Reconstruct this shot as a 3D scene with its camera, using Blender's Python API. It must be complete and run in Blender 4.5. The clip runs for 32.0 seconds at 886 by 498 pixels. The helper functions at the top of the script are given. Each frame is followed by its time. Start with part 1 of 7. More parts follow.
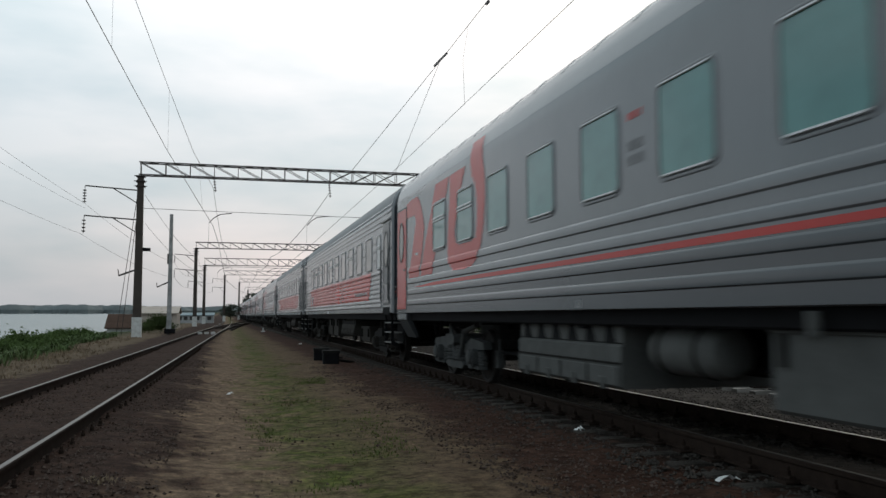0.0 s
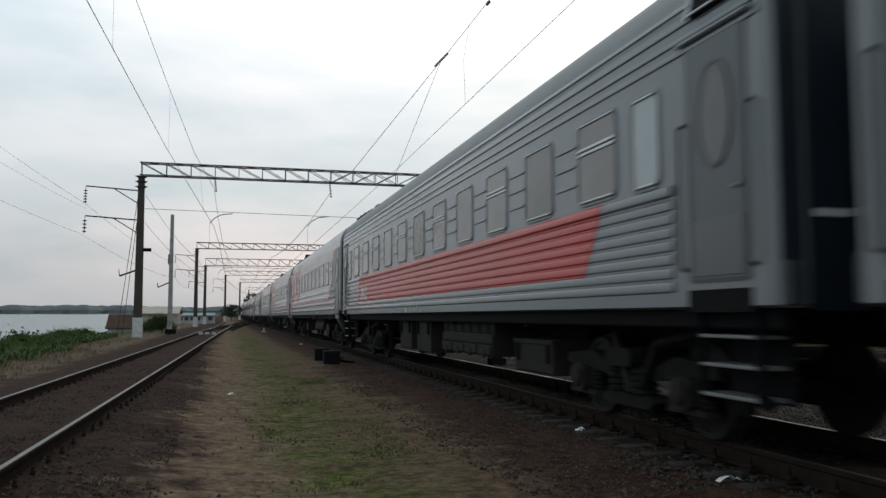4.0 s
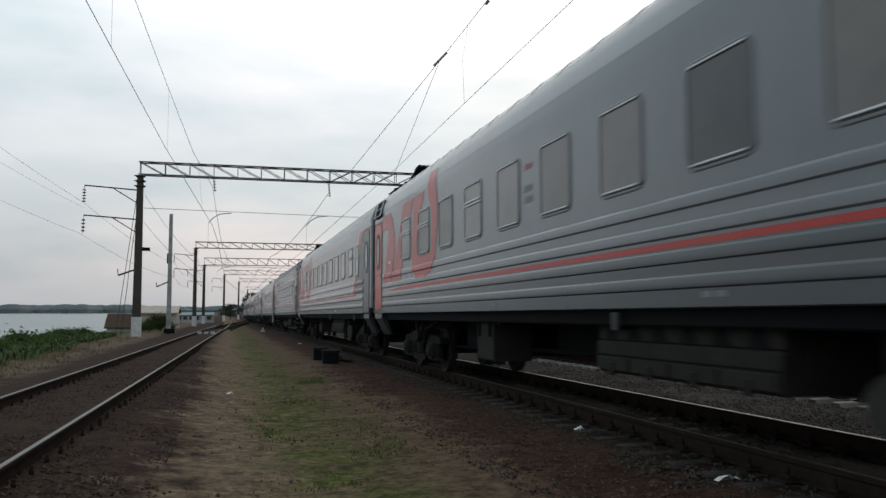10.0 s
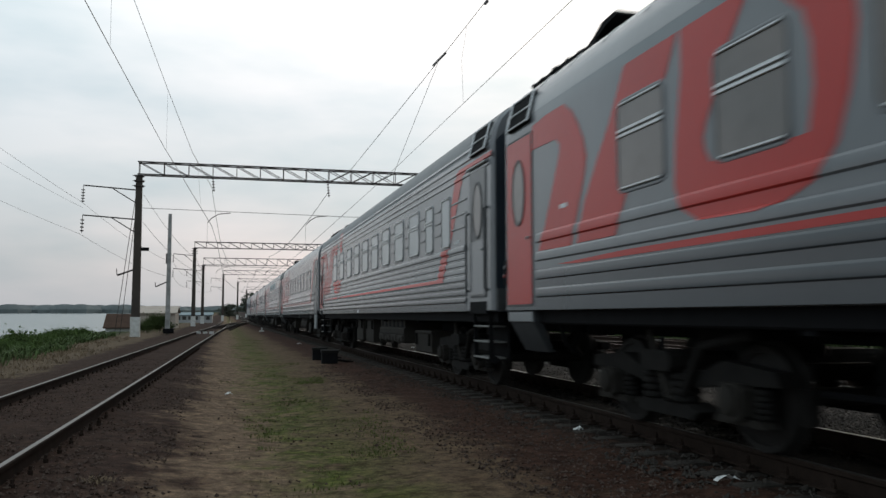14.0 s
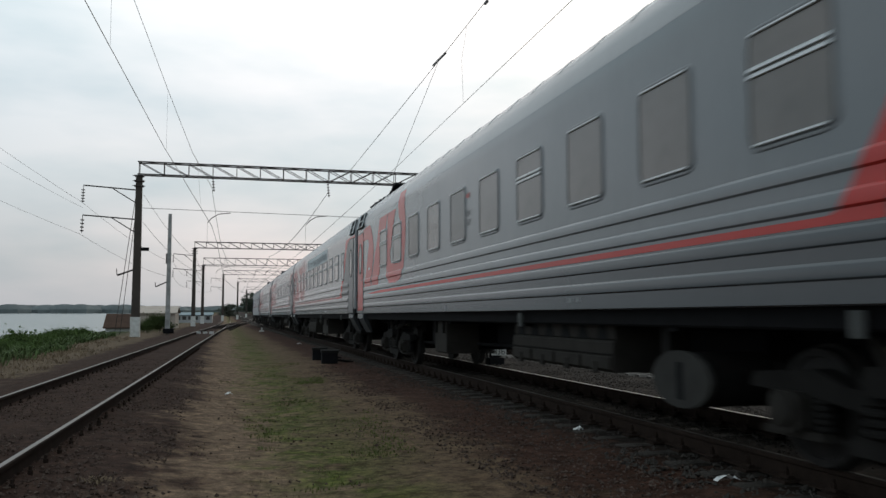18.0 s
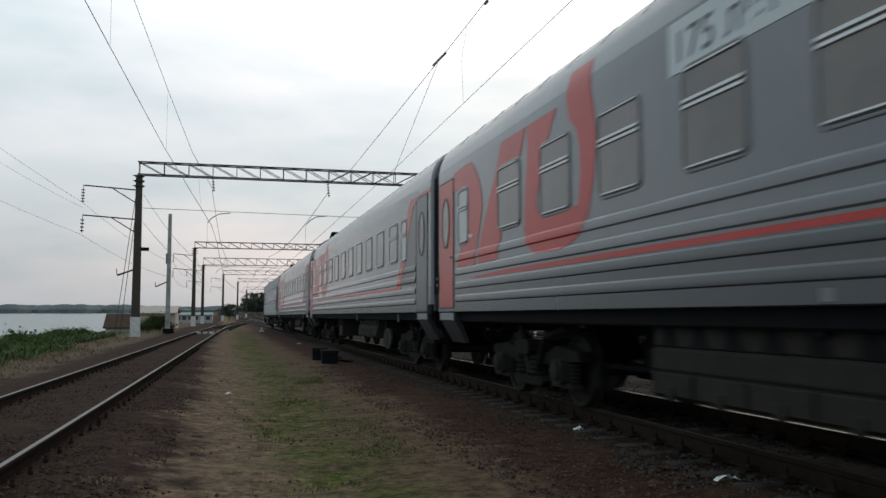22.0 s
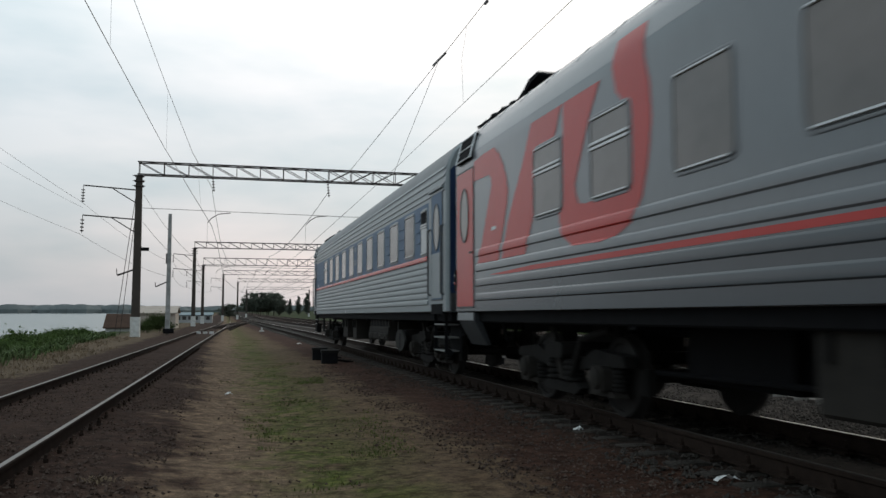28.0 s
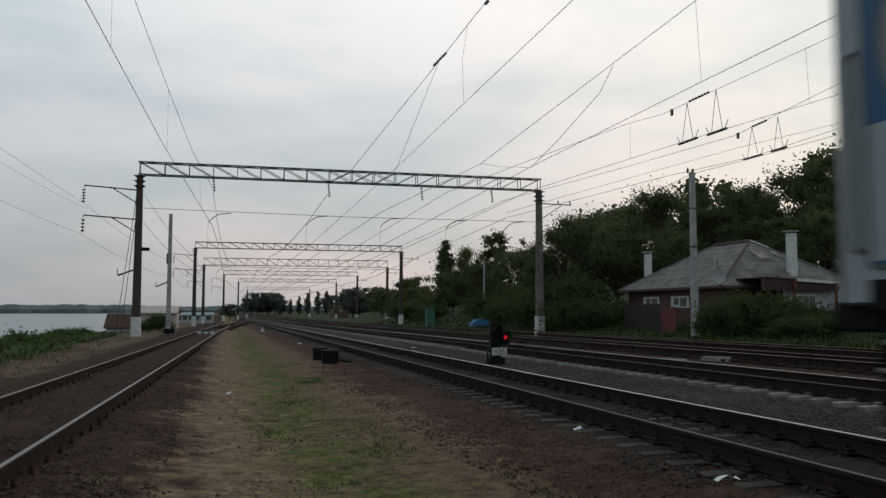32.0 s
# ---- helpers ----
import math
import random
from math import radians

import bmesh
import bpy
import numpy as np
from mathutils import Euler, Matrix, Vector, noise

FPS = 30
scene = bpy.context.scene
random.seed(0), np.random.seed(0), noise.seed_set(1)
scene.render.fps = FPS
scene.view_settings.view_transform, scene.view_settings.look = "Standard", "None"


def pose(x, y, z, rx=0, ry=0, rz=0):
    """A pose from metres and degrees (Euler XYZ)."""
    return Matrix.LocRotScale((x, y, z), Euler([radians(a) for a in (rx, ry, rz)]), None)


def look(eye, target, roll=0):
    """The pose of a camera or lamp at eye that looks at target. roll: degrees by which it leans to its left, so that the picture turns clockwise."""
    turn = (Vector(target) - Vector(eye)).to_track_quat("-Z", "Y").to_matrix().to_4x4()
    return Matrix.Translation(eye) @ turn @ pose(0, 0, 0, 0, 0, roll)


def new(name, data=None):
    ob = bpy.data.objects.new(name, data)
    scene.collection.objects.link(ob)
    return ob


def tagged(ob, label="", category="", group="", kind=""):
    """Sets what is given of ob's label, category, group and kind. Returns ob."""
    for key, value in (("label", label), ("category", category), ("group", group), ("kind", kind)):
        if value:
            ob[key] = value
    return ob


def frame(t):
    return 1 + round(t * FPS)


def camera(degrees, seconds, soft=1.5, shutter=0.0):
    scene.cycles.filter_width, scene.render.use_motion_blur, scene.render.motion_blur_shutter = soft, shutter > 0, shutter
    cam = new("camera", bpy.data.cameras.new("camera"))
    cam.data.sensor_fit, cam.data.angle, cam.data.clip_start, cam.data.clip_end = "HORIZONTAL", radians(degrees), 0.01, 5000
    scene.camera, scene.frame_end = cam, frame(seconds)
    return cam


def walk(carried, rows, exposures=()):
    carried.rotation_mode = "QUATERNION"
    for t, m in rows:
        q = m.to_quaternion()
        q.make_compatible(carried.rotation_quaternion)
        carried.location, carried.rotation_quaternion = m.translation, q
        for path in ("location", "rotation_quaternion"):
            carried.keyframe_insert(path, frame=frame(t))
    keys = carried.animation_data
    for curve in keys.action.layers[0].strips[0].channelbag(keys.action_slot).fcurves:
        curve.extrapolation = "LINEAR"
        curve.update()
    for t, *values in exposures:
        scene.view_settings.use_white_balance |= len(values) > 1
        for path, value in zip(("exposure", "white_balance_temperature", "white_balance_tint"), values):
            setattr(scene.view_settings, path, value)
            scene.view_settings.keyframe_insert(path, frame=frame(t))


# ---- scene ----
# Metres; y runs along the railway away from the camera, x to the right, z up.
GRADE = -0.00687          # the line falls away from the camera
RAIL = 0.22               # rail head above the ground
MAIN_X = 5.458            # axis of the track the train uses
EYE = (0.0, 0.0, 1.427)
YAW, PITCH, ROLL = 14.694, 4.218, 0.077
FOV = 56.225


def level(y):
    """Height of the ground along the line: an even fall, easing off far out."""
    if y <= 110:
        return GRADE * y
    if y >= 300:
        return GRADE * 205
    d = y - 110
    return GRADE * (110 + d - d * d / 380)


# ---- camera ----
cam = camera(FOV, 32.0, soft=1.45, shutter=0.5)


def aim(dx, dy):
    """The camera's pose, swung by a hair (in hundredths of a degree) to left and up."""
    a, p = radians(YAW - dx * 0.01), radians(PITCH - dy * 0.01)
    way = Vector((math.sin(a) * math.cos(p), math.cos(a) * math.cos(p), math.sin(p)))
    return look(EYE, Vector(EYE) + 10 * way, ROLL)


CAMERA_ROWS = [(0.0, aim(9, -2)), (0.5, aim(14, -4)), (7.4, aim(14, -4)), (8.1, aim(7, 0)), (13.0, aim(6, 0)),
               (13.7, aim(0, 0)), (31.6, aim(0, 0)), (32.0, aim(4, 0))]
EXPOSURES = [(0.0, 0.0), (30.0, 0.0), (31.0, -0.12), (32.0, -0.38)]
walk(cam, CAMERA_ROWS, EXPOSURES)

# ---- world and light ----
SUN_EL, SUN_AZ = radians(14), radians(62)      # behind the clouds, over the trees beyond the line
world = bpy.data.worlds.new("world")
scene.world = world
world.use_nodes = True


def overcast(nt):
    n, l = nt.nodes, nt.links
    n.clear()
    out = n.new("ShaderNodeOutputWorld")
    bg = n.new("ShaderNodeBackground")
    sky = n.new("ShaderNodeTexSky")
    sky.sky_type, sky.sun_disc = "NISHITA", False
    sky.sun_elevation, sky.sun_rotation = SUN_EL, SUN_AZ
    sky.air_density, sky.dust_density = 1.0, 3.0
    co = n.new("ShaderNodeTexCoord")
    sep = n.new("ShaderNodeSeparateXYZ")
    l.new(co.outputs["Generated"], sep.inputs[0])
    # brightness of the cloud deck by height
    ramp = n.new("ShaderNodeValToRGB")
    r = ramp.color_ramp
    r.elements[0].position, r.elements[0].color = 0.0, (0.67, 0.61, 0.61, 1)
    r.elements[1].position, r.elements[1].color = 1.0, (1.05, 1.05, 1.05, 1)
    for p, c in ((0.06, (0.82, 0.725, 0.71, 1)), (0.15, (0.84, 0.815, 0.815, 1)), (0.24, (0.90, 0.90, 0.915, 1)), (0.36, (1.08, 1.08, 1.08, 1))):
        e = r.elements.new(p)
        e.color = c
    l.new(sep.outputs["Z"], ramp.inputs[0])
    # soft cloud masses, flattened towards the horizon
    mp = n.new("ShaderNodeMapping")
    mp.inputs["Scale"].default_value = (1.0, 1.0, 3.2)
    mp.inputs["Location"].default_value = (0.35, 0.0, 0.1)
    l.new(co.outputs["Generated"], mp.inputs[0])
    nz = n.new("ShaderNodeTexNoise")
    nz.inputs["Scale"].default_value, nz.inputs["Detail"].default_value, nz.inputs["Roughness"].default_value = 2.5, 5.0, 0.5
    l.new(mp.outputs[0], nz.inputs[0])
    cl = n.new("ShaderNodeValToRGB")
    cl.color_ramp.elements[0].position, cl.color_ramp.elements[0].color = 0.37, (0.72, 0.82, 0.85, 1)
    cl.color_ramp.elements[1].position, cl.color_ramp.elements[1].color = 0.60, (1.05, 1.045, 1.04, 1)
    l.new(nz.outputs["Fac"], cl.inputs[0])
    mul = n.new("ShaderNodeMix")
    mul.data_type, mul.blend_type = "RGBA", "MULTIPLY"
    mul.inputs["Factor"].default_value = 1.0
    l.new(ramp.outputs[0], mul.inputs["A"])
    l.new(cl.outputs[0], mul.inputs["B"])
    # the veiled sun's warm glow to the right, the bluer side to the left
    dot = n.new("ShaderNodeVectorMath")
    dot.operation = "DOT_PRODUCT"
    d = Vector((math.sin(radians(44)), math.cos(radians(44)), 0.22)).normalized()
    dot.inputs[1].default_value = d
    l.new(co.outputs["Generated"], dot.inputs[0])
    gl = n.new("ShaderNodeValToRGB")
    g = gl.color_ramp
    g.elements[0].position, g.elements[0].color = 0.40, (0.68, 0.775, 0.82, 1)
    g.elements[1].position, g.elements[1].color = 1.0, (1.20, 1.12, 1.03, 1)
    e = g.elements.new(0.86)
    e.color = (1.05, 1.035, 1.025, 1)
    l.new(dot.outputs["Value"], gl.inputs[0])
    mul2 = n.new("ShaderNodeMix")
    mul2.data_type, mul2.blend_type = "RGBA", "MULTIPLY"
    mul2.inputs["Factor"].default_value = 1.0
    l.new(mul.outputs["Result"], mul2.inputs["A"])
    l.new(gl.outputs[0], mul2.inputs["B"])
    # a trace of the clear sky above the clouds
    sc = n.new("ShaderNodeVectorMath")
    sc.operation = "SCALE"
    sc.inputs["Scale"].default_value = 0.012
    l.new(sky.outputs[0], sc.inputs[0])
    add = n.new("ShaderNodeVectorMath")
    l.new(mul2.outputs["Result"], add.inputs[0])
    l.new(sc.outputs[0], add.inputs[1])
    l.new(add.outputs[0], bg.inputs["Color"])
    bg.inputs["Strength"].default_value = 1.0
    l.new(bg.outputs[0], out.inputs[0])


overcast(world.node_tree)
sun = new("sun", bpy.data.lights.new("sun", "SUN"))
sun.data.energy, sun.data.angle, sun.data.color = 0.5, radians(25), (1.0, 0.93, 0.82)
sun.matrix_world = look((0, 0, 40), Vector((0, 0, 40)) - Vector((math.sin(SUN_AZ) * math.cos(SUN_EL), math.cos(SUN_AZ) * math.cos(SUN_EL), math.sin(SUN_EL))))


# ---- materials ----
def mat(name, color, rough=0.6, metal=0.0, var=0.12, scale=6.0, fine=60.0, bump=0.15, dist=0.01, spec=0.5, per=0.0, emit=None, dirt=None, stretch=None):
    """A surface with large and fine variation; dirt: a second colour in blotches; per: variation from piece to piece."""
    m = bpy.data.materials.new(name)
    m.use_nodes = True
    n, l = m.node_tree.nodes, m.node_tree.links
    b = n["Principled BSDF"]
    b.inputs["Roughness"].default_value, b.inputs["Metallic"].default_value = rough, metal
    b.inputs["Specular IOR Level"].default_value = spec
    co = n.new("ShaderNodeTexCoord")
    src = co.outputs["Object"]
    if stretch:
        mp = n.new("ShaderNodeMapping")
        mp.inputs["Scale"].default_value = stretch
        l.new(src, mp.inputs[0])
        src = mp.outputs[0]
    a, f = n.new("ShaderNodeTexNoise"), n.new("ShaderNodeTexNoise")
    a.inputs["Scale"].default_value, a.inputs["Detail"].default_value = scale, 5.0
    f.inputs["Scale"].default_value, f.inputs["Detail"].default_value = fine, 3.0
    l.new(src, a.inputs[0]), l.new(src, f.inputs[0])
    mix = n.new("ShaderNodeMath")
    mix.operation = "MULTIPLY_ADD"
    l.new(a.outputs["Fac"], mix.inputs[0])
    mix.inputs[1].default_value = 0.65
    half = n.new("ShaderNodeMath")
    half.operation = "MULTIPLY"
    half.inputs[1].default_value = 0.35
    l.new(f.outputs["Fac"], half.inputs[0]), l.new(half.outputs[0], mix.inputs[2])
    ramp = n.new("ShaderNodeValToRGB")
    c = Vector(color)
    other = Vector(dirt) if dirt else c * (1 - var)
    ramp.color_ramp.elements[0].position, ramp.color_ramp.elements[1].position = (0.40, 0.60) if dirt else (0.3, 0.7)
    ramp.color_ramp.elements[0].color = (*other, 1)
    ramp.color_ramp.elements[1].color = (*(c * (1 + var)), 1)
    l.new(mix.outputs[0], ramp.inputs[0])
    col = ramp.outputs[0]
    if per:
        info = n.new("ShaderNodeObjectInfo")
        hs = n.new("ShaderNodeHueSaturation")
        mr = n.new("ShaderNodeMapRange")
        mr.inputs["To Min"].default_value, mr.inputs["To Max"].default_value = 1 - per, 1 + per
        l.new(info.outputs["Random"], mr.inputs["Value"])
        l.new(mr.outputs[0], hs.inputs["Value"]), l.new(col, hs.inputs["Color"])
        col = hs.outputs[0]
    l.new(col, b.inputs["Base Color"])
    if bump:
        bp = n.new("ShaderNodeBump")
        bp.inputs["Strength"].default_value, bp.inputs["Distance"].default_value = bump, dist
        l.new(mix.outputs[0], bp.inputs["Height"]), l.new(bp.outputs[0], b.inputs["Normal"])
    if emit:
        b.inputs["Emission Color"].default_value, b.inputs["Emission Strength"].default_value = (*emit[0], 1), emit[1]
    return m


def paint(name, color, rough, gloss=0.5):
    """Gloss coach paint: dust in upright streaks, faint waves in the sheet, a clear glossy film on top."""
    m = mat(name, color, rough, var=0.09, scale=0.9, fine=14, bump=0.025, dist=0.02, spec=gloss, stretch=(1, 1, 0.35))
    b = m.node_tree.nodes["Principled BSDF"]
    b.inputs["Coat Weight"].default_value, b.inputs["Coat Roughness"].default_value = 0.10 if gloss > 0.4 else 0.0, 0.16
    return m


GREY = paint("grey_coach_paint", (0.140, 0.145, 0.155), 0.20)
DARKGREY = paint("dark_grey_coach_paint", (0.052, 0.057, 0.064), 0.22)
DOORGREY = paint("door_grey_paint", (0.052, 0.056, 0.061), 0.32)
RED = paint("red_coach_paint", (0.41, 0.033, 0.028), 0.27, 0.34)
BLUE = paint("blue_coach_paint", (0.012, 0.066, 0.140), 0.42, 0.25)
DEEPBLUE = mat("dark_blue_end_paint", (0.012, 0.028, 0.075), 0.5, var=0.15, scale=2, bump=0.04, spec=0.3)
PALE = paint("pale_grey_coach_paint", (0.195, 0.220, 0.232), 0.34, 0.35)
ROOF = paint("coach_roof_paint", (0.205, 0.210, 0.218), 0.26)
ROOFDARK = mat("weathered_roof_paint", (0.17, 0.175, 0.18), 0.55, var=0.15, scale=1.2, fine=9, bump=0.06)
WHITE = mat("white_lettering", (0.62, 0.63, 0.64), 0.55, var=0.06, scale=5, bump=0.02)
BANNER = mat("banner_film", (0.46, 0.50, 0.52), 0.5, var=0.05, scale=3, bump=0.02)
INK = mat("dark_lettering", (0.10, 0.11, 0.125), 0.6, var=0.1, bump=0.02)
RUBBER = mat("window_rubber", (0.045, 0.047, 0.05), 0.55, var=0.2, scale=10, bump=0.05)
ALU = mat("aluminium_strip", (0.50, 0.51, 0.52), 0.35, metal=0.6, var=0.1, scale=14, bump=0.03)
PANE = mat("curtained_pane", (0.140, 0.120, 0.112), 0.10, var=0.18, scale=0.9, fine=5, bump=0.0, spec=0.5, per=0.22)
PALEPANE = mat("milky_pane", (0.34, 0.36, 0.37), 0.16, var=0.10, scale=1.2, fine=6, bump=0.0)
TEALPANE = mat("tinted_pane", (0.085, 0.200, 0.192), 0.06, var=0.2, scale=0.9, fine=5, bump=0.0, spec=0.6)
# the next two near-blacks also carry the shade beneath the coaches
BLACK = mat("soot_and_shade_black", (0.006, 0.006, 0.007), 0.85, var=0.3, scale=5, bump=0.1, spec=0.12)
UNDER = mat("dusty_shaded_underframe", (0.012, 0.011, 0.0103), 0.85, var=0.4, scale=4, fine=40, bump=0.15, spec=0.12)
BOXDARK = mat("dark_equipment_box", (0.024, 0.0215, 0.019), 0.8, var=0.3, scale=3, fine=30, bump=0.1, spec=0.12)
DARKHEAD = mat("dark_brown_rail_head", (0.030, 0.027, 0.023), 0.6, metal=0.2, spec=0.3, var=0.25, scale=4, bump=0.05)
SIDINGHEAD = mat("lightly_worn_rail_head", (0.135, 0.122, 0.114), 0.48, metal=0.85, var=0.15, scale=3, bump=0.03)
BOXGREY = mat("grey_equipment_box", (0.070, 0.072, 0.070), 0.75, spec=0.2, var=0.25, scale=3, fine=30, bump=0.1)
STEEL = mat("dull_steel", (0.022, 0.020, 0.019), 0.7, metal=0.2, spec=0.2, var=0.25, scale=8, bump=0.1)
RAILTOP = mat("bright_rail_head", (0.44, 0.405, 0.385), 0.30, metal=0.9, var=0.1, scale=3, fine=50, bump=0.02)
RAILRUST = mat("dark_rusty_rail", (0.0235, 0.0160, 0.0128), 0.95, spec=0.08, var=0.35, scale=7, fine=60, bump=0.2)
RUSTTOP = mat("brown_rail_head", (0.21, 0.145, 0.12), 0.42, metal=0.6, var=0.2, scale=5, bump=0.05)
CONC = mat("sleeper_concrete", (0.064, 0.056, 0.050), 0.95, spec=0.1, var=0.25, scale=5, fine=70, bump=0.25, per=0.22, dirt=(0.024, 0.021, 0.018))
OLDTIE = mat("oiled_timber_sleeper", (0.0225, 0.0155, 0.0125), 0.95, spec=0.08, var=0.3, scale=6, fine=60, bump=0.3, per=0.3)
STONE = mat("ballast_stone", (0.042, 0.037, 0.033), 0.95, spec=0.1, var=0.4, scale=9, fine=60, bump=0.3)
MASTCONC = mat("grey_pole_concrete", (0.27, 0.265, 0.26), 0.9, var=0.14, scale=2.5, fine=45, bump=0.2, dirt=(0.19, 0.185, 0.18))
MASTDARK = mat("stained_mast_concrete", (0.056, 0.047, 0.041), 0.95, spec=0.08, var=0.2, scale=2, fine=45, bump=0.2)
LIME = mat("whitewash", (0.46, 0.46, 0.45), 0.9, var=0.15, scale=4, fine=40, bump=0.2, dirt=(0.40, 0.39, 0.37))
TRUSS = mat("truss_steel", (0.042, 0.035, 0.033), 0.8, spec=0.15, var=0.3, scale=4, bump=0.1)
WIRE = mat("catenary_wire", (0.07, 0.068, 0.066), 0.6, metal=0.4, var=0.2, scale=3, bump=0.0)
PORC = mat("brown_insulator", (0.04, 0.03, 0.028), 0.3, var=0.2, scale=8, bump=0.0)
LITTER = mat("torn_white_plastic", (0.62, 0.62, 0.61), 0.6, var=0.1, scale=20, bump=0.2)
GUARD = mat("dusty_guard_plate", (0.036, 0.035, 0.033), 0.85, var=0.25, scale=4, fine=30, bump=0.1, spec=0.1)
PALECONC = mat("pale_sleeper_concrete", (0.185, 0.168, 0.155), 0.95, var=0.25, scale=5, fine=70, bump=0.25, per=0.25, dirt=(0.12, 0.11, 0.10), spec=0.1)
MASTMID = mat("brown_grey_mast_concrete", (0.125, 0.112, 0.095), 0.92, var=0.2, scale=2, fine=45, bump=0.2, dirt=(0.085, 0.075, 0.065), spec=0.1)
TREAD = mat("worn_step_metal", (0.16, 0.16, 0.157), 0.5, metal=0.3, var=0.2, scale=9, bump=0.05)
DARKPANE = mat("dark_open_pane", (0.045, 0.042, 0.040), 0.12, var=0.2, scale=1.2, fine=6, bump=0.0)
DUSTY = mat("pale_dusty_bogie_paint", (0.048, 0.050, 0.050), 0.75, var=0.35, scale=4, fine=30, bump=0.15, spec=0.2)
NAVY = mat("navy_black_end_paint", (0.016, 0.022, 0.031), 0.55, var=0.2, scale=2, bump=0.04, spec=0.25)
REDLENS = mat("red_tail_lens", (0.22, 0.03, 0.03), 0.25, var=0.05, bump=0.0)
GREYPANE = mat("dull_oval_pane", (0.16, 0.15, 0.145), 0.15, var=0.12, scale=1.2, fine=6, bump=0.0)
STEPDARK = mat("dark_step_plate", (0.034, 0.036, 0.039), 0.6, var=0.2, scale=4, fine=30, bump=0.05, spec=0.15)


# ---- mesh helpers ----
class Geo:
    """Collects vertices and faces of one mesh."""

    def __init__(self):
        self.v, self.f = [], []

    def add(self, verts, faces):
        o = len(self.v)
        self.v.extend(tuple(p) for p in verts)
        self.f.extend(tuple(i + o for i in f) for f in faces)
        return self

    def box(self, x0, y0, z0, x1, y1, z1):
        return self.add([(x, y, z) for z in (z0, z1) for y in (y0, y1) for x in (x0, x1)],
                        [(0, 2, 3, 1), (4, 5, 7, 6), (0, 1, 5, 4), (2, 6, 7, 3), (0, 4, 6, 2), (1, 3, 7, 5)])

    def prism(self, poly, a, b, axis="y"):
        """A polygon swept along an axis from a to b. For y the polygon is (x, z), for x (y, z), for z (x, y)."""
        n = len(poly)
        put = {"y": lambda p, t: (p[0], t, p[1]), "x": lambda p, t: (t, p[0], p[1]), "z": lambda p, t: (p[0], p[1], t)}[axis]
        vs = [put(p, a) for p in poly] + [put(p, b) for p in poly]
        fs = [(i, (i + 1) % n, n + (i + 1) % n, n + i) for i in range(n)]
        fs += [tuple(range(n))[::-1], tuple(range(n, 2 * n))]
        return self.add(vs, fs)

    def cbox(self, x0, y0, z0, x1, y1, z1, c=0.02, axis="y"):
        """A box with chamfered edges along one axis."""
        lo = {"y": (x0, z0, x1, z1, y0, y1), "x": (y0, z0, y1, z1, x0, x1), "z": (x0, y0, x1, y1, z0, z1)}[axis]
        a0, b0, a1, b1, s, e = lo
        return self.prism([(a0 + c, b0), (a1 - c, b0), (a1, b0 + c), (a1, b1 - c), (a1 - c, b1), (a0 + c, b1), (a0, b1 - c), (a0, b0 + c)], s, e, axis)

    def rod(self, p, q, r, n=6, r2=None):
        p, q = Vector(p), Vector(q)
        d = (q - p).normalized()
        u = d.orthogonal().normalized()
        w = d.cross(u)
        r2 = r if r2 is None else r2
        vs = [p + (u * math.cos(k * math.tau / n) + w * math.sin(k * math.tau / n)) * r for k in range(n)]
        vs += [q + (u * math.cos(k * math.tau / n) + w * math.sin(k * math.tau / n)) * r2 for k in range(n)]
        return self.add(vs, [(k, (k + 1) % n, n + (k + 1) % n, n + k) for k in range(n)] + [tuple(range(n))[::-1], tuple(range(n, 2 * n))])

    def path(self, pts, r, n=5):
        for p, q in zip(pts, pts[1:]):
            self.rod(p, q, r, n)
        return self

    def lathe(self, rings, base, axis=(0, 0, 1), n=10):
        """Rings (height, radius) along an axis from base."""
        d = Vector(axis).normalized()
        u = d.orthogonal().normalized()
        w = d.cross(u)
        vs = [Vector(base) + d * h + (u * math.cos(k * math.tau / n) + w * math.sin(k * math.tau / n)) * r for h, r in rings for k in range(n)]
        fs = [(j * n + k, j * n + (k + 1) % n, (j + 1) * n + (k + 1) % n, (j + 1) * n + k) for j in range(len(rings) - 1) for k in range(n)]
        m = len(rings)
        return self.add(vs, fs + [tuple(range(n))[::-1], tuple(range((m - 1) * n, m * n))])

    def weld(self):
        """Joins vertices that lie on one spot, so that a sheet is one piece."""
        at, put = {}, []
        for p in self.v:
            put.append(at.setdefault(tuple(round(c, 4) for c in p), len(at)))
        self.v = list(at)
        faces = []
        for f in self.f:
            q = [put[i] for i in f]
            q = [a for a, b in zip(q, q[1:] + q[:1]) if a != b]
            if len(set(q)) > 2 and len(set(q)) == len(q):
                faces.append(tuple(q))
        self.f = faces
        return self

    def mesh(self, name, smooth=True):
        me = bpy.data.meshes.new(name)
        me.from_pydata(self.v, [], self.f)
        if smooth:
            me.polygons.foreach_set("use_smooth", [True] * len(me.polygons))
            me.set_sharp_from_angle(angle=radians(35))
        me.update()
        return me


def part(name, geo, material, parent=None, label="", at=None, smooth=True):
    """One mesh object, from a Geo or a finished mesh, under a thing or a part."""
    me = geo.mesh(name, smooth) if isinstance(geo, Geo) else geo
    if material and not me.materials:
        me.materials.append(material)
    ob = new(name, me)
    if parent:
        ob.parent = parent
    if at:
        ob.matrix_basis = at if isinstance(at, Matrix) else Matrix.Translation(at)
    return tagged(ob, label)


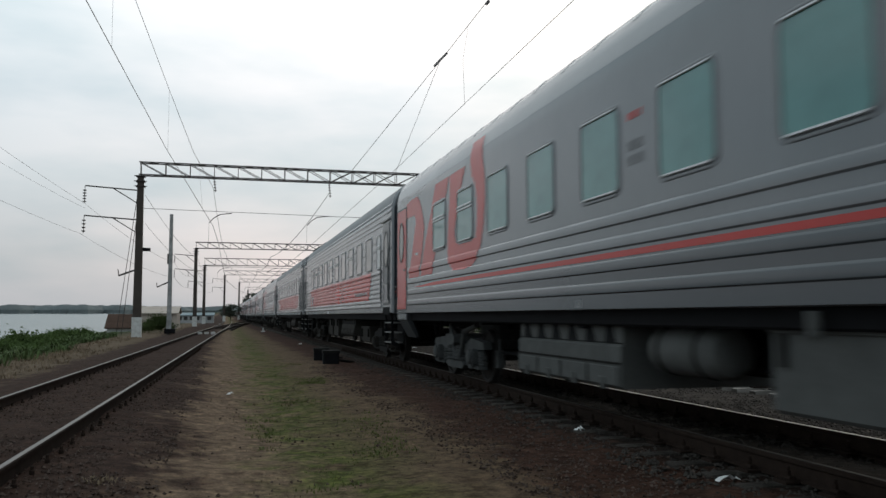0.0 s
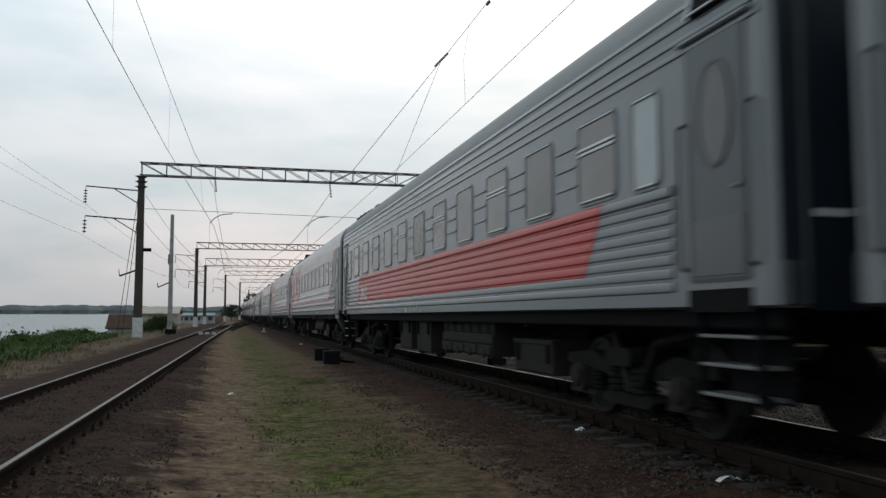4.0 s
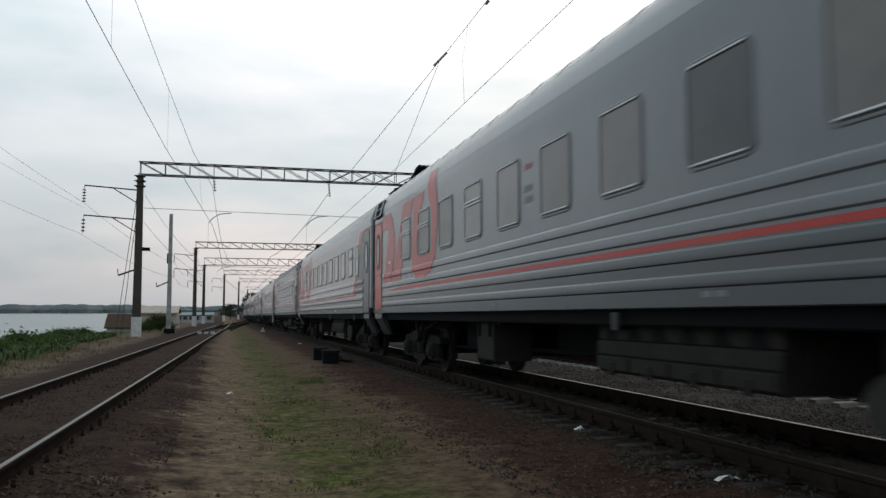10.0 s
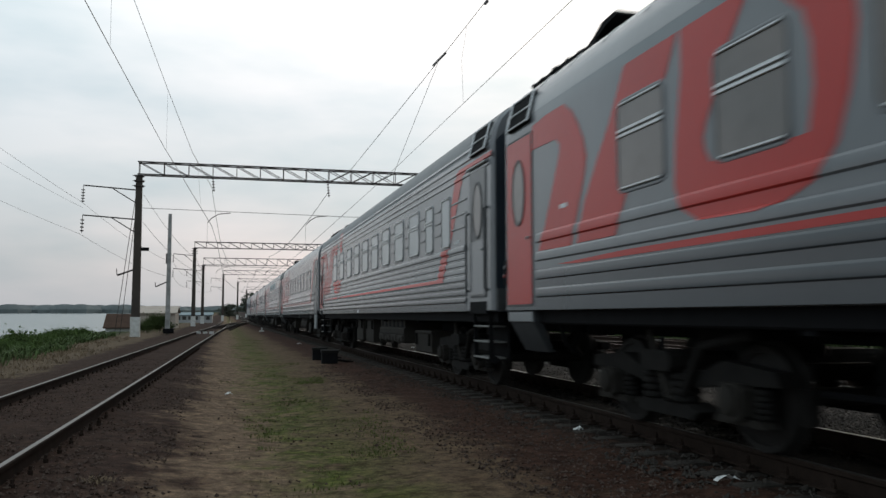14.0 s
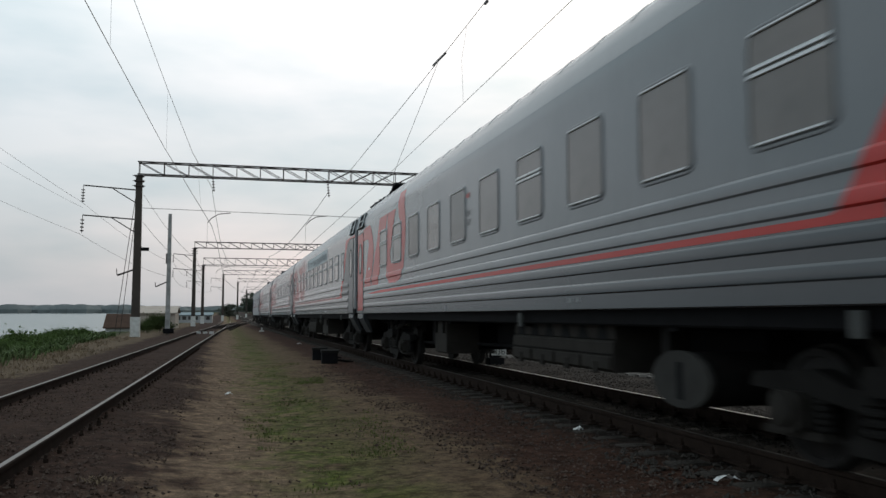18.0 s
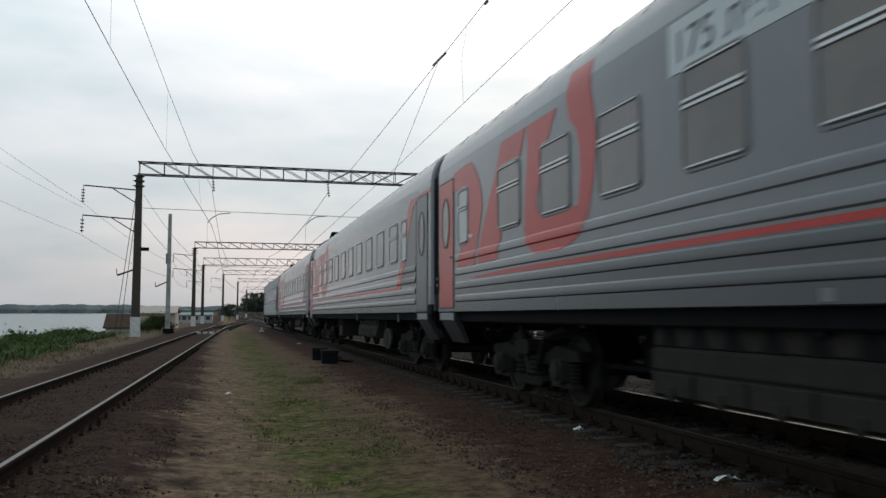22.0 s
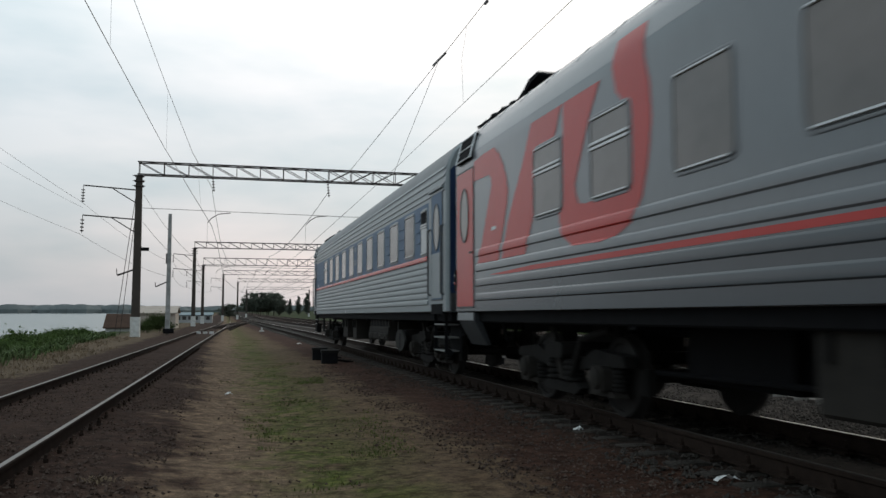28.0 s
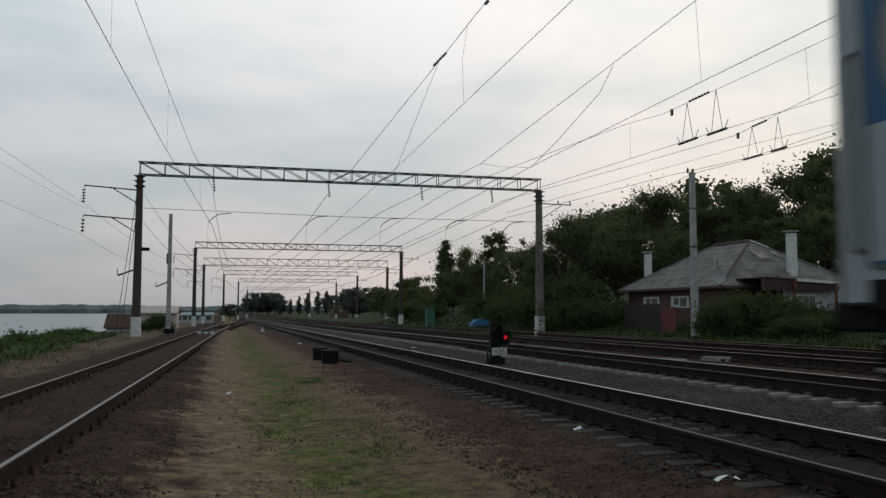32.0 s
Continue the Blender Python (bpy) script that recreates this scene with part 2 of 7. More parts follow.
def thing(name, label, category, at=(0, 0, 0), turn=0, group="", kind=""):
    ob = new(name)
    ob.empty_display_size = 0.2
    ob.matrix_basis = Matrix.Translation(at) @ pose(0, 0, 0, 0, 0, turn)
    return tagged(ob, label, category, group, kind)


def solid(name, geo, material, label, category="", group="", kind="", at=None, smooth=True):
    """A top-level thing that is a single mesh."""
    return tagged(part(name, geo, material, None, "", at, smooth), label, category, group, kind)


# ---- ground, water and distance ----
WATER_Z = -3.2


def bank(y):
    return -7.4 - 0.055 * max(0.0, y - 15)


def ground_z(x, y):
    z = level(y)
    b = bank(y)
    if x < b:
        z += (WATER_Z - 1.6 - z) * min(1.0, (b - x) / 9.0) ** 1.2
    if x > 23:
        # level garden before the house, a slope behind it
        k = max(0.0, min(1.0, (y - 44) / 12))
        z += min(9.0, (0.03 + 0.09 * k * k * (3 - 2 * k)) * (x - 23)) if y < 200 else 0.02 * min(x - 23, 60)
    return z


def strip_profile(x, y):
    """Ballast shoulders and the trodden path, over the even ground."""
    z = 0.0
    lx = x - (-2.55 + 0.0215 * min(y, 80))
    z += 0.15 * math.exp(-(lx / 1.9) ** 4)
    z -= 0.05 * math.exp(-((x - 0.4) / 1.4) ** 2)
    for cx, hh in ((MAIN_X, 0.016), (10.8, -0.03), (16.1, 0.03), (20.7, 0.03)):
        z += hh * math.exp(-((x - cx) / 1.7) ** 6)
    return z


def make_ground():
    xs = np.concatenate([[-4000, -1500, -500, -200, -100, -70], np.arange(-50, -10, 1.6), np.arange(-10, 10, 0.16), np.arange(10, 26, 0.45), np.arange(26, 60, 2.5), [70, 90, 130, 220, 500, 1500, 4000]])
    ys = np.concatenate([[-80, -30, -12], np.arange(-4, 26, 0.17), np.arange(26, 72, 0.7), np.arange(72, 320, 7), [350, 420, 520, 700, 1000, 2000, 4500]])
    verts = []
    for y in ys:
        for x in xs:
            z = ground_z(x, y)
            if -14 < x < 28 and y < 90:
                z += strip_profile(x, y)
                k = 1.0 if abs(x) < 12 else 0.6
                z += k * (0.030 * noise.noise((x * 0.8, y * 0.8, 1.0)) + 0.018 * noise.noise((x * 2.9, y * 2.9, 5.0)) + 0.006 * noise.noise((x * 8.0, y * 8.0, 9.0)))
            verts.append((x, y, z))
    n, m = len(xs), len(ys)
    idx = np.arange(n * m).reshape(m, n)
    faces = np.stack([idx[:-1, :-1], idx[:-1, 1:], idx[1:, 1:], idx[1:, :-1]], -1).reshape(-1, 4)
    me = bpy.data.meshes.new("ground")
    me.from_pydata(verts, [], faces.tolist())
    me.polygons.foreach_set("use_smooth", [True] * len(me.polygons))
    return me


def ground_material():
    m = bpy.data.materials.new("trackside_soil")
    m.use_nodes = True
    n, l = m.node_tree.nodes, m.node_tree.links
    b = n["Principled BSDF"]
    b.inputs["Roughness"].default_value, b.inputs["Specular IOR Level"].default_value = 0.97, 0.06
    co = n.new("ShaderNodeTexCoord")
    sep = n.new("ShaderNodeSeparateXYZ")
    l.new(co.outputs["Object"], sep.inputs[0])

    def noise_tex(scale, detail=4.0, rough=0.6):
        t = n.new("ShaderNodeTexNoise")
        t.inputs["Scale"].default_value, t.inputs["Detail"].default_value, t.inputs["Roughness"].default_value = scale, detail, rough
        l.new(co.outputs["Object"], t.inputs[0])
        return t.outputs["Fac"]

    def op(kind, a, c, d=None):
        q = n.new("ShaderNodeMath")
        q.operation = kind
        for s, v in zip(q.inputs, (a, c, d)):
            if v is None:
                continue
            if isinstance(v, (int, float)):
                s.default_value = v
            else:
                l.new(v, s)
        return q.outputs[0]

    def ramp(fac, stops):
        r = n.new("ShaderNodeValToRGB")
        e = r.color_ramp.elements
        e[0].position, e[1].position = stops[0][0], stops[-1][0]
        e[0].color, e[1].color = (*stops[0][1], 1), (*stops[-1][1], 1)
        for p, c in stops[1:-1]:
            k = e.new(p)
            k.color = (*c, 1)
        l.new(fac, r.inputs[0])
        return r.outputs[0]

    def mixc(fac, a, c):
        q = n.new("ShaderNodeMix")
        q.data_type = "RGBA"
        l.new(fac, q.inputs["Factor"]), l.new(a, q.inputs["A"]), l.new(c, q.inputs["B"])
        return q.outputs["Result"]

    big, mid, small, tiny = noise_tex(0.55), noise_tex(2.6), noise_tex(11, 5), noise_tex(60, 3)
    # ragged strips along the line
    wob = op("MULTIPLY_ADD", op("SUBTRACT", mid, 0.5), 1.7, op("MULTIPLY", op("SUBTRACT", big, 0.5), 1.6))
    xx = op("ADD", sep.outputs["X"], wob)
    t = op("MULTIPLY_ADD", xx, 1 / 50.0, 0.5)

    def at(x):
        return 0.5 + x / 50.0

    weeds, sand, oily, path = (0.030, 0.040, 0.016), (0.098, 0.073, 0.050), (0.0350, 0.0205, 0.0155), (0.136, 0.094, 0.064)
    dry, redd, bal, rust = (0.098, 0.068, 0.044), (0.045, 0.0230, 0.0165), (0.0205, 0.0162, 0.0138), (0.0265, 0.0150, 0.0118)
    gravel = (0.035, 0.0288, 0.0252)
    base = ramp(t, [(at(-24), weeds), (at(-8.5), weeds), (at(-7), sand), (at(-5.0), sand), (at(-4.4), oily), (at(-0.75), oily), (at(-0.2), path), (at(0.5), path),
                    (at(1.2), dry), (at(2.3), dry), (at(3.0), redd), (at(3.9), redd), (at(4.5), bal), (at(6.9), bal), (at(7.4), gravel), (at(9.4), gravel), (at(9.9), bal), (at(12.5), bal), (at(13.5), rust), (at(21.5), rust), (at(23), weeds), (at(25), weeds)])
    # green patches between path and ballast
    gx = op("SUBTRACT", 1.0, op("ABSOLUTE", op("MULTIPLY", op("SUBTRACT", xx, 1.12), 1.10), 0))
    gm = op("MULTIPLY", op("MAXIMUM", gx, 0.0), op("MAXIMUM", op("MULTIPLY_ADD", mid, 3.4, -1.10), 0.0))
    gm = op("MINIMUM", gm, 0.85)
    green = ramp(small, [(0.3, (0.040, 0.052, 0.011)), (0.7, (0.080, 0.096, 0.022))])
    c1 = mixc(gm, base, green)
    # grain: stones, straw and dark crumbs
    grain = ramp(small, [(0.30, (0.34, 0.32, 0.31)), (0.5, (1.0, 1.0, 1.0)), (0.70, (1.75, 1.68, 1.58))])
    clods = ramp(noise_tex(4.6, 6, 0.68), [(0.36, (0.50, 0.46, 0.44)), (0.5, (1.0, 1.0, 1.0)), (0.66, (1.38, 1.36, 1.30))])
    g2 = ramp(tiny, [(0.3, (0.55, 0.55, 0.55)), (0.7, (1.45, 1.45, 1.45))])
    for g, share in ((grain, 0.62), (clods, 0.85), (g2, 0.7)):
        q = n.new("ShaderNodeMix")
        q.data_type, q.blend_type = "RGBA", "MULTIPLY"
        q.inputs["Factor"].default_value = share
        l.new(c1, q.inputs["A"]), l.new(g, q.inputs["B"])
        c1 = q.outputs["Result"]
    l.new(c1, b.inputs["Base Color"])
    bp = n.new("ShaderNodeBump")
    bp.inputs["Strength"].default_value, bp.inputs["Distance"].default_value = 0.3, 0.03
    l.new(op("MULTIPLY_ADD", small, 1.0, op("MULTIPLY", tiny, 0.6)), bp.inputs["Height"])
    l.new(bp.outputs[0], b.inputs["Normal"])
    return m


ground = tagged(part("ground", make_ground(), ground_material()), "bare trackside soil with dry grass, gravel and weeds", "ground", kind="structure")


def water_material():
    """Rippled grey water: part mirror of the sky, part murky body."""
    m = mat("lake_water", (0.165, 0.185, 0.190), 0.9, var=0.10, scale=0.03, fine=0.25, bump=0.0, spec=0.0, stretch=(0.4, 1, 1))
    n, l = m.node_tree.nodes, m.node_tree.links
    w = n.new("ShaderNodeTexNoise")
    w.inputs["Scale"].default_value, w.inputs["Detail"].default_value = 0.9, 4.0
    co = n.new("ShaderNodeTexCoord")
    l.new(co.outputs["Object"], w.inputs[0])
    bp = n.new("ShaderNodeBump")
    bp.inputs["Strength"].default_value, bp.inputs["Distance"].default_value = 0.25, 0.15
    l.new(w.outputs["Fac"], bp.inputs["Height"])
    gl, mx = n.new("ShaderNodeBsdfGlossy"), n.new("ShaderNodeMixShader")
    gl.inputs["Roughness"].default_value = 0.18
    gl.inputs["Color"].default_value = (0.9, 0.93, 0.93, 1)
    l.new(bp.outputs[0], gl.inputs["Normal"])
    mx.inputs[0].default_value = 0.42
    l.new(n["Principled BSDF"].outputs[0], mx.inputs[1]), l.new(gl.outputs[0], mx.inputs[2])
    l.new(mx.outputs[0], n["Material Output"].inputs[0])
    return m


tagged(part("water", Geo().add([(-4000, -300, WATER_Z), (-10, -300, WATER_Z), (-10, 40, WATER_Z), (-38, 500, WATER_Z), (-150, 3300, WATER_Z), (-4000, 3300, WATER_Z)], [(0, 1, 2, 3, 4, 5)]), water_material(), smooth=False),
       "wide pale grey lake beside the railway", "lake", kind="structure")



def foliage(name, color, var, scale, fine):
    """Leaves that also let some light through."""
    m = mat(name, color, 0.8, var=var, scale=scale, fine=fine, bump=0.0, spec=0.1, per=0.22)
    n, l = m.node_tree.nodes, m.node_tree.links
    b, out = n["Principled BSDF"], n["Material Output"]
    tr, mx = n.new("ShaderNodeBsdfTranslucent"), n.new("ShaderNodeMixShader")
    l.new(b.inputs["Base Color"].links[0].from_socket, tr.inputs["Color"])
    mx.inputs[0].default_value = 0.42
    l.new(b.outputs[0], mx.inputs[1]), l.new(tr.outputs[0], mx.inputs[2]), l.new(mx.outputs[0], out.inputs[0])
    return m


LEAF = foliage("dark_foliage", (0.084, 0.100, 0.043), 0.40, 0.9, 6)
LEAF3 = foliage("weed_foliage", (0.060, 0.094, 0.030), 0.40, 1.4, 8)
# distance haze is mixed into this leaf colour: paler and greyer
LEAFFAR = foliage("haze_tinted_foliage", (0.085, 0.098, 0.078), 0.25, 0.5, 3)
LEAF2 = foliage("bush_foliage", (0.052, 0.072, 0.026), 0.40, 1.2, 8)
# pale blue-grey because the air's haze is put into the base colour
FARWOOD = mat("hazed_far_woods", (0.105, 0.120, 0.122), 0.95, var=0.3, scale=0.02, fine=0.15, bump=0.0, spec=0.1)
BARK = mat("grey_bark", (0.055, 0.045, 0.036), 0.95, var=0.35, scale=5, fine=30, bump=0.4)


def far_shore():
    """The wooded ridge beyond the lake: overlapping rounded crowns in an uneven row."""
    rnd = random.Random(5)
    g = Geo()
    for k in range(640):
        a = radians(-40 + 78 * k / 640 + rnd.uniform(-0.1, 0.1))
        d = 1180 + rnd.uniform(-60, 420)
        x, y = d * math.sin(a), d * math.cos(a)
        h = 12.5 + 2.5 * noise.noise((a * 9, 0.3, 0)) + rnd.uniform(-0.8, 1.2)
        r = rnd.uniform(10, 22)
        g.lathe([(0, r), (h * 0.55, r * 1.05), (h * 0.85, r * 0.75), (h, r * 0.25)], (x, y, -6), n=7)
    return g


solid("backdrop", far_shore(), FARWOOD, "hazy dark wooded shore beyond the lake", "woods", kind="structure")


# ---- railway tracks ----
RAIL_PROFILE = [(-0.066, -0.18), (0.066, -0.18), (0.066, -0.168), (0.012, -0.152), (0.010, -0.05), (0.034, -0.038), (0.036, -0.008), (0.030, 0.0), (-0.030, 0.0),
                (-0.036, -0.008), (-0.034, -0.038), (-0.010, -0.05), (-0.012, -0.152), (-0.066, -0.168)]


def sweep(profile, pts, keep=None):
    """A cross-section (x, z) carried along points; keep picks the profile's edges to lay."""
    g = Geo()
    n = len(profile)
    rows = []
    for i, p in enumerate(pts):
        a, c = Vector(pts[max(0, i - 1)]), Vector(pts[min(len(pts) - 1, i + 1)])
        d = (c - a).normalized()
        side = Vector((d.y, -d.x, 0)).normalized()
        rows.append([Vector(p) + side * q[0] + Vector((0, 0, q[1])) for q in profile])
    vs = [v for r in rows for v in r]
    fs = [(j * n + k, j * n + (k + 1) % n, (j + 1) * n + (k + 1) % n, (j + 1) * n + k) for j in range(len(pts) - 1) for k in range(n) if keep is None or k in keep]
    return g.add(vs, fs)


def track(name, axis, y0, y1, heads, sleeper_mat, label, sunk=0.0, near=(-4, 60), tie_len=2.7, top=RAIL, step=0.55, joined_to=220):
    """Two rails, each head in its given material, on sleepers. axis: the track's x at a given y."""
    t = thing(name, label, "railway track", kind="structure")
    ys = [y0]
    while ys[-1] < y1:
        ys.append(ys[-1] + (2.0 if ys[-1] < 60 else 6.0))

    def slope(y):
        return (axis(y + 0.5) - axis(y - 0.5))

    for s, head in zip((-0.76, 0.76), heads):
        pts = [(axis(y) + s, y, level(y) + top) for y in ys]
        r = part("rail", sweep(RAIL_PROFILE, pts, keep=[k for k in range(14) if k != 7]), RAILRUST, t)
        part("rail_head", sweep([(-0.025, 0.0), (0.025, 0.0), (0.020, 0.004), (-0.020, 0.004)], pts, keep=(1, 2, 3)), head, r, "worn running surface")
    # sleepers: a shallow trapezium block, dipped in the middle
    L = tie_len / 2
    sec = [(-0.125, -0.14), (0.125, -0.14), (0.085, 0.0), (-0.085, 0.0)]
    g = Geo()
    xs = [(-L, -0.01), (-L + 0.05, 0.0), (-0.95, 0.0), (-0.5, -0.03), (0.5, -0.03), (0.95, 0.0), (L - 0.05, 0.0), (L, -0.01)]
    vs = [(x, p[0], p[1] + (z if p[1] == 0 else 0)) for x, z in xs for p in sec]
    fs = [(j * 4 + k, j * 4 + (k + 1) % 4, (j + 1) * 4 + (k + 1) % 4, (j + 1) * 4 + k) for j in range(7) for k in range(4)] + [(0, 1, 2, 3), (31, 30, 29, 28)]
    g.add(vs, fs)
    me = g.mesh("sleeper")
    me.materials.append(sleeper_mat)
    pad = Geo()
    for s in (-0.76, 0.76):
        pad.cbox(s - 0.20, -0.09, 0.0, s + 0.20, 0.09, 0.028, 0.008, "x")
        for q in (-0.115, 0.115):
            pad.cbox(s + q - 0.035, -0.06, 0.026, s + q + 0.035, 0.06, 0.062, 0.012, "y")
            pad.lathe([(0, 0.024), (0.05, 0.024), (0.055, 0.016), (0.085, 0.016)], (s + q, 0, 0.05), n=6)
    pm = pad.mesh("rail_fastening")
    pm.materials.append(RAILRUST)
    rnd = random.Random(len(name))
    rest_v = Geo()
    y = near[0]
    while y < joined_to:
        z = level(y) + top - 0.185 - sunk + rnd.uniform(-0.006, 0.006)
        a = -math.degrees(math.atan(slope(y))) + rnd.uniform(-0.8, 0.8)
        m = pose(axis(y), y, z, 0, 0, a)
        if y < near[1]:
            tie = part("sleeper", me, None, t, at=m)
            if y < 34:
                part("rail_fastening", pm, None, tie)
        else:
            rest_v.box(axis(y) - L, y - 0.11, z - 0.1, axis(y) + L, y + 0.11, z)
        y += step
    if rest_v.v:
        tagged(part("far_sleepers", rest_v, sleeper_mat, t), kind="stuff")
    return t


def left_axis(y):
    x = -2.55 + 0.0215 * y
    if y > 62:
        x += 0.00028 * min(y - 62, 70) ** 2 + (0.0392 * (y - 132) if y > 132 else 0)
    return min(x, MAIN_X)


# heads: on both main lines the near rail is darker than the far one
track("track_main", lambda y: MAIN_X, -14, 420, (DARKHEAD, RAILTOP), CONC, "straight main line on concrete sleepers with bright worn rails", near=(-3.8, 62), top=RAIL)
track("track_siding", left_axis, -10, 196, (SIDINGHEAD, SIDINGHEAD), OLDTIE, "old siding with sunken timber sleepers and worn rails", sunk=0.032, near=(-1.8, 40), tie_len=2.6, joined_to=150, top=0.285)
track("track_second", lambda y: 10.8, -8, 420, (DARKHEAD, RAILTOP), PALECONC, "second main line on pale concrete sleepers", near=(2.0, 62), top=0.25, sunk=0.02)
track("track_third", lambda y: 16.1, 2, 400, (RUSTTOP, RUSTTOP), OLDTIE, "station track with brown rusty rails", near=(10, 45), top=0.28)
track("track_fourth", lambda y: 20.7, 6, 330, (RUSTTOP, RUSTTOP), OLDTIE, "farthest station track with rusty rails beside the weeds", near=(14, 45), top=0.28)


def branch_axis(y):
    """A turnout lead that leaves the siding and runs on towards the far sidings on the lake side."""
    return left_axis(66) + 0.0225 * (y - 66) - 0.00008 * (y - 66) ** 2


track("track_branch", branch_axis, 68, 190, (RUSTTOP, RUSTTOP), OLDTIE, "turnout lead branching off the siding", sunk=0.05, near=(68, 69), joined_to=120, top=0.27)


def stones(name, boxes, count, size, material, label, seed):
    """Loose broken stone as one scatter; boxes are (x0, x1, y0, y1, share)."""
    rnd = np.random.RandomState(seed)
    base = np.array([(1, 0, 0), (-1, 0, 0), (0, 1, 0), (0, -1, 0), (0, 0, 1), (0, 0, -0.6)], float)
    tri = np.array([(0, 2, 4), (2, 1, 4), (1, 3, 4), (3, 0, 4), (2, 0, 5), (1, 2, 5), (3, 1, 5), (0, 3, 5)])
    vs, fs = [], []
    o = 0
    for x0, x1, y0, y1, share in boxes:
        for _ in range(int(count * share)):
            x = rnd.uniform(x0, x1)
            y = y0 + (y1 - y0) * rnd.uniform() ** 1.7
            r = size * rnd.uniform(0.5, 1.5)
            v = base * r * rnd.uniform(0.55, 1.15, (6, 1)) + rnd.uniform(-0.25, 0.25, (6, 3)) * r
            a = rnd.uniform(0, 6.28)
            c, s = math.cos(a), math.sin(a)
            v = np.stack([v[:, 0] * c - v[:, 1] * s, v[:, 0] * s + v[:, 1] * c, v[:, 2] * 0.75], 1)
            z = ground_z(x, y) + strip_profile(x, y) + 0.006
            vs.append(v + (x, y, z))
            fs.append(tri + o)
            o += 6
    me = bpy.data.meshes.new(name)
    me.from_pydata(np.concatenate(vs).tolist(), [], np.concatenate(fs).tolist())
    return solid(name, me, material, label, "gravel", kind="stuff")


stones("ballast_stones", [(3.7, 7.1, 4.5, 30, 0.6), (9.6, 13.5, 9, 36, 0.4)], 11000, 0.030, STONE, "grey broken stone between and beside the rails", 3)
GRAVELST = mat("pale_gravel_stone", (0.052, 0.044, 0.039), 0.95, spec=0.1, per=0.45, var=0.5, scale=9, fine=60, bump=0.3)
stones("gravel_stones", [(7.0, 9.35, 7, 40, 1.0)], 9000, 0.030, GRAVELST, "paler broken stone between the two main lines", 13)
CRUMB = mat("brown_trackside_stone", (0.074, 0.055, 0.046), 0.97, spec=0.06, var=0.35, scale=14, fine=60, bump=0.3, dirt=(0.024, 0.015, 0.012))
stones("soil_stones", [(2.3, 4.3, 4.5, 24, 0.50), (-1.75, -0.5, 5.5, 26, 0.30), (-3.2, -1.9, 6.5, 26, 0.20), (-0.5, 2.4, 5.0, 20, 0.03)], 15000, 0.017, CRUMB, "brown pebbles and clinker strewn over the soil", 4)


def blades(name, boxes, count, height, material, label, seed, lean=0.6, width=0.006, per_tuft=7, keep=None):
    """Grass in tufts: narrow bent blades of two triangles, all in one mesh."""
    rnd = np.random.RandomState(seed)
    vs, fs = [], []
    o = 0
    for x0, x1, y0, y1, share in boxes:
        for _ in range(int(count * share / per_tuft)):
            cx = rnd.uniform(x0, x1)
            cy = y0 + (y1 - y0) * rnd.uniform() ** 1.5
            if keep and not keep(cx, cy):
                continue
            for _ in range(per_tuft):
                x, y = cx + rnd.normal(0, 0.05 + width * 3), cy + rnd.normal(0, 0.05 + width * 3)
                z = ground_z(x, y) + strip_profile(x, y) - 0.012
                h = height * rnd.uniform(0.4, 1.25)
                a, ln = rnd.uniform(0, 6.28), lean * rnd.uniform(0.2, 1.3)
                w = width * rnd.uniform(0.7, 1.6)
                dx, dy = math.cos(a), math.sin(a)
                mx, my, mz = x + dx * h * ln * 0.35, y + dy * h * ln * 0.35, z + h * 0.6
                vs += [(x - dy * w, y + dx * w, z), (x + dy * w, y - dx * w, z), (mx + dy * w * 0.8, my - dx * w * 0.8, mz), (mx - dy * w * 0.8, my + dx * w * 0.8, mz),
                       (x + dx * h * ln, y + dy * h * ln, z + h * (1 - 0.35 * ln * ln))]
                fs += [(o, o + 1, o + 2, o + 3), (o + 3, o + 2, o + 4)]
                o += 5
    me = bpy.data.meshes.new(name)
    me.from_pydata(vs, [], fs)
    return solid(name, me, material, label, "grass", kind="stuff")


STRAW = mat("dry_straw", (0.150, 0.110, 0.072), 0.9, var=0.4, scale=1.5, fine=9, bump=0.0, spec=0.2)
GRASS = mat("short_green_grass", (0.080, 0.096, 0.027), 0.85, var=0.45, scale=1.2, fine=9, bump=0.0, spec=0.2)
VERGE = mat("dark_verge_weeds", (0.034, 0.052, 0.017), 0.85, var=0.45, scale=0.8, fine=7, bump=0.0, spec=0.1)
REED = mat("tall_green_weeds", (0.060, 0.090, 0.030), 0.8, var=0.45, scale=0.8, fine=7, bump=0.0, spec=0.2)


def patchy(x, y):
    return noise.noise((x * 1.3, y * 0.6, 2.0)) + 0.5 * noise.noise((x * 4.0, y * 3.0, 6.0)) > -0.10 + max(0.0, 10.0 - y) * 0.10 + abs(x - 1.2) * 0.45


blades("dry_grass", [(-0.45, 2.9, 4.6, 22, 0.8), (-0.45, 2.8, 20, 46, 0.2)], 6000, 0.030, STRAW, "short dry yellow grass on the path between the tracks", 7, lean=1.0, width=0.004)
blades("green_grass", [(0.0, 2.2, 5.0, 20, 0.6), (0.1, 2.3, 18, 55, 0.4)], 40000, 0.036, GRASS, "thin green grass between the path and the ballast", 8, lean=0.8, width=0.0045, keep=patchy)
blades("bank_grass", [(-8.2, -4.6, 14, 40, 0.5), (-10, -5.5, 30, 60, 0.5)], 9000, 0.16, STRAW, "dry grass along the siding's sandy verge", 9, lean=0.9, width=0.007)
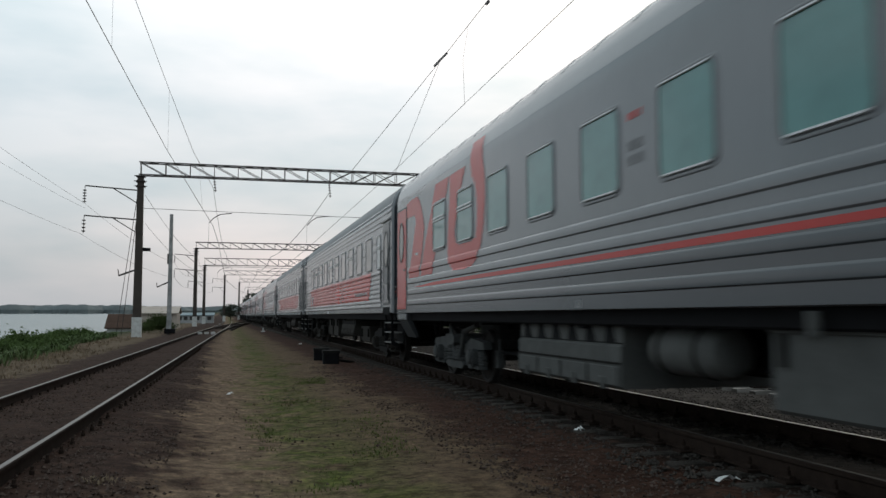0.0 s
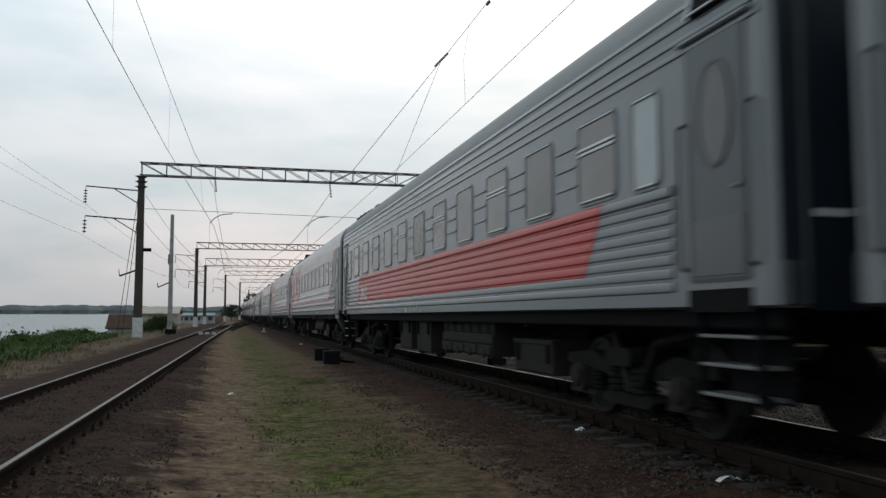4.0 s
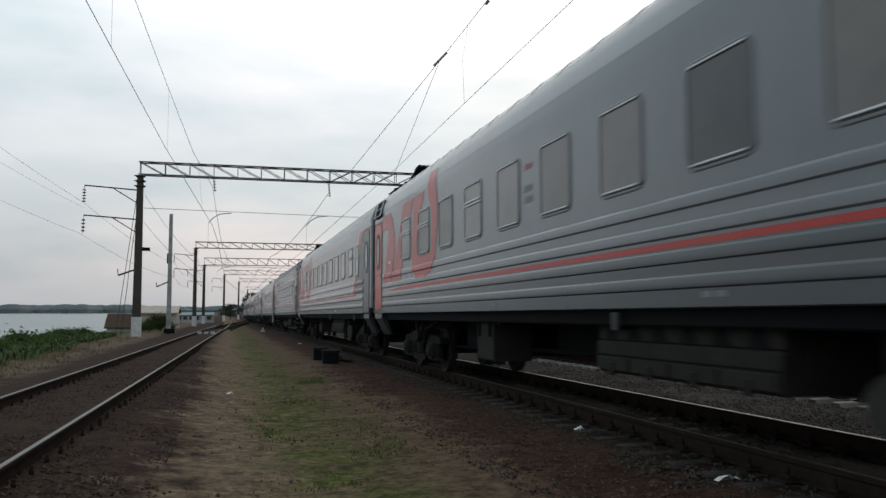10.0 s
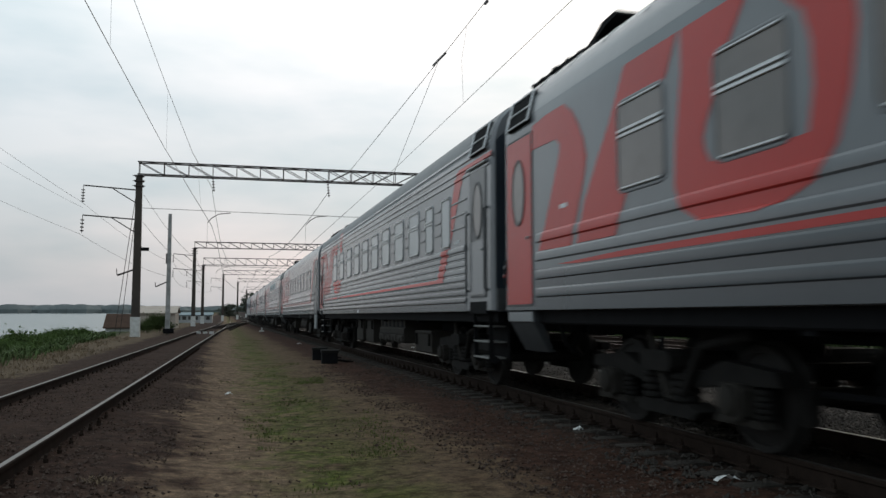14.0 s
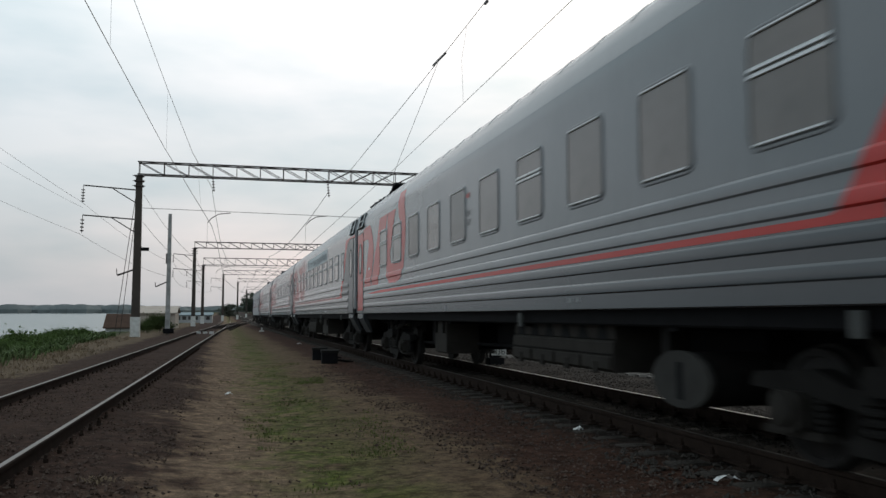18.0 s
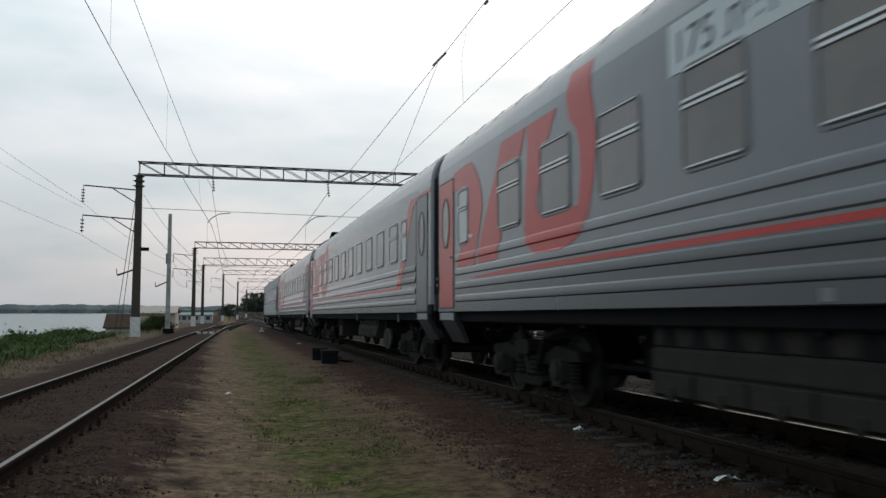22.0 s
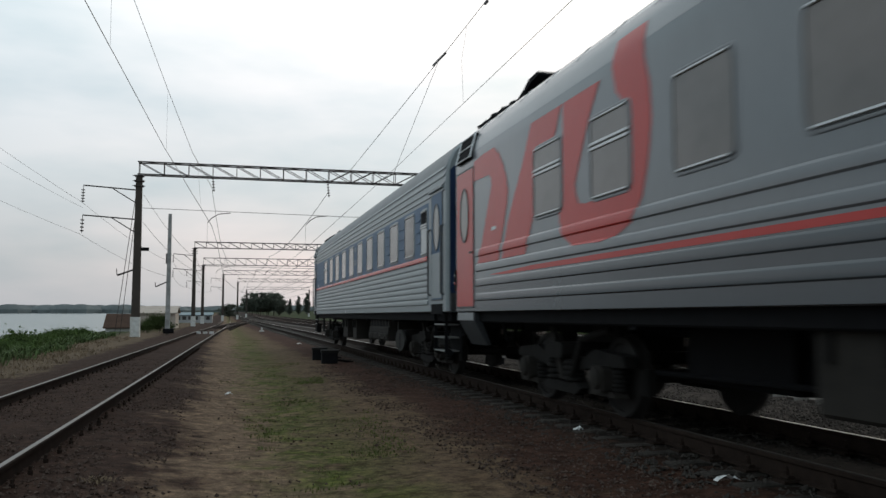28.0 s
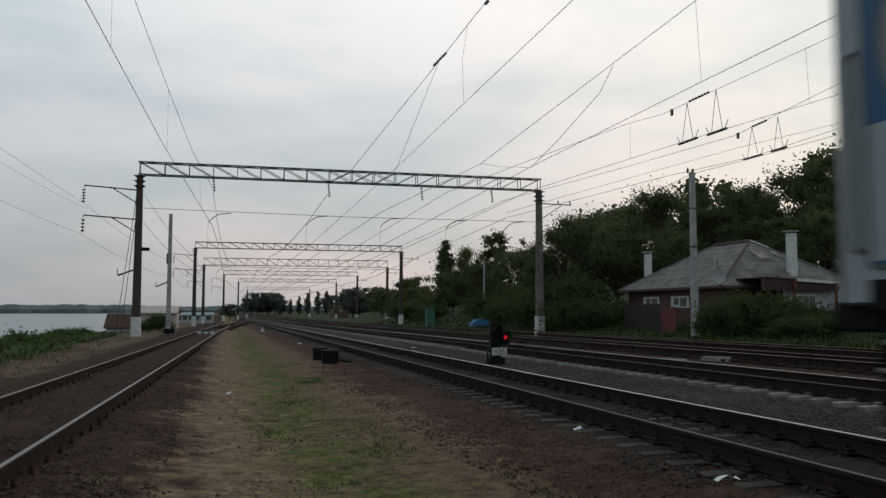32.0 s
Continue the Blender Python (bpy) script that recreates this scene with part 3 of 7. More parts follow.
blades("tall_weeds", [(-9.5, -6.2, 16, 38, 0.5), (-10.5, -7.2, 34, 62, 0.5)], 12000, 0.42, REED, "tall green weeds along the lake bank", 10, lean=0.9, width=0.026, per_tuft=12)
blades("verge_weeds", [(22, 32, 22, 66, 0.6), (19, 30, 60, 140, 0.4)], 14000, 0.34, VERGE, "green weeds along the far edge of the station tracks", 12, lean=0.6, width=0.03, per_tuft=9)
blades("dry_tuft", [(-1.02, -0.92, 7.2, 7.4, 1.0)], 70, 0.06, STRAW, "heap of dry grass beside the siding rail", 15, lean=1.2, width=0.006)


# ---- the train ----
HALF = 1.543                      # half the body's width
SILL, EAVE = 1.27, 3.72
ROOF_ARC = [(1.543, 3.72), (1.538, 3.90), (1.50, 4.08), (1.42, 4.26), (1.27, 4.42), (1.02, 4.55), (0.68, 4.635), (0.34, 4.685), (0.0, 4.70)]


# a pressed rib in section: a sharp lower lip, a flat face and a sloping upper shoulder
RIB_SHAPE = ((0, 0), (0.13, 0.95), (0.20, 1.0), (0.76, 0.97), (0.84, 0.85), (1, 0))


class Skin:
    """The side wall's surface with its pressed ribs; ribs are (bottom, top, depth)."""

    def __init__(self, ribs):
        self.ribs = ribs
        pts = [(SILL - 0.02, 0.0)]
        for a, b, d in sorted(ribs):
            pts += [(a + (b - a) * f, d * k) for f, k in RIB_SHAPE]
        pts.append((EAVE, 0.0))
        self.pts = [(z, HALF + d) for z, d in pts] + [(z, x) for x, z in ROOF_ARC[1:4]]

    def bands(self):
        return [(a, b) for a, b in zip(self.pts, self.pts[1:]) if b[0] - a[0] > 1e-4]


def clip_band(poly, z0, z1):
    for zc, sign in ((z0, 1), (z1, -1)):
        out = []
        for (ya, za), (yb, zb) in zip(poly, poly[1:] + poly[:1]):
            ia, ib = (za - zc) * sign >= 0, (zb - zc) * sign >= 0
            if ia:
                out.append((ya, za))
            if ia != ib:
                k = (zc - za) / (zb - za)
                out.append((ya + (yb - ya) * k, zc))
        poly = out
        if len(poly) < 3:
            return []
    return poly


def area(p):
    return sum(a[0] * b[1] - b[0] * a[1] for a, b in zip(p, p[1:] + p[:1])) / 2


def decal(polys, skin, lift=0.004, sides=(-1,)):
    """Paint or film laid over the ribs: polygons (y, z) cut into the wall's bands."""
    from mathutils.geometry import tessellate_polygon
    g = Geo()
    for poly in polys:
        for tri in tessellate_polygon([[Vector((p[0], p[1], 0)) for p in poly]]):
            t = [poly[i] for i in tri]
            for (za, xa), (zb, xb) in skin.bands():
                c = clip_band(t, za, zb)
                if len(c) < 3 or abs(area(c)) < 1e-5:
                    continue
                if area(c) < 0:
                    c = c[::-1]
                for s in sides:
                    v = [(s * (xa + (xb - xa) * (z - za) / (zb - za) + lift), y, z) for y, z in c]
                    g.add(v, [tuple(range(len(v)))[::-1] if s < 0 else tuple(range(len(v)))])
    return g.weld()


def wall_mesh(y0, y1, lower):
    """The coach shell: side walls with turned-in sills, rounded eaves and roof, closed ends."""
    prof = [(HALF - 0.05, SILL), (HALF, SILL + 0.02), (HALF, EAVE)]
    prof = [(-x, z) for x, z in prof] + [(-x, z) for x, z in ROOF_ARC[1:]] + [(x, z) for x, z in ROOF_ARC[-2:0:-1]] + [(x, z) for x, z in prof[::-1]]
    n = len(prof)
    ys = [y0, y0 + 0.06, y1 - 0.06, y1]
    vs = []
    for k, y in enumerate(ys):
        f = 0.972 if k in (0, 3) else 1.0
        vs += [(x * f, y, SILL + (z - SILL) * (0.994 if f < 1 else 1)) for x, z in prof]
    g = Geo()
    g.add(vs, [(j * n + k, j * n + (k + 1) % n, (j + 1) * n + (k + 1) % n, (j + 1) * n + k) for j in range(3) for k in range(n - 1)])
    g.add([vs[k] for k in range(n)] + [vs[3 * n + k] for k in range(n)], [tuple(range(n))[::-1], tuple(range(n, 2 * n))])
    return g


def rounded(y0, z0, y1, z1, r, n=4):
    pts = []
    for cy, cz, a in ((y1 - r, z1 - r, 0), (y0 + r, z1 - r, 90), (y0 + r, z0 + r, 180), (y1 - r, z0 + r, 270)):
        pts += [(cy + r * math.cos(radians(a + 90 * k / n)), cz + r * math.sin(radians(a + 90 * k / n))) for k in range(n + 1)]
    return pts


def oval(cy, cz, ry, rz, n=20):
    return [(cy + ry * math.cos(k * math.tau / n), cz + rz * math.sin(k * math.tau / n)) for k in range(n)]


def ring(outer, inner, x0, x1, s):
    """A frame between two loops of equal count, from depth x0 to x1 outwards, on side s."""
    n = len(outer)
    vs = [(s * x0, *p) for p in outer] + [(s * x1, *p) for p in outer] + [(s * x1, *p) for p in inner] + [(s * x0, *p) for p in inner]
    fs = []
    for a in range(3):
        fs += [(a * n + k, a * n + (k + 1) % n, (a + 1) * n + (k + 1) % n, (a + 1) * n + k) for k in range(n)]
    return Geo().add(vs, fs)


def disc(loop, x, s):
    return Geo().add([(s * x, *p) for p in loop], [tuple(range(len(loop)))])


MESHES = {}


def shared(key, make, material):
    if key not in MESHES:
        g = make()
        me = g.mesh(key[0])
        me.materials.append(material)
        MESHES[key] = me
    return MESHES[key]


def window(car, y, w, z0, z1, s, pane, vent, frame_mat):
    """One coach window: rounded rubber frame, recessed pane, and for a vent window a sash bar."""
    key = (round(w, 2), z0, z1, s)
    lo, li = rounded(-w / 2 - 0.065, z0 - 0.060, w / 2 + 0.065, z1 + 0.060, 0.15), rounded(-w / 2, z0, w / 2, z1, 0.085)
    lm = rounded(-w / 2 - 0.035, z0 - 0.035, w / 2 + 0.035, z1 + 0.035, 0.115)
    lr = rounded(-w / 2 - 0.022, z0 - 0.022, w / 2 + 0.022, z1 + 0.022, 0.10)

    def moulding():
        n = len(lo)
        loops = [(HALF - 0.002, lo), (HALF + 0.010, [tuple(Vector(a).lerp(Vector(b), 0.35)) for a, b in zip(lo, lm)]), (HALF + 0.015, lm), (HALF + 0.011, lr)]
        vs = [(s * x, *p) for x, lp in loops for p in lp]
        return Geo().add(vs, [(a * n + k, a * n + (k + 1) % n, (a + 1) * n + (k + 1) % n, (a + 1) * n + k) for a in range(3) for k in range(n)])

    def strip(z, e):
        return Geo().cbox(min(s * (HALF + 0.008), s * (HALF + 0.032)), -w / 2 + e, z - 0.012, max(s * (HALF + 0.008), s * (HALF + 0.032)), w / 2 - e, z + 0.012, 0.006)

    f = part("window_frame", shared(("window_frame", frame_mat.name, *key), moulding, frame_mat), None, car, at=(0, y, 0))
    part("rubber_seal", shared(("rubber_seal", *key), lambda: ring(lr, li, HALF + 0.009, HALF + 0.018, s), RUBBER), None, f)
    part("pane", shared(("pane", pane.name, *key), lambda: disc(li, HALF + 0.012, s), pane), None, f)
    part("drip_rail", shared(("drip_rail", *key), lambda: strip(z1, 0.04), ALU), None, f, "bright metal strip")
    part("sill_strip", shared(("sill_strip", *key), lambda: strip(z0, 0.05), ALU), None, f, "bright metal strip")
    if vent:
        zb = z0 + (z1 - z0) * 0.66
        def bars():
            g = Geo()
            for dz in (-0.032, 0.022):
                g.cbox(min(s * (HALF + 0.010), s * (HALF + 0.030)), -w / 2, zb + dz - 0.018, max(s * (HALF + 0.010), s * (HALF + 0.030)), w / 2, zb + dz + 0.018, 0.006)
            return g
        part("sash_bar", shared(("sash_bar", *key), bars, ALU), None, f, "aluminium sash bar")
    return f


def oval_door(car, y0, y1, z0, z1, s, paint, pane, label, lever=True):
    cy = (y0 + y1) / 2
    g = ring(rounded(y0 - 0.03, z0 - 0.03, y1 + 0.03, z1 + 0.03, 0.04, 2), rounded(y0, z0, y1, z1, 0.03, 2), HALF - 0.01, HALF + 0.012, s)
    d = part("door", Geo().cbox(min(s * (HALF - 0.02), s * (HALF + 0.014)), y0, z0, max(s * (HALF - 0.02), s * (HALF + 0.014)), y1, z1, 0.01, "z"), paint, car, label)
    part("door_seal", g, RUBBER, d)
    lo, li = oval(cy, 2.895, 0.255, 0.465), oval(cy, 2.895, 0.22, 0.43)
    part("oval_frame", ring(lo, li, HALF + 0.012, HALF + 0.026, s), RUBBER, d)
    part("oval_pane", disc(li, HALF + 0.019, s), pane, d)
    if lever:
        part("door_handle", Geo().cbox(min(s * (HALF + 0.012), s * (HALF + 0.05)), y0 + 0.07, 2.23, max(s * (HALF + 0.012), s * (HALF + 0.05)), y0 + 0.13, 2.262, 0.01), PALE, d, "pale door handle")
    return d


def bogie_meshes(tone):
    """The pieces of one bogie about their own places, built once and shared."""
    out = {}
    fr = Geo().cbox(-1.25, -0.30, 0.66, 1.25, 0.30, 0.86, 0.05, "x")
    out["bogie"] = (fr, tone)
    out["side_frame"] = (Geo().prism([(-1.75, 0.62), (-1.70, 0.74), (-0.95, 0.80), (-0.6, 0.68), (0.6, 0.68), (0.95, 0.80), (1.70, 0.74), (1.75, 0.62), (0.9, 0.58), (0.5, 0.52), (-0.5, 0.52), (-0.9, 0.58)], -0.08, 0.08, "x"), tone)
    out["centre_bearing"] = (Geo().cbox(-0.5, -0.5, 0.80, 0.5, 0.5, 1.15, 0.1, "z"), tone)
    out["transom"] = (Geo().cbox(-0.95, -0.09, 0.58, 0.95, 0.09, 0.74, 0.03, "x"), tone)

    def coil(r, n, step):
        rings = []
        for k in range(n):
            rings += [(k * step, r * 0.82), (k * step + step * 0.3, r), (k * step + step * 0.65, r), (k * step + step * 0.95, r * 0.82)]
        return Geo().lathe(rings, (0, 0, 0), n=10)

    out["bolster_spring"], out["axle_spring"] = (coil(0.150, 4, 0.072), tone), (coil(0.09, 5, 0.052), tone)
    for s, nm in ((-1, "l"), (1, "r")):
        ab = Geo().cbox(min(s * -0.10, s * 0.15), -0.17, -0.175, max(s * -0.10, s * 0.15), 0.17, 0.145, 0.05, "x")
        ab.lathe([(0, 0.14), (0.05, 0.13), (0.07, 0.08)], (s * 0.14, 0, 0), axis=(s, 0, 0), n=12)
        ab.prism([(-0.36, -0.215), (0.36, -0.215), (0.32, -0.155), (-0.32, -0.155)], min(s * -0.09, s * 0.08), max(s * -0.09, s * 0.08), "x")
        out["axle_box_" + nm] = (ab, BOXDARK if tone is UNDER else tone)
    sb = Geo().prism([(-0.62, 0.30), (-0.50, 0.22), (0.50, 0.22), (0.62, 0.30), (0.45, 0.36), (-0.45, 0.36)], -0.13, 0.13, "x")
    out["spring_plank"] = (sb, tone)
    out["damper"] = (Geo().rod((0, -0.15, 0.38), (0, 0.25, 1.05), 0.055, 8, 0.04), BOXDARK if tone is UNDER else tone)
    out["brake_lever"] = (Geo().path([(0, -0.4, 0.12), (0, 0.4, 0.0), (0.01, 0.75, -0.48)], 0.045, 8), tone)
    out["brake_shoe"] = (Geo().rod((0, 0, 0.0), (0, 0, 0.40), 0.03).cbox(-0.07, -0.05, -0.10, 0.07, 0.05, 0.20, 0.02, "z"), tone)
    w = Geo()
    for s in (-1, 1):
        w.lathe([(0, 0.20), (0.02, 0.37), (0.025, 0.40), (0.0, 0.41), (0.0, 0.468), (0.02, 0.475), (0.105, 0.480), (0.115, 0.508), (0.140, 0.508), (0.146, 0.46), (0.12, 0.40), (0.12, 0.2)], (s * 0.865, 0, 0), axis=(-s, 0, 0), n=28)
    w.rod((-0.92, 0, 0), (0.92, 0, 0), 0.085, 12)
    out["wheelset"] = (w, STEEL)
    return out


BOGIES = {}


def bogie(car, y, tone):
    if tone.name not in BOGIES:
        BOGIES[tone.name] = {}
        for k, (g, m) in bogie_meshes(tone).items():
            BOGIES[tone.name][k] = g.mesh(k)
            BOGIES[tone.name][k].materials.append(m)
    BOGIE = BOGIES[tone.name]
    b = part("bogie", BOGIE["bogie"], None, car, "near-black bogie with shade in its colour" if tone is UNDER else "dusty grey bogie", at=(0, y, 0))
    part("centre_bearing", BOGIE["centre_bearing"], None, b)
    for q in (-0.62, 0.62):
        part("transom", BOGIE["transom"], None, b, at=(0, q, 0))
    for s in (-1, 1):
        part("side_frame", BOGIE["side_frame"], None, b, at=(s * 1.02, 0, 0))
        part("spring_plank", BOGIE["spring_plank"], None, b, at=(s * 1.02, 0, 0))
        part("damper", BOGIE["damper"], None, b, at=(s * 1.16, 0, 0))
        part("brake_lever", BOGIE["brake_lever"], None, b, at=(s * 1.15, -1.1, 0.92))
        for q in (-0.28, 0.28):
            part("bolster_spring", BOGIE["bolster_spring"], None, b, at=(s * 1.06, q, 0.36))
        for q in (-1.2, 1.2):
            part("axle_box", BOGIE["axle_box_l" if s < 0 else "axle_box_r"], None, b, at=(s * 1.05, q, 0.475))
            for d in (-0.26, 0.26):
                part("axle_spring", BOGIE["axle_spring"], None, b, at=(s * 1.02, q + d, 0.32))
            for d in (-0.55, 0.55):
                part("brake_shoe", BOGIE["brake_shoe"], None, b, at=(s * 0.80, q + d, 0.40))
    for q in (-1.2, 1.2):
        part("wheelset", BOGIE["wheelset"], None, b, "steel wheelset", at=(0, q, 0.478))
    return b


def underframe(car, tone, layout, lugs=True):
    """Sole bars, battery and equipment boxes, the air tank and pipes hung below the floor."""
    g = Geo()
    for s in (-1, 1):
        g.cbox(s * 1.38 - 0.05, -11.6, 1.10, s * 1.38 + 0.05, 11.9, 1.30, 0.02)
    g.box(-1.40, -11.6, 1.22, 1.40, 11.9, 1.275)
    for y in (-6, -2, 2, 6):
        g.box(-1.4, y - 0.06, 1.06, 1.4, y + 0.06, 1.23)
    g.box(-0.2, -11.9, 0.95, 0.2, 12.1, 1.2)
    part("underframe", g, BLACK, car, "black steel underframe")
    for kind, y0, y1, z0, z1, x0 in layout:
        if kind == "box":
            b = Geo().cbox(x0, y0, z0, x0 + 0.65, y1, z1, 0.03)
            b.cbox(x0 - 0.02, y0 - 0.02, z1 - 0.05, x0 + 0.67, y1 + 0.02, z1 + 0.02, 0.01)
            o = part("equipment_box", b, tone, car, "grey hanging equipment box")
            for y in np.linspace(y0 + 0.15, y1 - 0.15, max(2, int((y1 - y0) / 0.9))):
                part("box_catch", Geo().cbox(x0 - 0.05, y - 0.03, z1 - 0.30, x0, y + 0.03, z1 - 0.05, 0.01, "z"), UNDER, o)
        elif kind == "battery":
            b = Geo().cbox(x0, y0, z0, 1.2, y1, z1, 0.03)
            o = part("battery_box", b, tone, car, "long grey battery box with flaps")
            n = 4
            for k in range(n):
                h = Geo()
                a = y0 + (y1 - y0) * (k + 0.06) / n
                c = y0 + (y1 - y0) * (k + 0.94) / n
                h.cbox(x0 - 0.03, a, z0 + 0.03, x0, c, z0 + (z1 - z0) * 0.5, 0.01)
                h.cbox(x0 - 0.05, (a + c) / 2 - 0.05, z0 - 0.02, x0, (a + c) / 2 + 0.05, z0 + 0.12, 0.01)
                part("flap", h, tone, o)
            part("flap_hinge", Geo().cbox(x0 - 0.02, y0 + 0.02, z0 + (z1 - z0) * 0.55, x0, y1 - 0.02, z0 + (z1 - z0) * 0.60, 0.006), UNDER, o)
            part("box_hood", Geo().cbox(x0 + 0.03, y0, z1, 1.2, y1, 1.24, 0.02), tone, o)
            for y in np.linspace(y0 + 0.3, y1 - 0.3, 6):
                h = 1.19 - z1
                part("vent_notch", Geo().prism([(y - 0.14, z1 + 0.01), (y + 0.14, z1 + 0.01), (y + 0.09, z1 + h * 0.7), (y, z1 + h), (y - 0.04, z1 + h * 0.7)], x0 + 0.02, x0 + 0.034, "x"), BLACK, o, "black wedge-shaped vent")
        elif kind == "tank":
            zc, r = (z0 + z1) / 2, (z1 - z0) / 2
            o = part("air_tank", Geo().lathe([(0, r * 0.5), (0.05, r * 0.85), (0.13, r), (y1 - y0 - 0.13, r), (y1 - y0 - 0.05, r * 0.85), (y1 - y0, r * 0.5)], (x0 + r, y0, zc), axis=(0, 1, 0), n=18), tone, car, "grey cylindrical air tank")
            for y in (y0 + 0.3, y1 - 0.3):
                st = Geo().lathe([(0, r + 0.012), (0.05, r + 0.012)], (x0 + r, y, zc), axis=(0, 1, 0), n=18)
                st.cbox(x0 + r - 0.03, y, zc + r, x0 + r + 0.03, y + 0.05, 1.25, 0.01, "z")
                part("tank_strap", st, UNDER, o)
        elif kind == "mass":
            # added black block that stands for the dark void under the floor
            part("underfloor_casing", Geo().cbox(x0, y0, z0, 1.1, y1, z1, 0.06), BLACK, car, "black block filling the shaded space under the floor")
        elif kind == "drive":
            yc, zc, r = (y0 + y1) / 2, (z0 + z1) / 2, (z1 - z0) / 2
            ry = (y1 - y0) / 2
            lp = [(yc + ry * math.cos(k * math.tau / 24) * min(1.0, 1.18 - 0.18 * abs(math.cos(2 * k * math.tau / 24))), zc + r * math.sin(k * math.tau / 24)) for k in range(24)]
            o = part("generator_guard", Geo().prism(lp, x0, x0 + 0.05, "x"), GUARD, car, "rounded grey guard plate of the generator drive")
            part("guard_slot", Geo().cbox(x0 - 0.004, yc - 0.06, zc - 0.19, x0 + 0.01, yc + 0.06, zc + 0.16, 0.002, "z"), BLACK, o, "dark slot")
            part("generator", Geo().lathe([(0, 0.2), (0.04, 0.26), (0.9, 0.26), (0.94, 0.2)], (x0 + 0.06, yc - 0.1, zc), axis=(1, 0, 0), n=16), UNDER, o)
            part("guard_hanger", Geo().cbox(x0 + 0.01, yc + 0.2, z1 - 0.04, x0 + 0.04, yc + 0.34, 1.24, 0.01, "z"), UNDER, o)
    # water filler and jacking lugs on the sill
    for y in (-8.5, -2.2) if lugs else ():
        part("jacking_lug", Geo().cbox(-HALF - 0.004, y - 0.045, 1.06, -HALF + 0.05, y + 0.045, 1.24, 0.012, "z"), BOXGREY, car, "pale lug under the sill")
    # brake rigging and ducts hung along the middle, underfloor shade in their black
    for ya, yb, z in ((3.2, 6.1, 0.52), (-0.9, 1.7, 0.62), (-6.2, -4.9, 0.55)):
        o = part("brake_rigging", Geo().cbox(-0.55, ya, z, 0.75, yb, 1.22, 0.08), BLACK, car, "ducts and brake rigging, blackened for the shade")
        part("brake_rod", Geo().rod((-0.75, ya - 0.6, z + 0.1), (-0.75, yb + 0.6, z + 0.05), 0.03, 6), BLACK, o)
    # couplers and buffers hoses
    for y, s in ((-12.0, -1), (12.1, 1)):
        c = Geo().cbox(-0.16, min(y, y + s * 0.22), 0.92, 0.16, max(y, y + s * 0.22), 1.24, 0.05)
        c.rod((0, y - s * 0.9, 1.06), (0, y, 1.06), 0.09, 8)
        o = part("coupler", c, BLACK, car)
        part("brake_hose", Geo().path([(-0.5, y - s * 0.2, 1.1), (-0.5, y + s * 0.1, 0.75), (-0.35, y + s * 0.2, 0.62)], 0.035), BLACK, o)


def roof_fittings(car, chimney, vents, low=False):
    for y in vents:
        g = Geo().lathe([(0, 0.10), (0.05, 0.10), (0.055, 0.17), (0.09, 0.16), (0.10, 0.05)], (-0.45, y, 4.655), n=9)
        part("roof_vent", g, ROOFDARK, car, "low roof ventilator")
    if chimney is not None:
        y = chimney
        if low:
            c = Geo().cbox(-0.78, y - 0.35, 4.58, -0.22, y + 0.35, 4.76, 0.05)
            c.prism([(y - 0.42, 4.76), (y - 0.40, 4.83), (y + 0.30, 4.82), (y + 0.42, 4.74)], -0.80, -0.20, "x")
        else:
            c = Geo().cbox(-0.72, y - 0.20, 4.56, -0.34, y + 0.18, 4.86, 0.05)
            c.prism([(y - 0.40, 4.97), (y - 0.34, 5.02), (y + 0.06, 5.00), (y + 0.34, 4.88), (y + 0.30, 4.82), (y - 0.02, 4.92)], -0.80, -0.24, "x")
            c.prism([(y + 0.10, 4.70), (y + 0.22, 4.86), (y + 0.55, 4.76), (y + 0.50, 4.68)], -0.84, -0.24, "x")
        part("chimney", c, BLACK, car, "sooty roof flue with a cowl")
        part("flue_box", Geo().cbox(-0.95, y + 0.45, 4.50, -0.40, y + 1.05, 4.72, 0.04), BLACK, car, "black box beside the flue")
        for q in (0, 1, 2):
            pts = [(-1.16 + 0.09 * q + 0.03 * math.sin(k * 1.3 + q), y + 0.1 + k * 0.16 - 0.1 * q, 4.525 + 0.06 * q + 0.025 * math.sin(k * 2.1 + q)) for k in range(10)]
            part("roof_pipe", Geo().path(pts, 0.034, 5), BLACK, car, "sooty bent pipe")
        part("roof_plate", Geo().cbox(-1.05, y + 0.2, 4.54, -0.50, y + 1.5, 4.64, 0.03), BLACK, car, "sooty plate")


def roof_hoop():
    """One pressed hoop across the roof sheet."""
    top = [(-x, z) for x, z in ROOF_ARC[3:]] + [(x, z) for x, z in ROOF_ARC[-2:2:-1]]
    g = Geo()
    n = len(top)
    vs = [(x * (1 + 0.004 * up), dy, z + 0.011 * up) for dy, up in ((-0.035, 0), (-0.015, 1), (0.015, 1), (0.035, 0)) for x, z in top]
    return g.add(vs, [(j * n + k, j * n + k + 1, (j + 1) * n + k + 1, (j + 1) * n + k) for j in range(3) for k in range(n - 1)])


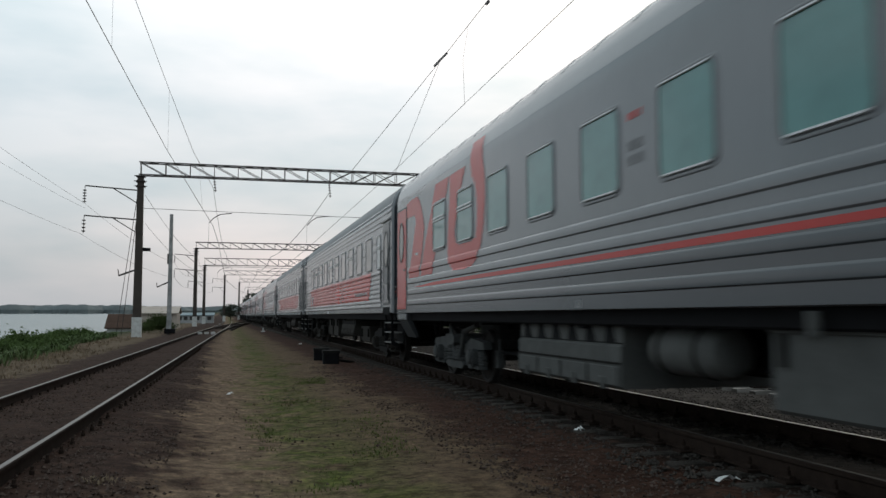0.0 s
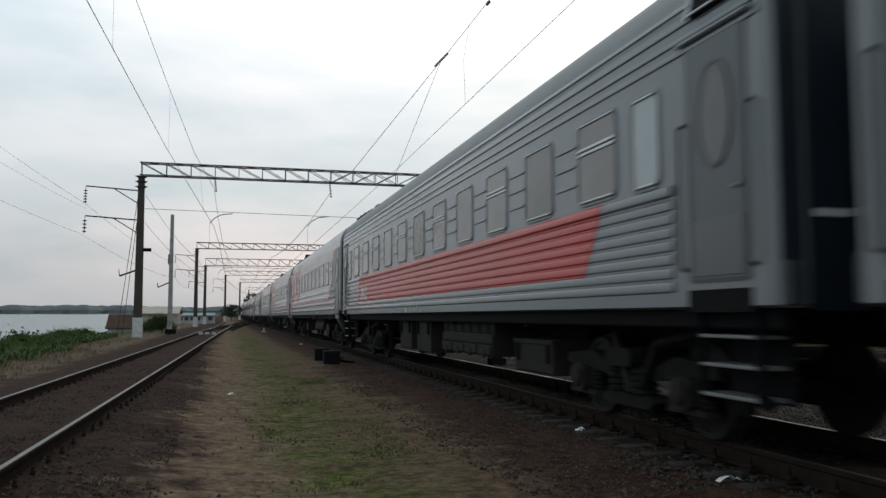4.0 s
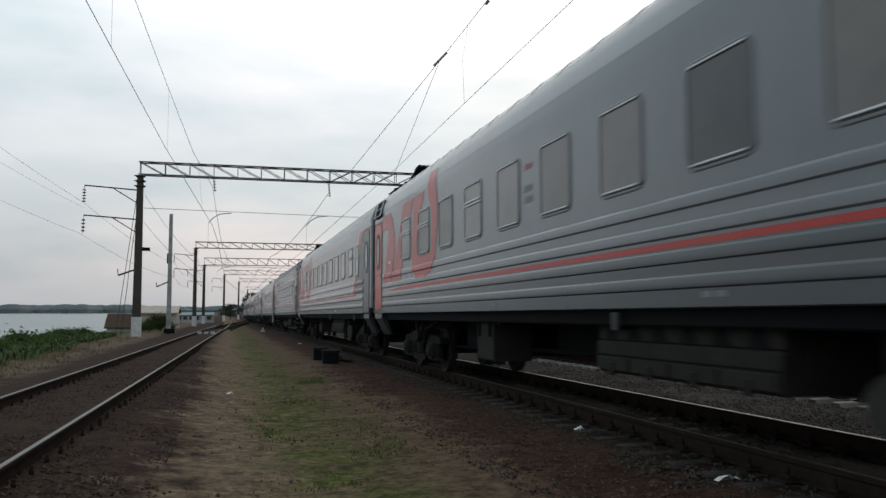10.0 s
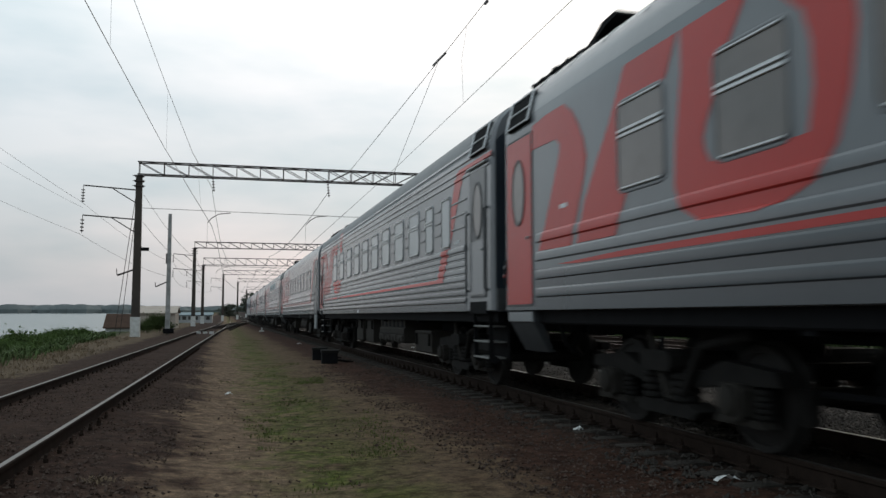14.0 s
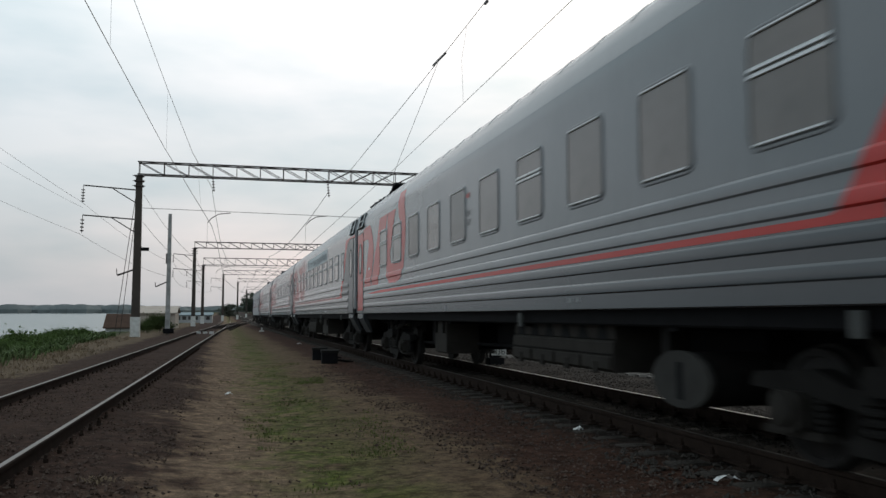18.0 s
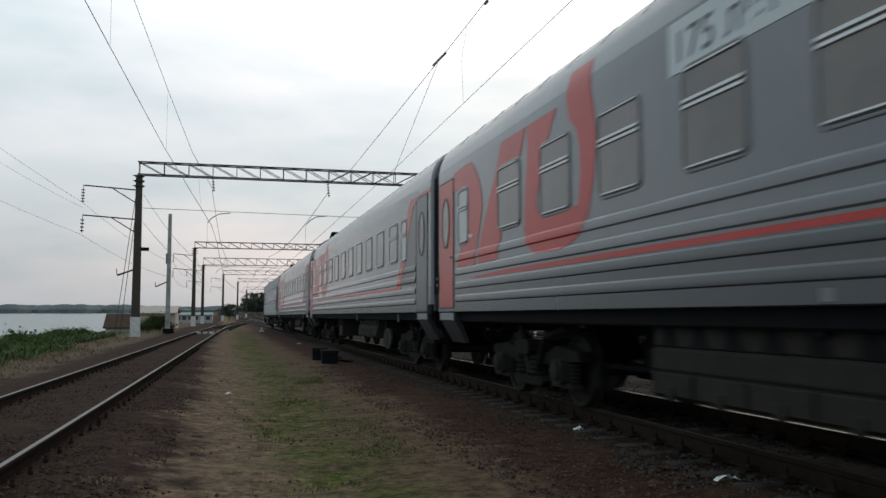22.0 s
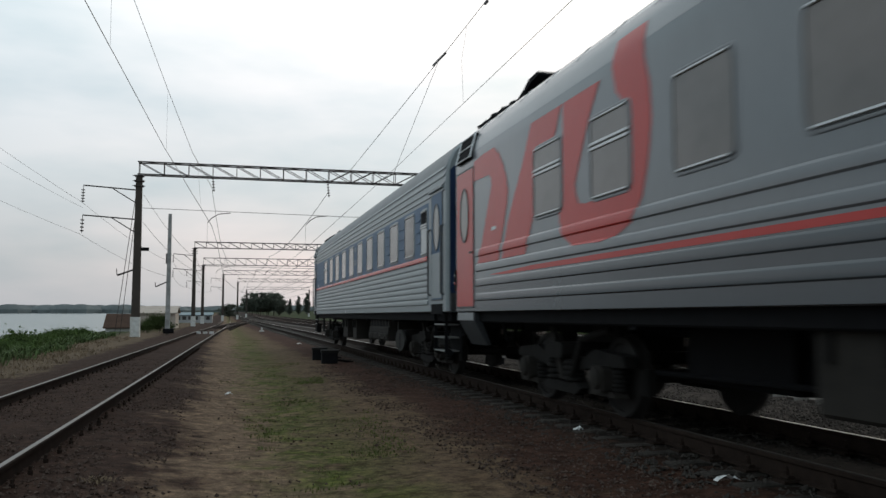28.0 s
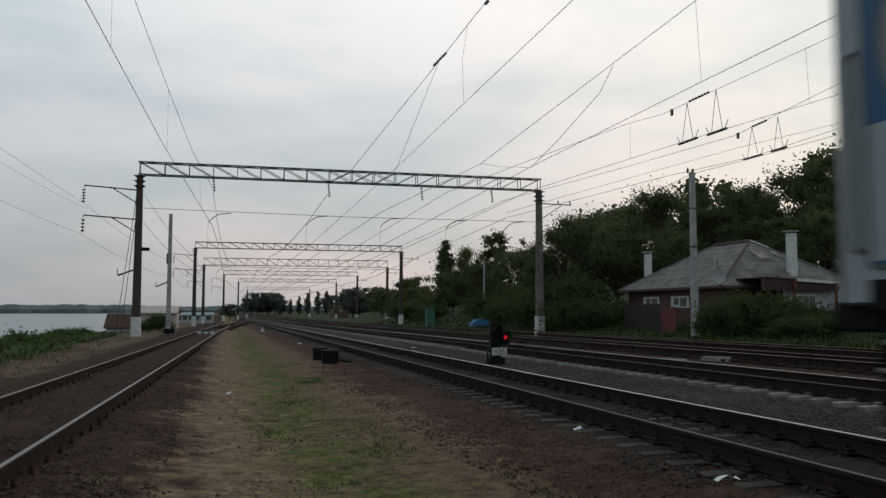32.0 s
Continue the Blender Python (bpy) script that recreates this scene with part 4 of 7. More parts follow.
def roof_hatch(car, y0, y1, s=-1):
    """The dark louvred panel on the roof's shoulder above the vestibule."""
    a, b = Vector((s * 1.545, 0, 3.80)), Vector((s * 1.43, 0, 4.24))
    nrm = Vector((s * 0.967, 0, 0.253))
    g = Geo()
    p = [a + nrm * 0.005, b + nrm * 0.005, b + nrm * 0.05, a + nrm * 0.05]
    g.prism([(v.x, v.z) for v in p], y0, y1, "y")
    h = part("roof_hatch", g, BLACK, car, "black louvred shoulder panel")
    e = Geo()
    for k in (0.05, 0.5, 0.95):
        q = a.lerp(b, k) + nrm * 0.055
        e.rod((q.x, y0, q.z), (q.x, y1, q.z), 0.014)
    for y in (y0, y1):
        e.rod((a.x + nrm.x * 0.055, y, a.z + nrm.z * 0.055), (b.x + nrm.x * 0.055, y, b.z + nrm.z * 0.055), 0.016)
    part("hatch_frame", e, ALU, h, "pale frame bars")


def gangway(car, end_mat, y0, y1):
    for y, s in ((y0, -1), (y1, 1)):
        g = Geo()
        for k in range(4):
            o = 0.05 if k % 2 else 0.0
            ya, yb = sorted((y + s * (k * 0.06), y + s * (k * 0.06 + 0.06)))
            g.cbox(-0.72 - o, ya, 1.22 - o, 0.72 + o, yb, 3.45 + o, 0.12)
        part("gangway_bellows", g, BLACK, car, "black rubber gangway bellows")
        e = Geo().cbox(-1.48, min(y, y + s * 0.006), 1.25, 1.48, max(y, y + s * 0.006), 4.15, 0.25)
        part("end_wall", e, end_mat, car, "dark painted end wall")
        part("end_mark", Geo().box(-1.20, min(y + s * 0.007, y + s * 0.012), 1.96, -0.86, max(y + s * 0.007, y + s * 0.012), 2.02), WHITE, car, "pale stencilled bar")
        for x in (-1.30, 1.30):
            part("end_handrail", Geo().rod((x, y + s * 0.05, 1.3), (x, y + s * 0.05, 3.7), 0.022), RUBBER, car)
        part("socket_box", Geo().cbox(-1.50, min(y + s * 0.01, y + s * 0.06), 1.30, -1.34, max(y + s * 0.01, y + s * 0.06), 1.62, 0.02, "z"), RUBBER, car)


def slanted_steps(car, y0, y1, s=-1):
    """The folded entrance steps behind a slanting plate below the door."""
    g = Geo().prism([(s * 1.53, 1.262), (s * 1.53, 1.13), (s * 1.30, 0.72), (s * 1.24, 0.74), (s * 1.45, 1.262)], y0, y1, "y")
    o = part("step_plate", g, STEPDARK, car, "slanting dark step plate")
    part("step_apron", Geo().cbox(min(s * 1.52, s * 1.548), y0 - 0.01, 1.12, max(s * 1.52, s * 1.548), y1 + 0.01, 1.262, 0.01), GREY, o)


def ladder_steps(car, y0, y1, s=-1, boxed=False):
    o = None
    g = Geo()
    for y in (y0, y1):
        g.prism([(s * 1.45, 1.25), (s * 1.50, 1.25), (s * 1.50, 0.52), (s * 1.40, 0.46), (s * 1.30, 0.52), (s * 1.42, 0.6)], y - 0.012, y + 0.012, "y")
    g.box(min(s * 1.15, s * 1.17), y0, 0.5, max(s * 1.15, s * 1.17), y1, 1.25)
    o = part("entrance_steps", g, BLACK, car, "open black entrance steps")
    if boxed:
        b = part("step_box", Geo().cbox(min(s * 1.28, s * 1.49), y0 + 0.22, 0.50, max(s * 1.28, s * 1.49), y1 + 0.02, 0.86, 0.01), UNDER, o, "closed dark lower step")
        for z in (0.50, 0.865):
            part("step_edge", Geo().cbox(min(s * 1.46, s * 1.505), y0 + 0.21, z - 0.015, max(s * 1.46, s * 1.505), y1 + 0.03, z + 0.015, 0.005), TREAD, b)
    for z in (1.04,) if boxed else (0.55, 0.80, 1.04):
        part("tread", Geo().cbox(min(s * 1.22, s * 1.50), y0, z - 0.015, max(s * 1.22, s * 1.50), y1, z + 0.015, 0.006), TREAD, o, "worn metal tread")


def handrail(car, y, z0, z1, s=-1):
    g = Geo().path([(s * HALF, y, z0), (s * (HALF + 0.06), y, z0 + 0.03), (s * (HALF + 0.06), y, z1 - 0.03), (s * HALF, y, z1)], 0.018, 6)
    part("handrail", g, RUBBER, car)


def rib_part(car, y0, y1, a, b, d, material, s, label=""):
    def at(z):
        if z <= EAVE:
            return HALF
        for (xa, za), (xb, zb) in zip(ROOF_ARC, ROOF_ARC[1:]):
            if za <= z <= zb:
                return xa + (xb - xa) * (z - za) / (zb - za)
        return HALF
    # a rounded pressing, fuller below than above
    prof = [(s * (at(a + (b - a) * f) + (d * k if k else -0.001)), a + (b - a) * f) for f, k in RIB_SHAPE]
    g = Geo().prism(prof, y0 + 0.03, y1 - 0.03, "y")
    part("rib", g, material, car, label)


LOGO = [
    # a hooked stroke, a slanting bar and a broad curved sweep
    [(11.10, 3.72), (10.60, 3.76), (10.05, 3.76), (9.80, 3.62), (9.64, 3.45), (9.48, 3.22), (9.41, 3.00), (9.46, 2.82), (9.56, 2.62), (9.86, 2.03), (10.90, 2.04), (10.68, 2.34), (10.18, 3.20), (10.18, 3.30), (10.30, 3.38), (11.10, 3.40)],
    [(8.46, 3.77), (7.44, 3.77), (7.62, 3.47), (8.42, 2.50), (8.72, 2.04), (9.70, 2.04), (9.47, 2.50), (9.12, 2.93), (8.83, 3.25)],
    [(7.38, 3.77), (6.36, 3.77), (6.65, 3.42), (7.00, 2.84), (7.05, 2.72), (7.03, 2.61), (6.95, 2.50), (6.78, 2.47), (5.74, 2.48), (5.67, 2.80), (5.68, 3.12), (5.76, 3.36), (5.97, 3.54), (6.06, 3.82), (5.98, 4.10), (5.36, 4.10), (5.36, 3.74), (5.26, 3.45), (5.24, 3.10), (5.32, 2.70), (5.46, 2.36), (5.68, 2.14), (6.00, 2.04),
     (6.35, 2.00), (7.14, 2.02), (7.40, 2.14), (7.53, 2.36), (7.50, 2.75), (7.38, 3.40)],
]
RIBBON = [[(-11.70, 3.74), (-11.70, 3.66), (-10.45, 3.66), (-10.15, 3.60), (-9.95, 3.40), (-9.22, 2.37), (-8.83, 1.875), (-8.30, 1.875), (-8.42, 1.91), (-9.30, 3.10), (-9.62, 3.60), (-9.85, 3.74)], [(-8.84, 1.812), (-8.30, 1.812), (-8.30, 1.875), (-8.84, 1.875)]]
STRIPE = [[(-8.30, 1.812), (9.7, 1.812), (10.3, 1.835), (9.6, 1.85), (8.5, 1.875), (-8.30, 1.875)]]
EXPRESS_RIBS = [(2.145, 2.28, 0.021), (1.905, 2.04, 0.021), (1.665, 1.80, 0.021), (1.435, 1.57, 0.021)]
OLD_RIBS = [(1.415 + k * 0.125, 1.415 + k * 0.125 + 0.108, 0.021) for k in range(7)]
UPPER_RIBS = [(3.54, 3.60, 0.018), (3.66, 3.71, 0.018), (3.80, 3.86, 0.018), (3.95, 4.01, 0.018)]
EXPRESS_KIT = [("mass", 4.4, 6.1, 0.50, 1.2, -0.70), ("box", 2.46, 3.33, 0.48, 1.17, -1.33), ("battery", -4.62, -1.36, 0.58, 0.93, -1.33), ("drive", -6.46, -5.42, 0.34, 0.88, -1.30)]
COOLED_KIT = [("battery", 1.25, 4.45, 0.42, 0.90, -1.35), ("tank", -0.40, 0.70, 0.80, 1.12, -1.3), ("box", -3.30, -1.52, 0.46, 1.10, -1.35), ("mass", -6.2, -4.5, 0.50, 1.2, -0.70)]
TEAL_KIT = [("battery", 1.05, 4.25, 0.42, 0.90, -1.35), ("tank", -0.62, 0.66, 0.62, 1.12, -1.3), ("box", -3.30, -1.52, 0.46, 1.12, -1.35), ("mass", -6.2, -4.5, 0.50, 1.2, -0.70)]
OLD_KIT = [("mass", 4.4, 6.1, 0.50, 1.2, -0.70), ("battery", -4.26, -1.1, 0.55, 0.92, -1.33), ("box", 1.9, 3.15, 0.45, 1.12, -1.3), ("box", -0.1, 1.16, 0.44, 1.12, -1.33), ("box", -6.5, -5.0, 0.40, 0.86, -1.20)]
BLUE_KIT = [("mass", 4.4, 6.1, 0.50, 1.2, -0.70), ("battery", -4.98, -2.1, 0.55, 0.92, -1.33), ("box", 0.6, 1.3, 0.45, 1.12, -1.3), ("box", 2.6, 3.6, 0.45, 1.12, -1.3), ("drive", -6.86, -5.8, 0.35, 0.87, -1.30)]


def bars(y0, y1, z0, z1, n, seed, rows=1, fill=0.72):
    """Unreadable lettering as short bars."""
    rnd = random.Random(seed)
    out = []
    for r in range(rows):
        za = z0 + (z1 - z0) * r / rows
        zb = za + (z1 - z0) / rows * 0.66
        y = y1
        w = (y1 - y0) / n
        for _ in range(n):
            k = w * fill * rnd.uniform(0.75, 1.1)
            out.append([(y - k, za), (y, za), (y, zb), (y - k, zb)])
            y -= w
    return out


def base_coach(label, shell, end_mat, y0, y1, lower=None, running=UNDER):
    car = thing("passenger_coach", label, "railway coach", group="coaches of the train")
    body = part("body", wall_mesh(y0, y1, lower), shell, car)
    # smooth roof skin over the arc
    arc = [(-x * 1.0006, z + 0.004) for x, z in ROOF_ARC[1:]] + [(x * 1.0006, z + 0.004) for x, z in ROOF_ARC[-2:0:-1]]
    g = Geo()
    n = len(arc)
    vs = [(x, y, z) for y in (y0 + 0.07, y1 - 0.07) for x, z in arc]
    g.add(vs, [(k, k + 1, n + k + 1, n + k) for k in range(n - 1)])
    gangway(car, end_mat, y0, y1)
    for y in (-8.5, 8.5):
        bogie(car, y, running)
    return car, body, g


def express_coach(label, pane=PANE, kit=EXPRESS_KIT, kit_tone=BOXDARK, small=None, wins=None, vents_at=(0, 1, 9), pleats=EXPRESS_RIBS, logo=True, chimney=10.45, number=True, hatch=True, darks=(), board=False):
    """A smooth-sided grey express coach with a dark lower band and red markings."""
    car, body, roof = base_coach(label, GREY, NAVY, -11.76, 12.26, running=DUSTY if kit_tone is BOXGREY else UNDER)
    part("roof", roof, ROOF, car, "pale grey painted roof")
    skin = Skin(pleats)
    flat = Skin([])
    y0, y1 = -10.38, 11.02
    part("lower_band", decal([[(-11.70, SILL + 0.012), (12.19, SILL + 0.012), (12.19, 1.80), (-11.70, 1.80)]], flat, 0.003, (-1, 1)), DARKGREY, car, "dark grey lower band")
    for s in (-1, 1):
        for a, b, d in pleats:
            rib_part(car, y0, y1, a, b, d, DARKGREY if b < 1.83 else GREY, s)
    if logo:
        for stroke in LOGO:
            part("emblem_stroke", decal([stroke], skin, 0.006), RED, car, "large red curved emblem stroke")
    part("red_ribbon", decal(RIBBON, skin, 0.006), RED, car, "red ribbon along the eave and down the side")
    part("red_stripe", decal(STRIPE, skin, 0.006), RED, car, "thin red stripe")
    part("dark_corner", decal([[(-10.40, 1.86), (-8.86, 1.86), (-9.26, 2.37), (-9.98, 3.40), (-10.20, 3.60), (-10.40, 3.655)]], skin, 0.005), DOORGREY, car, "darker grey corner panel")
    ws = wins if wins is not None else [8.15 - 1.765 * k for k in range(10)]
    for s in (-1, 1):
        for k, y in enumerate(ws):
            window(car, y, 0.90, 2.50, 3.37, s, DARKPANE if k in darks else pane, k in vents_at, GREY)
        for y, w in ((-9.19, 0.50),) if small is None else small:
            window(car, y, w, 2.46, 3.35, s, PALEPANE, True, GREY)
        oval_door(car, 11.14, 12.11, 1.36, 3.64, s, RED, PANE, "red entrance door with an oval window")
        oval_door(car, -11.42, -10.50, 1.31, 3.66, s, DOORGREY, PANE, "grey entrance door with an oval window", lever=False)
        slanted_steps(car, 11.17, 12.08, s)
        for ya, yb, za in ((12.145, 12.235, 1.64),):
            lb = part("lamp_box", Geo().cbox(min(s * HALF, s * (HALF + 0.03)), ya, za, max(s * HALF, s * (HALF + 0.03)), yb, za + 0.36, 0.012, "z"), BLACK, car, "black marker lamp box")
            ym = (ya + yb) / 2
            part("red_lens", Geo().lathe([(0, 0.034), (0.012, 0.028), (0.018, 0.01)], (s * (HALF + 0.028), ym, za + 0.13), axis=(s, 0, 0), n=10), REDLENS, lb, "red marker lens")
            part("white_lens", Geo().lathe([(0, 0.030), (0.012, 0.025), (0.018, 0.01)], (s * (HALF + 0.028), ym, za + 0.26), axis=(s, 0, 0), n=10), ROOFDARK, lb, "clear marker lens")
        if board:
            part("step_board", Geo().cbox(min(s * 1.50, s * 1.545), -11.30, 0.64, max(s * 1.50, s * 1.545), -10.36, 1.262, 0.012), PALE, car, "pale upright board below the door")
        else:
            slanted_steps(car, -11.38, -10.55, s)
        part("corner_notch", Geo().box(min(s * 1.40, s * (HALF + 0.004)), -11.765, 1.24, max(s * 1.40, s * (HALF + 0.004)), -11.47, 1.43), BLACK, car, "black cut-out below the end corner")
        if hatch:
            roof_hatch(car, 11.17, 12.0, s)
    if number:
        part("coach_lettering", decal(bars(0.10, 0.42, 3.18, 3.30, 4, 2), flat, 0.005), RED, car, "small red lettering beside a window")
        tagged(part("coach_numbers", decal(bars(0.08, 0.44, 2.72, 3.02, 3, 3, 2), flat, 0.005), DOORGREY, car), "rows of small grey figures", kind="stuff")
    part("sill_marks", decal(bars(-4.3, -3.9, 1.36, 1.44, 2, 5) + bars(1.6, 1.75, 1.30, 1.44, 1, 6), flat, 0.007), ROOFDARK, car, "small white marks on the sill")
    part("door_plate", decal(bars(9.86, 10.18, 2.50, 2.58, 1, 9), flat, 0.009), WHITE, car)
    for k in range(24):
        part("roof_hoop", shared(("roof_hoop",), roof_hoop, ROOF), None, car, at=(0, -11.2 + 0.97 * k, 0))
    roof_fittings(car, chimney, [-10 + 2.2 * k for k in range(8)])
    underframe(car, kit_tone, kit)
    return car


def pleated_coach(label, shell, pale, band, far_end, wins, small, end_mat, red, pane=PANE, blue_band=None, chimney=9.6, emblem=None, vents_at=(0, 1, 2, 3, 4, 5, 6, 7, 8, 9), upper=None, steps_far=True, red_doors=False, kit=OLD_KIT, shoulder=False, boxed=False, door_pane=PANE, two_tone=False):
    """An older coach with fully ribbed sides."""
    car, body, roof = base_coach(label, shell, end_mat, -11.70, far_end)
    part("roof", roof, ROOFDARK, car, "weathered dark roof")
    ribs = OLD_RIBS + [(2.29, 2.405, 0.040)]
    skin = Skin(ribs + UPPER_RIBS[:2])
    flat = Skin([])
    y0, y1 = -10.30, far_end - 1.14
    for s in (-1, 1):
        for a, b, d in ribs[:-1]:
            rib_part(car, y0, y1, a, b, d, pale, s)
        rib_part(car, y0, y1, 2.29, 2.405, 0.040, band if band else pale, s)
        for a, b, d in UPPER_RIBS:
            rib_part(car, -11.6, far_end - 0.1, a, b, d, pale, s)
    if blue_band:
        for s in (-1, 1):
            part("blue_band", decal([[(y0, 2.40), (y1, 2.40), (y1, 3.47), (y0, 3.47)]], flat, 0.003, (s,)), blue_band, car, "blue window band")
    if red:
        part("red_band", decal(red, skin, 0.006), RED, car, "broad red band below the windows")
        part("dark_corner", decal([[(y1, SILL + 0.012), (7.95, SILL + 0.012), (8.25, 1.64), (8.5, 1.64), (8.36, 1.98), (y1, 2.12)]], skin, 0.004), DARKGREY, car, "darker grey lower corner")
    if emblem:
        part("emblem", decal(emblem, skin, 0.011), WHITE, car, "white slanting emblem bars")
    tone = blue_band or shell
    allw = sorted([(y, 0.92, 2.49, 3.37) for y in wins] + [(y, w, 2.46, 3.33) for y, w in small], reverse=True)
    for s in (-1, 1):
        for k, (y, w, a, b) in enumerate(allw):
            p = pane if w > 0.7 else PALEPANE
            window(car, y, w, a, b, s, p, k in vents_at, GREY if not blue_band else PALE)
        # short ribs between the windows
        edge = [(y1 + 0.12, 0.0, 0, 0)] + allw + [(y0 - 0.12, 0.0, 0, 0)]
        for (ya, wa, *_), (yb, wb, *_) in zip(edge, edge[1:]):
            lo, hi = yb + wb / 2 + 0.13, ya - wa / 2 - 0.13
            if hi - lo > 0.25:
                g = Geo()
                for z in (2.72, 2.95, 3.18):
                    g.cbox(min(s * HALF, s * (HALF + 0.016)), lo, z - 0.018, max(s * HALF, s * (HALF + 0.016)), hi, z + 0.018, 0.008)
                part("short_rib", g, tone, car)
        dz = 1.52
        for ya, yb in ((-11.38, -10.58), (far_end - 1.08, far_end - 0.32)):
            oval_door(car, ya, yb, dz, 3.58, s, RED if red_doors and ya > 0 else (blue_band or DOORGREY), door_pane, "entrance door with an oval window", lever=True)
            low = DARKGREY if two_tone else RED if red_doors and ya > 0 else pale
            part("door_lower", Geo().cbox(min(s * (HALF + 0.012), s * (HALF + 0.020)), ya + 0.02, dz + 0.02, max(s * (HALF + 0.012), s * (HALF + 0.020)), yb - 0.02, 2.02 if two_tone else 2.40, 0.004), low, car, "plain lower door panel")
            ladder_steps(car, ya, yb, s, boxed and ya > 0)
            part("door_ledge", Geo().cbox(min(s * HALF, s * (HALF + 0.055)), ya - 0.12, 3.60, max(s * HALF, s * (HALF + 0.055)), yb + 0.12, 3.645, 0.012), RED if red_doors and ya > 0 else shell, car, "drip ledge over the door")
            handrail(car, ya - 0.10, 1.6, 2.9, s)
            handrail(car, yb + 0.10, 1.6, 2.9, s)
        if shoulder:
            roof_hatch(car, shoulder[0], shoulder[1], s)
    # notches in the sill at the doors
    for ya, yb in ((-11.42, -10.50), (far_end - 1.14, far_end - 0.28)):
        part("door_well", Geo().box(-HALF - 0.002, ya, SILL - 0.03, -HALF + 0.2, yb, 1.43), BLACK, car)
    roof_fittings(car, chimney, [-9 + 2.6 * k for k in range(6)], True)
    underframe(car, BOXDARK, kit, False)
    part("sill_marks", decal(bars(1.3, 1.45, 1.30, 1.44, 1, 6) + bars(-9.9, -9.6, 2.46, 2.54, 2, 3), flat, 0.007), WHITE, car, "small white marks")
    return car


def text_mesh(words, size, width):
    cu = bpy.data.curves.new("words", "FONT")
    cu.body, cu.size = words, size
    ob = bpy.data.objects.new("words", cu)
    scene.collection.objects.link(ob)
    bpy.context.view_layer.update()
    dg = bpy.context.evaluated_depsgraph_get()
    me = bpy.data.meshes.new_from_object(ob.evaluated_get(dg))
    bpy.data.objects.remove(ob)
    bpy.data.curves.remove(cu)
    xs = [v.co.x for v in me.vertices]
    k = width / (max(xs) - min(xs))
    for v in me.vertices:
        v.co.x = (v.co.x - min(xs)) * k
    me.materials.clear()
    return me


def red_company_band(y_end, far=True):
    """The red field that starts with a slanting edge near the far end and runs to the near doors."""
    return [[(y_end - 0.45, 2.41), (y_end - 0.2, 2.30), (y_end + 0.05, 2.0), (y_end + 0.2, 1.64), (-8.35, 1.64), (-8.88, 2.41)]]


def slant_bars(y, w):
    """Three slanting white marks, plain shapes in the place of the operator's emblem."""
    def lean(pts):
        return [(y - w * a - (z - 1.70) * 0.28, z) for a, z in pts]
    return [lean([(0.00, 1.99), (0.36, 1.99), (0.36, 2.07), (0.00, 2.07)]), lean([(0.10, 1.70), (0.22, 1.70), (0.22, 1.99), (0.10, 1.99)]),
            lean([(0.34, 1.70), (0.45, 1.70), (0.45, 1.98), (0.34, 1.98)]), lean([(0.45, 1.84), (0.56, 1.70), (0.68, 1.70), (0.53, 1.89), (0.68, 2.07), (0.56, 2.07), (0.45, 1.93)]),
            lean([(0.72, 1.70), (1.02, 1.70), (1.02, 1.78), (0.72, 1.78)]), lean([(0.72, 1.78), (0.83, 1.78), (0.83, 1.99), (0.72, 1.99)]), lean([(0.72, 1.99), (1.02, 1.99), (1.02, 2.07), (0.72, 2.07)])]


PITCH_Y = 24.54
FIRST = 18.20 + 1.2 - 12.27        # centre of the first coach at the start


